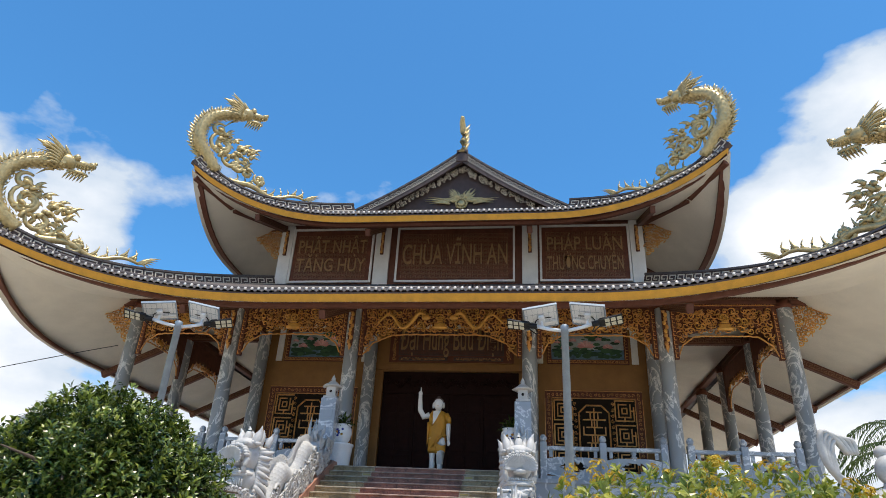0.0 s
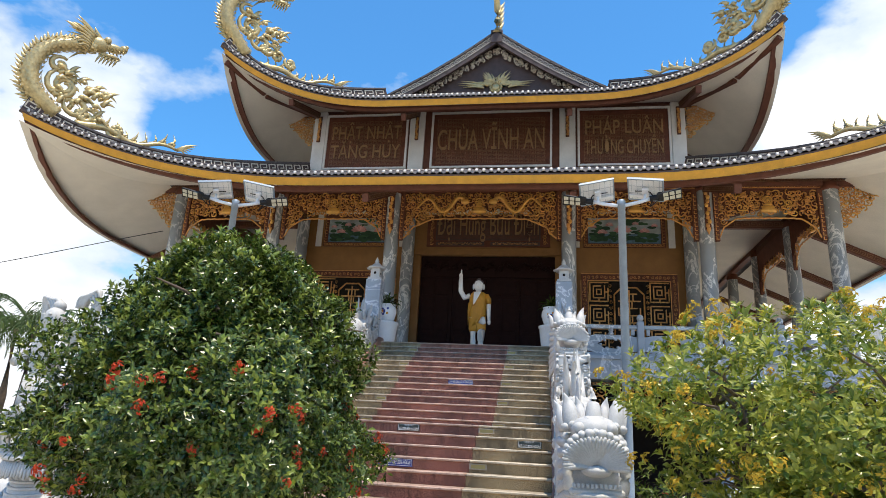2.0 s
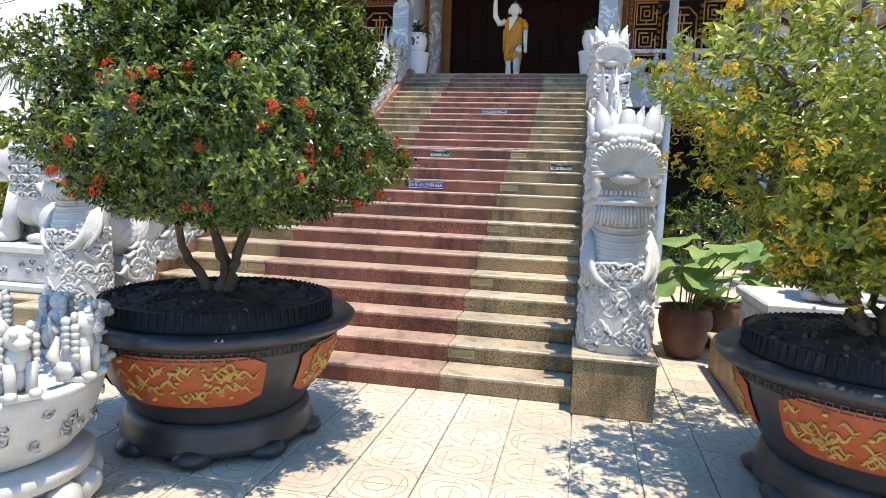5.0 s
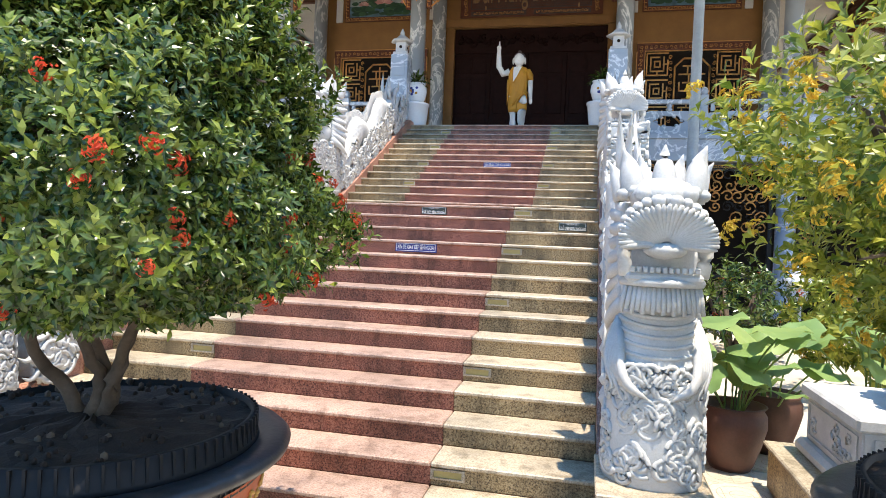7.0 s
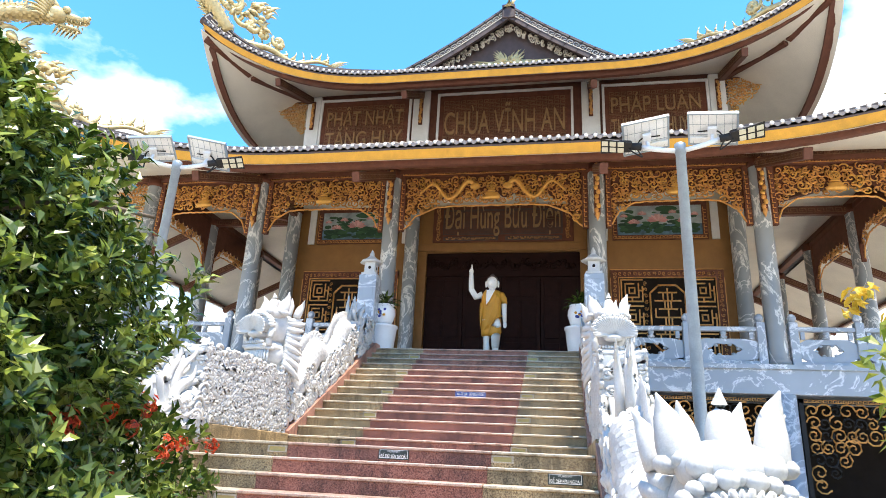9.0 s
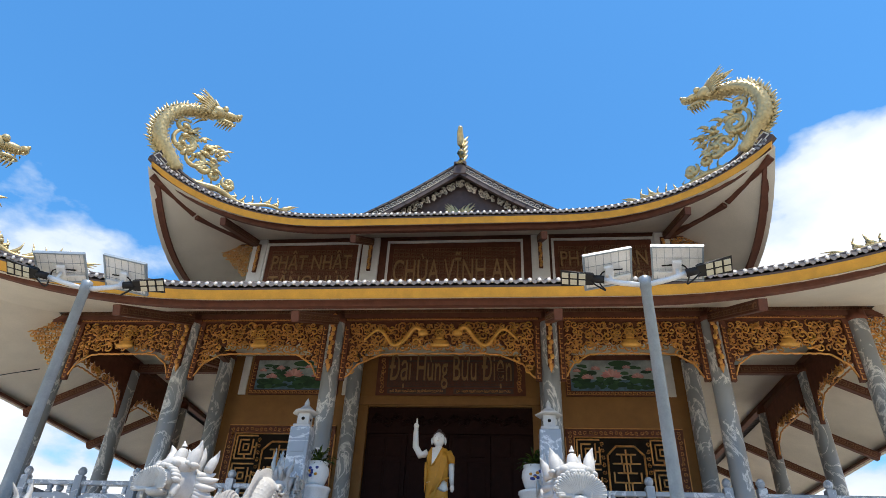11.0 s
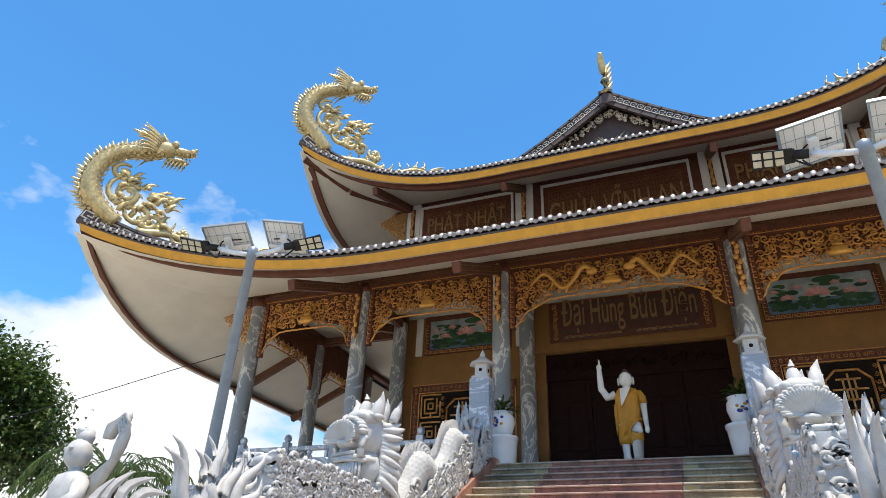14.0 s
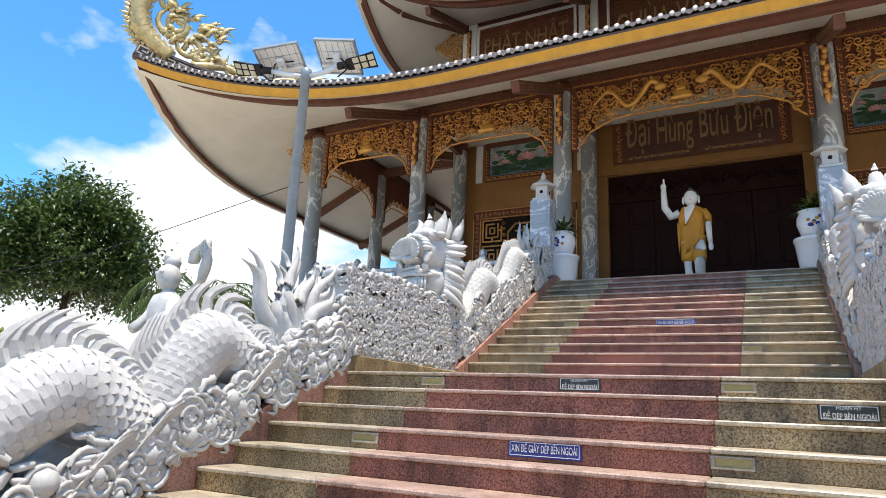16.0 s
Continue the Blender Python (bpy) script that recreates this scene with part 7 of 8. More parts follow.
def potted_tree(label, base, crown_r, z0, z1, leafmat, flowermat, sprigs, flowers, ln, w, seed, stems, lump=0.14, low_bias=1.0, shell=0.6, cx=0.0, cy=0.0, bloom=0.044, vase=False):
    rnd = random.Random(seed)
    ob = thing("potted_tree", None, label, "tree", at=Matrix.Translation(base))
    tk = Build()
    zc = z0 + (z1 - z0) * 0.3
    for i in range(stems):
        a = 2 * math.pi * i / stems + rnd.uniform(-.4, .4)
        r0 = 0.03 + 0.03 * rnd.random()
        p0 = Vector((r0 * math.cos(a), r0 * math.sin(a), -0.07))
        p1 = Vector((cx * 0.3 + 0.13 * math.cos(a + 0.4), cy * 0.3 + 0.13 * math.sin(a + 0.4), (z0 * 0.75)))
        p2 = Vector((cx + crown_r * 0.4 * math.cos(a), cy + crown_r * 0.4 * math.sin(a), zc))
        p3 = Vector((cx + crown_r * 0.55 * math.cos(a + .2), cy + crown_r * 0.55 * math.sin(a + .2), zc + (z1 - zc) * 0.5))
        p1 = p1 + Vector((rnd.uniform(-.09, .09), rnd.uniform(-.09, .09), 0))
        path = [q + Vector((rnd.uniform(-.014, .014), rnd.uniform(-.014, .014), 0)) * (i > 0) for i, q in enumerate(smooth_path([p0, p0.lerp(p1, 0.5) + Vector((rnd.uniform(-.05, .05), rnd.uniform(-.05, .05), 0)), p1, p2, p3], 16))]
        tk.tube(path, [0.036 - 0.0018 * k for k in range(16)], M_BARK, 8)
        for k in range(9, 16, 1):
            for _ in range(3):
                e = path[k] + Vector((rnd.uniform(-1, 1), rnd.uniform(-1, 1), rnd.uniform(-0.1, 0.8))) * crown_r * 0.3
                tk.tube([path[k], (path[k] + e) / 2 + Vector((0, 0, 0.04)), e], [0.014, 0.009, 0.004], M_BARK, 4)
    part("trunk", tk, ob, "grey-brown forked trunk")
    lv, fl = Build(), Build()

    def surface(a, e):
        """A lumpy crown: domed and widest low down, or spreading upwards like a vase."""
        h = (z1 - z0)
        k = (math.sin(e) + 1) / 2
        prof = math.sqrt(max(0.0, 1 - max(0.0, (k - 0.28) / 0.72) ** 1.3)) if k > 0.28 else math.sqrt(max(0.0, 1 - ((0.28 - k) / 0.28) ** 2.4))
        if vase:
            prof = (0.28 + 0.72 * min(1.0, k / 0.62)) * math.sqrt(max(0.0, 1 - max(0.0, (k - 0.62) / 0.38) ** 2))
        n = noise.noise(Vector((math.cos(a) * 2.2, math.sin(a) * 2.2, k * 4 + seed)))
        n2 = noise.noise(Vector((math.cos(a) * 5, math.sin(a) * 5, k * 9 + seed)))
        r = crown_r * prof * (1 + lump * n + lump * 0.6 * n2)
        return Vector((cx + r * math.cos(a), cy + r * math.sin(a), z0 + h * k * (1 + 0.05 * n2)))
    ctr = Vector((cx, cy, z0 + (z1 - z0) * 0.42))
    for i in range(sprigs):
        a, e = rnd.uniform(0, 6.283), math.asin(rnd.uniform(-1, 1))
        p = surface(a, e)
        k = 1 - (1 - shell) * rnd.random() ** 2.2
        q = ctr + (p - ctr) * k
        d = (p - ctr).normalized() + Vector((rnd.uniform(-.4, .4), rnd.uniform(-.4, .4), rnd.uniform(-.1, .7)))
        sprig(lv, q, d + Vector((0, 0, 0.35)), rnd, leafmat, rnd.randint(7, 10), ln, w, M_LEAFN if leafmat is M_LEAF and rnd.random() < 0.6 else None)
    tagged(part("crown", lv, ob, "dense small leaves"), kind="stuff")
    for i in range(flowers):
        a = rnd.uniform(0, 6.283)
        e = math.asin(max(-1, min(1, rnd.uniform(-1, 1) * low_bias - (1 - low_bias) * 0.75)))
        p = surface(a, e)
        d = (p - ctr).normalized()
        flower_head(fl, p + d * 0.02, (d + Vector((0, 0, 0.3))).normalized(), rnd, flowermat, rnd.uniform(0.65, 1.0) * bloom)
    tagged(part("flower", fl, ob, "clustered flower heads"), kind="stuff")
    return ob


potted_tree("dense round green tree with red flower clusters in a pot", (-0.07, -1.20, 0.93), 0.93, 0.40, 2.03, M_LEAF, M_RED, 9800, 85, 0.050, 0.019, 3, 5, 0.30, 0.4, cx=0.19, cy=-0.22)
potted_tree("loose green shrub with yellow flower clusters in a pot", (3.68, -1.03, 0.93), 1.14, 0.20, 1.74, M_LEAFY, M_YFLOWER, 3000, 240, 0.068, 0.026, 8, 9, 0.45, 1.0, 0.2, cx=-0.05, cy=-0.05, bloom=0.062, vase=True)

# ---- carved basin with small lions ----
bs = thing("stone_basin", None, "white marble basin on a lotus foot, small lions on its rim", "basin", at=pose(-0.60, -2.34, 0))
part("bowl", Build().lathe([(0.28, 0.26), (0.36, 0.30), (0.44, 0.40), (0.485, 0.54), (0.50, 0.60), (0.515, 0.63), (0.50, 0.645), (0.45, 0.64), (0.42, 0.60), (0.0, 0.59)], M_WMARB, seg=40), bs)
part("plate", Build().lathe([(0.40, 0.17), (0.44, 0.18), (0.45, 0.24), (0.43, 0.26), (0.0, 0.262)], M_WMARB, seg=40), bs, "white marble plate with a band")
ft = Build().lathe([(0.44, 0.0), (0.45, 0.03), (0.36, 0.1), (0.38, 0.17), (0.0, 0.171)], M_WMARB, seg=32)
lotus_foot = part("lotus_foot", ft, bs, "white marble lotus foot")
me_petal = Build().ball((0, 0, 0), (0.07, 0.105, 0.085), M_WMARB, 10, 7).ball((0.035, 0, 0.01), (0.05, 0.075, 0.062), M_WMARB, 8, 6).mesh("petal")
for i in range(14):
    a = 2 * math.pi * i / 14
    part("petal", me_petal, lotus_foot, at=pose(0.41 * math.cos(a), 0.41 * math.sin(a), 0.085, 0, 0, math.degrees(a)))
cv = Build()
rnd = random.Random(2)
for i in range(60):
    a, z = rnd.uniform(0, 6.28), rnd.uniform(0.4, 0.56)
    r = 0.45 + 0.28 * (z - 0.4)
    d, e = Vector((math.cos(a), math.sin(a), 0)), Vector((-math.sin(a), math.cos(a), 0))
    cv.tube(scroll3(d * r + Vector((0, 0, z)), e, EZ, 0.035, 1.3, rnd.uniform(0, 6), rnd.choice((-1, 1)), 9), 0.006, M_WMARB, 4)
tagged(part("carving", cv, bs, "shallow carved scrolls"), kind="stuff")
part("island", Build().lathe([(0.16, 0.59), (0.17, 0.62), (0.15, 0.66), (0.0, 0.67)], M_WMARB, seg=18), bs, "low round island")


def small_lion(b, k=1.0):
    m = M_WMARB
    b.box((-0.05 * k, -0.055 * k, 0), (0.05 * k, 0.06 * k, 0.02 * k), m, 0.005)
    b.ball((0, 0.02 * k, 0.07 * k), (0.045 * k, 0.055 * k, 0.06 * k), m, 8, 6)
    b.ball((0, -0.005 * k, 0.13 * k), (0.042 * k, 0.042 * k, 0.05 * k), m, 8, 6)
    b.ball((0, -0.02 * k, 0.195 * k), (0.042 * k, 0.045 * k, 0.042 * k), m, 8, 6)
    b.ball((0, -0.055 * k, 0.185 * k), (0.028 * k, 0.025 * k, 0.022 * k), m, 6, 5)
    for s in (-1, 1):
        b.tube([(s * 0.028 * k, -0.035 * k, 0.015), (s * 0.03 * k, -0.03 * k, 0.12 * k)], [0.017 * k, 0.019 * k], m, 6)
        b.ball((s * 0.045 * k, 0.03 * k, 0.04 * k), (0.022 * k, 0.04 * k, 0.035 * k), m, 6, 5)
        b.ball((s * 0.04 * k, -0.005 * k, 0.225 * k), (0.016 * k, 0.012 * k, 0.02 * k), m, 6, 4)
        for i in range(5):
            b.ball((s * 0.046 * k, 0.02 * k, (0.21 - 0.022 * i) * k), 0.018 * k, m, 6, 4)
            b.ball((s * 0.05 * k, -0.012 * k, (0.19 - 0.024 * i) * k), 0.016 * k, m, 6, 4)
        b.ball((s * 0.02 * k, -0.05 * k, 0.215 * k), (0.015 * k, 0.014 * k, 0.012 * k), m, 6, 4)
        b.ball((s * 0.035 * k, -0.05 * k, 0.022 * k), (0.022 * k, 0.028 * k, 0.016 * k), m, 6, 4)
        b.tube([(s * 0.03 * k, 0.055 * k, 0.03 * k), (s * 0.045 * k, 0.07 * k, 0.09 * k), (s * 0.02 * k, 0.065 * k, 0.15 * k)], [0.02 * k, 0.022 * k, 0.008 * k], m, 6)
    return b


me = small_lion(Build(), 1.35).mesh("rim_lion")
for i in range(9):
    a = 2 * math.pi * (i + 0.3) / 9
    part("rim_lion", me, bs, "small seated marble lion", pose(0.45 * math.cos(a), 0.45 * math.sin(a), 0.642, 0, 0, math.degrees(a) + 90))

# ---- guardian lions on their pedestals ----


def lion(b):
    """A seated guardian lion that looks along -y, about 1.1 m high."""
    m = M_WMARB
    b.ball((0, 0.25, 0.36), (0.24, 0.42, 0.27), m, 16, 10)
    b.ball((0, -0.10, 0.48), (0.24, 0.26, 0.32), m, 16, 10)
    b.ball((0, -0.24, 0.84), (0.20, 0.22, 0.20), m, 14, 10)
    b.ball((0, -0.42, 0.80), (0.13, 0.12, 0.09), m, 12, 8)
    b.ball((0, -0.40, 0.68), (0.12, 0.11, 0.05), m, 10, 6)
    b.ball((0, -0.50, 0.85), (0.06, 0.05, 0.04), m, 8, 5)
    b.ball((0, 0.62, 0.36), (0.08, 0.12, 0.26), m, 10, 8)
    for s in (-1, 1):
        b.tube([(s * 0.15, -0.26, 0.04), (s * 0.16, -0.25, 0.3), (s * 0.15, -0.16, 0.52)], [0.085, 0.08, 0.11], m, 10)
        b.ball((s * 0.15, -0.32, 0.05), (0.10, 0.13, 0.06), m, 10, 6)
        b.ball((s * 0.24, 0.36, 0.24), (0.12, 0.24, 0.22), m, 12, 8)
        b.ball((s * 0.25, 0.16, 0.06), (0.10, 0.17, 0.06), m, 10, 6)
        b.ball((s * 0.09, -0.41, 0.93), (0.06, 0.06, 0.05), m, 8, 6)
        b.ball((s * 0.20, -0.18, 0.98), (0.05, 0.04, 0.08), m, 8, 6)
        for i in range(5):
            b.ball((s * 0.14, -0.35 + 0.0 * i, 0.02), 0.03, m, 5, 4)
        for i in range(6):
            for j in range(3):
                c = Vector((s * (0.19 + 0.02 * (j % 2)), -0.16 + 0.11 * j, 0.98 - 0.095 * i))
                b.ball(c, (0.05, 0.065, 0.055), m, 7, 5)
                b.tube(scroll3(c + Vector((s * 0.045, 0, 0)), EY, EZ, 0.05, 1.3, i + j, 1, 9), 0.012, m, 4)
        for i in range(7):
            a = 0.2 + i * 0.16
            b.cone((s * 0.2, 0.1 + 0.06 * i, 0.62 - 0.02 * i), (s * 0.26, 0.22 + 0.07 * i, 0.48 - 0.03 * i), 0.045, m, 5)
    for i in range(7):
        b.ball((0, -0.05 + 0.09 * i, 0.95 - 0.09 * i), (0.09, 0.07, 0.06), m, 8, 5)
    b.ball((0.0, -0.38, 0.14), (0.13, 0.13, 0.13), m, 10, 8)
    return b


ln_me = lion(Build()).mesh("guardian_lion")
for s in (-1, 1):
    x, y = (4.16, 0.80) if s > 0 else (-3.62, 1.15)
    wx, wy = 0.85, 0.62
    thing("plinth", Build().box((x - wx, y - wy, 0), (x + wx, y + wy, 0.30), M_YGRAN, 0.012).box((x - wx - 0.03, y - wy - 0.03, 0.30), (x + wx + 0.03, y + wy + 0.03, 0.335), M_TREAD, 0.01), "speckled granite plinth under a guardian lion", "plinth", "lion plinths")
    pd = thing("lion_pedestal", None, "white marble pedestal with carved side panels", "pedestal", "lion pedestals", at=pose(x, y, 0.335, 0, 0, 90))
    part("base_moulding", Build().box((-0.5, -0.72, 0), (0.5, 0.72, 0.10), M_WMARB, 0.03), pd)
    part("cap_moulding", Build().box((-0.48, -0.70, 0.40), (0.48, 0.70, 0.48), M_WMARB, 0.015), pd)
    part("block", Build().box((-0.45, -0.66, 0.10), (0.45, 0.66, 0.40), M_WMARB, 0.01), pd)
    rnd = random.Random(6)
    q = Build()
    for face in range(4):
        m = pose(0, 0, 0.25, 0, 0, 90 * face)
        half, off = (0.40, -0.665) if face % 2 == 0 else (0.60, -0.455)
        for a, b_ in (((-half, 0.10), (half, 0.115)), ((-half, -0.115), (half, -0.10)), ((-half, -0.1), (-half + 0.015, 0.1)), ((half - 0.015, -0.1), (half, 0.1))):
            q.box((a[0], off - 0.006, a[1]), (b_[0], off, b_[1]), M_WMARB, m=m)
        for i in range(int(half * 26)):
            c = Vector((rnd.uniform(-half + .06, half - .06), off, rnd.uniform(-.07, .07)))
            q.tube([m @ p for p in scroll3(c, Vector((1, 0, 0)), EZ, rnd.uniform(.03, .05), 1.3, rnd.uniform(0, 6), rnd.choice((-1, 1)), 9)], 0.009, M_WMARB, 4)
    part("carving", q, pd, "carved scroll panels")
    ob = new("guardian_lion", ln_me)
    ob.matrix_basis = pose(x, y, 0.815, 0, 0, -30 if s > 0 else -82)
    tagged(ob, "white marble guardian lion seated on a carved pedestal", "lion statue", "guardian lions")

# ---- guardian figures beyond the stair, plain shapes ----
gf = Build()
gf.box((-0.5, -0.5, 0), (0.5, 0.5, 0.5), M_WMARB, 0.03).box((-0.42, -0.42, 0.5), (0.42, 0.42, 1.3), M_WMARB, 0.03).box((-0.5, -0.5, 1.3), (0.5, 0.5, 1.45), M_WMARB, 0.02)
gf.lathe([(0.38, 1.45), (0.40, 1.7), (0.34, 2.1), (0.30, 2.5), (0.36, 2.85), (0.38, 3.15), (0.30, 3.32), (0.13, 3.4), (0.12, 3.46)], M_WMARB, seg=20, squash=0.75)
gf.ball((0, -0.03, 3.66), (0.2, 0.21, 0.24), M_WMARB, 14, 10)
gf.ball((0, 0.02, 3.93), (0.13, 0.13, 0.12), M_WMARB)
for s in (-1, 1):
    gf.tube([(s * 0.34, 0, 3.2), (s * 0.58, -0.1, 2.95), (s * 0.48, -0.36, 2.75)], [0.13, 0.12, 0.09], M_WMARB, 10)
    for k in range(4):
        gf.tube(smooth_path([(s * 0.25, 0.18, 3.0 + 0.1 * k), (s * (0.7 + 0.05 * k), 0.25, 3.5 + 0.05 * k), (s * (0.75 + 0.06 * k), 0.22, 4.05 + 0.05 * k), (s * (0.4 + 0.1 * k), 0.2, 4.12), (s * (0.35 + 0.05 * k), 0.2, 3.9)], 18), 0.045, M_WMARB, 6, 1.6)
    gf.ball((s * 0.10, -0.2, 3.72), (0.05, 0.04, 0.035), M_WMARB, 8, 5)
for i in range(40):
    a = 2 * math.pi * i / 40
    gf.tube([(0.36 * math.cos(a), 0.27 * math.sin(a), 2.5), (0.40 * math.cos(a), 0.30 * math.sin(a), 2.1), (0.43 * math.cos(a + .1), 0.33 * math.sin(a + .1), 1.5)], 0.03, M_WMARB, 5)
me = gf.mesh("guardian_statue")
for s in (-1, 1):
    ob = new("guardian_statue", me)
    ob.matrix_basis = pose(s * 8.8, 7.6, 0, 0, 0, s * 20) @ Matrix.Scale(1.1, 4)
    tagged(ob, "white stone guardian statue with flying ribbons on a plinth", "statue", "guardian statues")

# ---- lotus pots and planting beside the stair ----


def lotus_pot(x, y, seed, k=1.0):
    rnd = random.Random(seed)
    ob = thing("lotus_pot", None, "brown clay pot of broad lotus leaves", "plant pot", "lotus pots", at=pose(x, y, 0))
    part("pot", Build().lathe([(0.15, 0), (0.17, 0.04), (0.22, 0.2), (0.255, 0.34), (0.25, 0.43), (0.225, 0.47), (0.25, 0.50), (0.225, 0.50), (0.2, 0.44), (0.0, 0.44)], plain_clay, seg=24), ob)
    lv = Build()
    for i in range(11):
        a, r, h = rnd.uniform(0, 6.28), rnd.uniform(0.08, 0.5) * k, rnd.uniform(0.6, 1.15) * k
        c = Vector((r * math.cos(a), r * math.sin(a), h))
        lv.tube(smooth_path([(0.06 * math.cos(a), 0.06 * math.sin(a), 0.4), (c.x * 0.5, c.y * 0.5, h * 0.75), c], 8), 0.008, M_LOTUS, 5)
        R = rnd.uniform(0.12, 0.23) * k
        t = Euler((rnd.uniform(-.6, .6), rnd.uniform(-.6, .6), 0)).to_matrix()
        n = 14
        v = [c] + [c + t @ Vector((R * 0.55 * math.cos(2 * math.pi * j / n), R * 0.55 * math.sin(2 * math.pi * j / n), 0.035 * k)) for j in range(n)] + [c + t @ Vector((R * math.cos(2 * math.pi * j / n) * (1 + .06 * math.sin(3 * j)), R * math.sin(2 * math.pi * j / n) * (1 + .06 * math.sin(3 * j)), 0.02 * k + 0.03 * math.sin(j * 1.7))) for j in range(n)]
        f = [(0, 1 + j, 1 + (j + 1) % n) for j in range(n)] + [(1 + j, 1 + n + j, 1 + n + (j + 1) % n, 1 + (j + 1) % n) for j in range(n)]
        lv.add(v, f, M_LOTUS, True)
    tagged(part("leaves", lv, ob, "broad round lotus leaves"), kind="stuff")


plain_clay = plain("brown_clay", (0.11, 0.05, 0.035), 0.6, var=0.3)
lotus_pot(3.14, 1.80, 4)
lotus_pot(3.55, 2.35, 5, 0.9)
lotus_pot(4.35, 2.4, 15, 1.0)


def bush(label, base, r, h, leafmat, flowermat, sprigs, flowers, ln, w, seed):
    rnd = random.Random(seed)
    ob = thing("bush", None, label, "bush", at=Matrix.Translation(base))
    tk = Build()
    for i in range(7):
        a = rnd.uniform(0, 6.28)
        tk.tube([(0, 0, 0), (0.3 * r * math.cos(a), 0.3 * r * math.sin(a), h * 0.4), (0.5 * r * math.cos(a), 0.5 * r * math.sin(a), h * 0.75)], [0.05, 0.035, 0.012], M_BARK, 6)
    part("stems", tk, ob, "woody stems")
    lv, fl = Build(), Build()
    for i in range(sprigs):
        a, e = rnd.uniform(0, 6.283), math.asin(rnd.uniform(-0.7, 1))
        n = 1 + 0.3 * noise.noise(Vector((math.cos(a) * 2 + seed, math.sin(a) * 2, e * 2)))
        d = Vector((math.cos(a) * math.cos(e), math.sin(a) * math.cos(e), math.sin(e)))
        p = Vector((d.x * r * n, d.y * r * n, h * 0.58 + d.z * h * 0.42 * n)) * (1 - 0.35 * rnd.random() ** 2)
        sprig(lv, p, d + Vector((0, 0, 0.3)), rnd, leafmat, 8, ln, w)
        if i < flowers:
            flower_head(fl, p * 1.04, d, rnd, flowermat, 0.07)
    tagged(part("crown", lv, ob, "leafy crown"), kind="stuff")
    if flowers:
        tagged(part("flower", fl, ob, "flower clusters"), kind="stuff")


bush("green bush with orange flowers beside the west lion", (-6.5, 2.6, 0), 0.9, 1.9, M_LEAFY, M_RED, 420, 60, 0.14, 0.05, 41)
bush("yellow-green bush beyond the stair", (-8.7, 5.0, 0), 1.2, 2.5, M_LEAFY, M_YFLOWER, 620, 20, 0.18, 0.07, 42)
bush("yellow-green bush in the west bed", (-5.2, 4.6, 0), 0.9, 1.9, M_LEAFY, M_YFLOWER, 360, 12, 0.15, 0.06, 43)
bush("green bush in the east bed", (5.4, 4.6, 0), 1.0, 1.7, M_LEAFY, M_YFLOWER, 380, 20, 0.15, 0.06, 44)
bush("dark green bush under the platform", (4.3, 7.5, 0), 0.9, 1.5, M_LEAF, M_RED, 320, 10, 0.14, 0.05, 45)
bush("green bush in the far east bed", (7.6, 8.3, 0), 0.9, 1.6, M_LEAFY, M_RED, 320, 16, 0.14, 0.05, 46)
lan = thing("stone_lantern", None, "small pale stone garden lantern", "lantern", at=pose(5.6, 8.8, 0))
part("shaft", Build().lathe([(0.2, 0), (0.2, 0.1), (0.09, 0.15), (0.08, 0.75), (0.18, 0.82)], M_BMARB, seg=12), lan)
part("lantern_box", Build().box((-0.14, -0.14, 0.82), (0.14, 0.14, 1.1), M_BMARB, 0.02), lan)
part("lantern_roof", Build().lathe([(0.3, 1.1), (0.32, 1.14), (0.14, 1.26), (0.06, 1.3), (0.07, 1.36), (0.0, 1.44)], M_BMARB, seg=6), lan)


def big_tree(label, base, height, r, seed, clumps):
    rnd = random.Random(seed)
    ob = thing("tree", None, label, "tree", at=Matrix.Translation(base))
    tk = Build()
    top = height - r
    tk.tube([(0, 0, 0), (0.1, 0.05, top * 0.5), (0, 0, top)], [0.32, 0.26, 0.2], M_BARK, 10)
    for i in range(11):
        a, e = rnd.uniform(0, 6.28), rnd.uniform(0.1, 1.3)
        d = Vector((math.cos(a) * math.cos(e), math.sin(a) * math.cos(e), math.sin(e)))
        p = Vector((0, 0, top * rnd.uniform(0.7, 1.0)))
        q = p + d * r * 0.8
        tk.tube([p, (p + q) / 2 + Vector((0, 0, 0.2)), q], [0.12, 0.07, 0.03], M_BARK, 6)
    part("trunk", tk, ob, "grey-brown trunk and limbs")
    lv = Build()
    for i in range(clumps):
        a, e = rnd.uniform(0, 6.28), math.asin(rnd.uniform(-0.6, 1))
        d = Vector((math.cos(a) * math.cos(e), math.sin(a) * math.cos(e), math.sin(e)))
        n = 1 + 0.35 * noise.noise(d * 2.3 + Vector((seed, 0, 0)))
        c = Vector((0, 0, height - r)) + d * r * n * (0.55 + 0.45 * rnd.random() ** 0.5)
        for k in range(26):
            o = Vector((rnd.gauss(0, 1), rnd.gauss(0, 1), rnd.gauss(0, 0.7))) * 0.3
            leaf_blade(lv, c + o, Vector((rnd.uniform(-1, 1), rnd.uniform(-1, 1), rnd.uniform(-.6, .6))), EZ, rnd.uniform(.2, .38), 0.13, M_LEAFT, 0.2)
    tagged(part("crown", lv, ob, "dense dark green crown"), kind="stuff")


big_tree("tall dark green leafy tree beyond the yard", (-23.4, 14.6, 0), 10.1, 3.1, 51, 900)


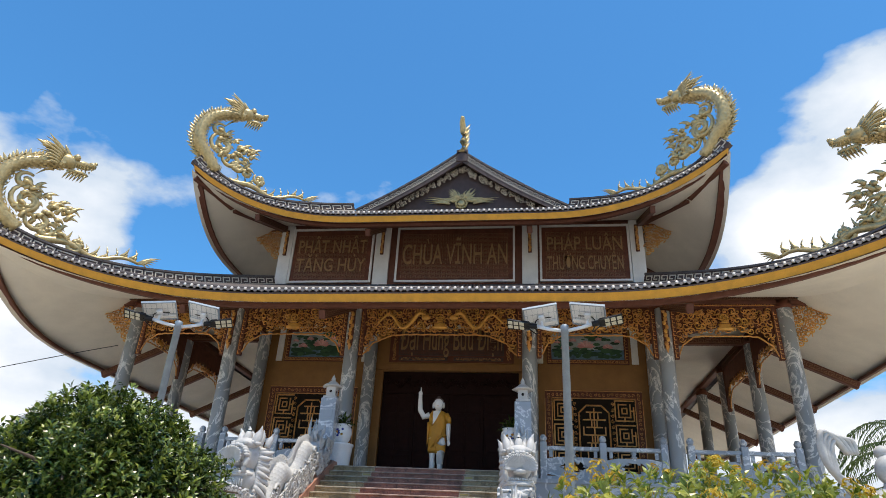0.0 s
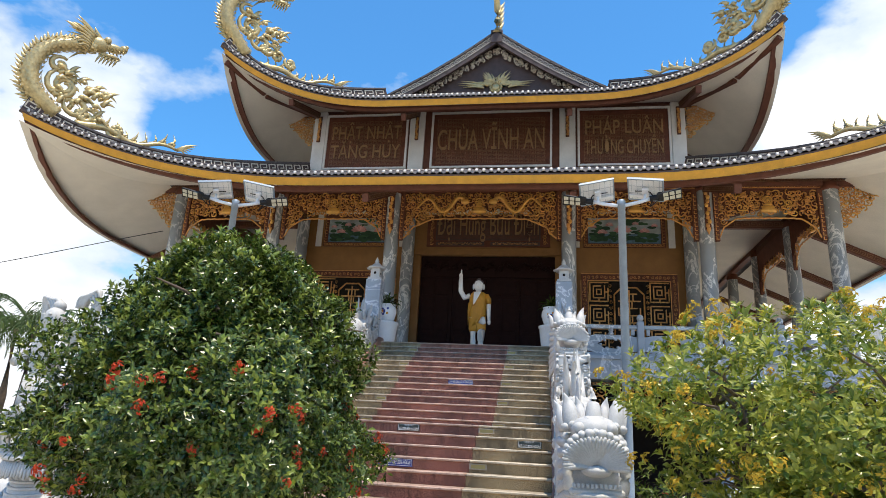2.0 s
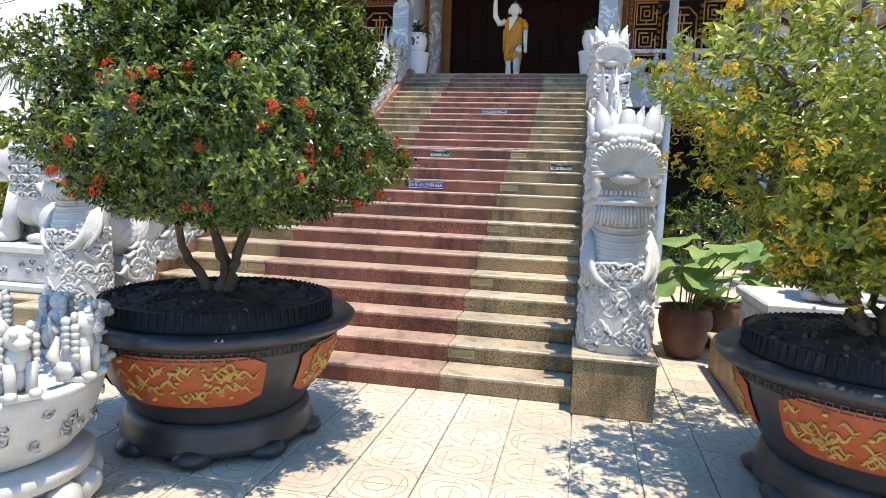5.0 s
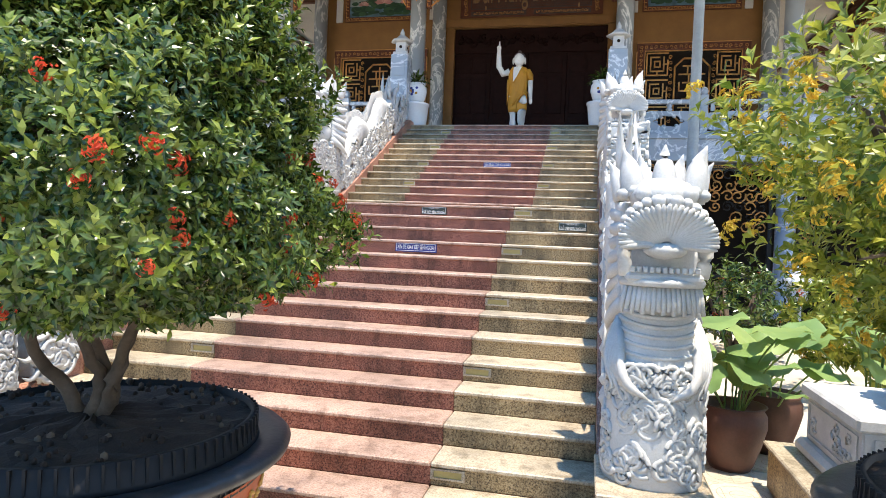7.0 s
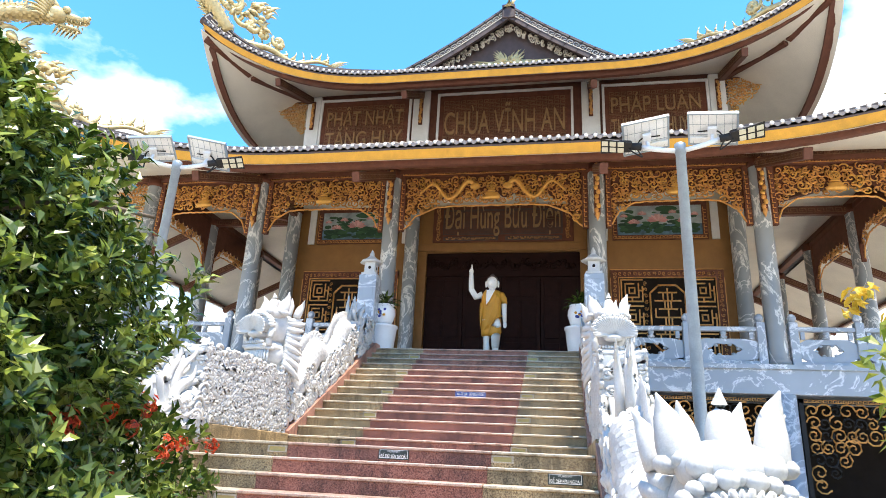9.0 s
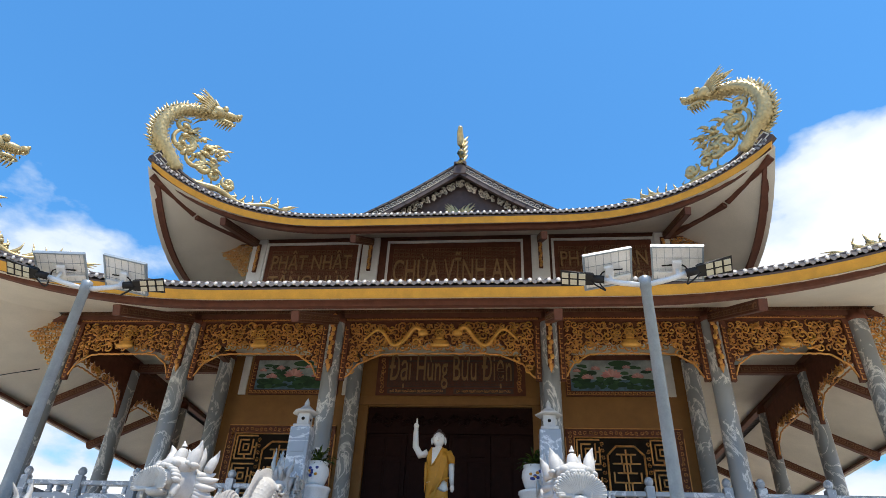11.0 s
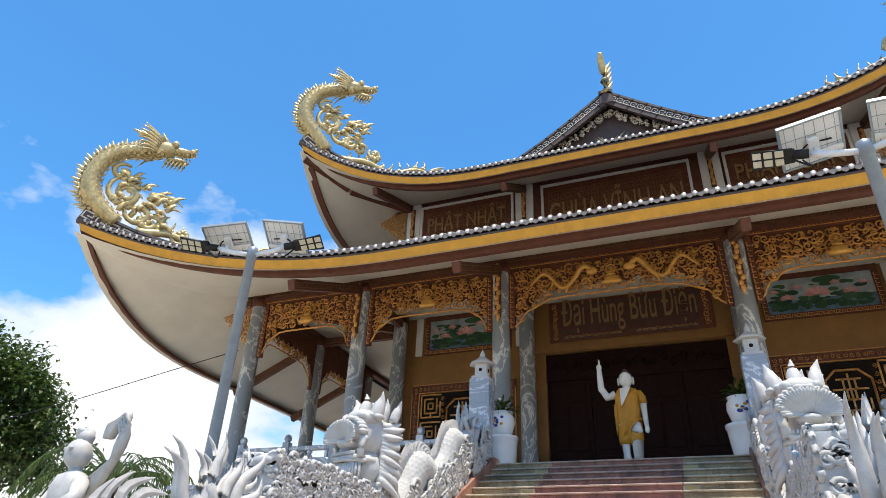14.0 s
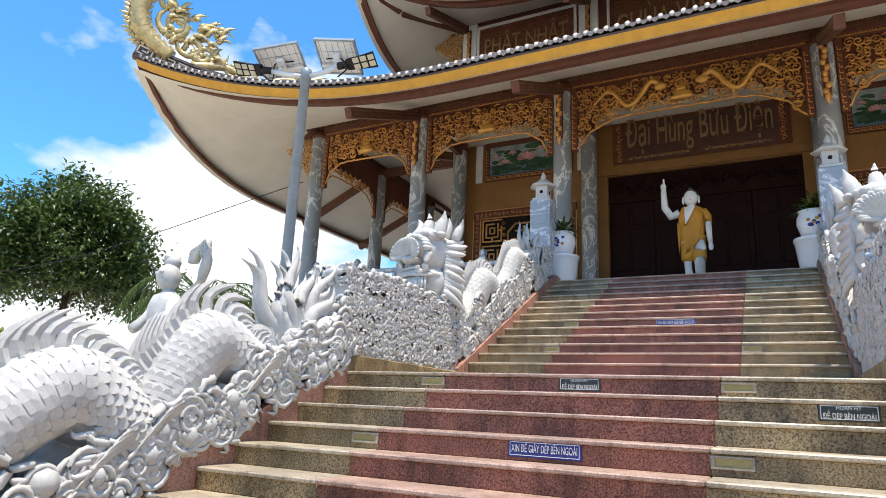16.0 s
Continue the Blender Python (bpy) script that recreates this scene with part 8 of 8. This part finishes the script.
def palm(base, height, seed, n=18, ln=2.6):
    rnd = random.Random(seed)
    ob = thing("palm", None, "tall palm with arching feathered fronds", "palm tree", "palms", at=Matrix.Translation(base))
    part("trunk", Build().tube([(0, 0, 0), (0.15, 0, height * 0.5), (0.05, 0, height)], [0.2, 0.15, 0.13], M_BARK, 10), ob, "ringed grey trunk")
    for i in range(n):
        fr = Build()
        a, e = 2 * math.pi * i / n + rnd.uniform(-.2, .2), rnd.uniform(-0.2, 1.1)
        d = Vector((math.cos(a), math.sin(a), 0))
        pts = smooth_path([Vector((0, 0, height)), Vector((0, 0, height)) + d * ln * 0.4 + Vector((0, 0, math.sin(e) * ln * 0.42)), Vector((0, 0, height)) + d * ln * 0.8 + Vector((0, 0, math.sin(e) * ln * 0.35 - 0.3)), Vector((0, 0, height)) + d * ln + Vector((0, 0, math.sin(e) * ln * 0.2 - 0.9))], 16)
        fr.tube(pts, [0.03 - 0.0015 * k for k in range(16)], M_PALM, 5)
        for k in range(2, 16):
            t = (pts[min(k + 1, 15)] - pts[k - 1]).normalized()
            s = t.cross(EZ).normalized()
            for q in (-1, 1):
                for h in (0, 0.5):
                    p = pts[k] + t * h * 0.15
                    leaf_blade(fr, p, s * q + t * 0.7 + Vector((0, 0, -0.35)), EZ, 0.55 * (1 - 0.5 * abs(k - 8) / 8), 0.045, M_PALM, 0.25)
        part("frond", fr, ob)


palm((-15.6, 14.6, 0), 5.0, 61)
palm((-19.0, 17.5, 0), 5.4, 63)
palm((17.0, 22.0, 0), 7.4, 64)
palm((14.5, 17.0, 0), 5.2, 65)

# ---- yard wall and overhead wire ----
for nm, a, b in (("wall_yard_west", (-26, -30, 0), (-25.7, 60, 2.2)), ("wall_yard_east", (25.7, -30, 0), (26, 60, 2.2)), ("wall_yard_south", (-26, -30.3, 0), (26, -30, 2.2))):
    thing(nm, Build().box(a, b, M_OLIVE), "plain yellow yard wall", "wall", kind="structure")
wr = Build().tube(smooth_path([(-24, 9, 4.9), (-17, 10.5, 5.6), (-9.6, 12.0, 7.6)], 24), 0.012, M_BLACK, 5)
thing("overhead_wire", wr, "thin black overhead wire to the roof", "wire")

# ---- paving: tiles with carved rings, nearest the walk ----
T = 0.4
tile = Build().box((-T / 2 + 0.004, -T / 2 + 0.004, -0.02), (T / 2 - 0.004, T / 2 - 0.004, 0.0), M_PAVE, 0.004)


def groove(b, pts, w=0.006):
    for p, q in zip(pts, pts[1:]):
        p, q = Vector(p), Vector(q)
        s = (q - p).cross(EZ).normalized() * w / 2
        z = Vector((0, 0, 0.0012))
        b.add([p - s + z, q - s + z, q + s + z, p + s + z], [(0, 1, 2, 3)], M_GROOVE)


for r in (0.08, 0.165):
    groove(tile, [(r * math.cos(a), r * math.sin(a), 0) for a in [2 * math.pi * i / 24 for i in range(25)]])
groove(tile, [(-0.165, 0, 0), (0.165, 0, 0)])
for sx in (-1, 1):
    groove(tile, [(sx * 0.12, -0.113, 0), (sx * 0.12, 0.113, 0)])
for sx in (-1, 1):
    for sy in (-1, 1):
        groove(tile, [(sx * (T / 2), sy * (T / 2 - 0.1), 0), (sx * (T / 2 - 0.035), sy * (T / 2 - 0.035), 0), (sx * (T / 2 - 0.1), sy * (T / 2), 0)])
me_tile = tile.mesh("paving_tile")
for i in range(-7, 12):
    for j in range(-9, 7):
        x, y = (i + 0.5) * T + 0.1, (j + 0.5) * T - 0.2
        if (abs(x) < 2.6 and y > 0.2) or (abs(abs(x) - 3.8) < 0.5 and abs(y - 1.05) < 0.7):
            continue
        part("paving_tile", me_tile, ground_ob, at=pose(x, y, 0.0, 0, 0, 90 * ((i + j) % 4)))
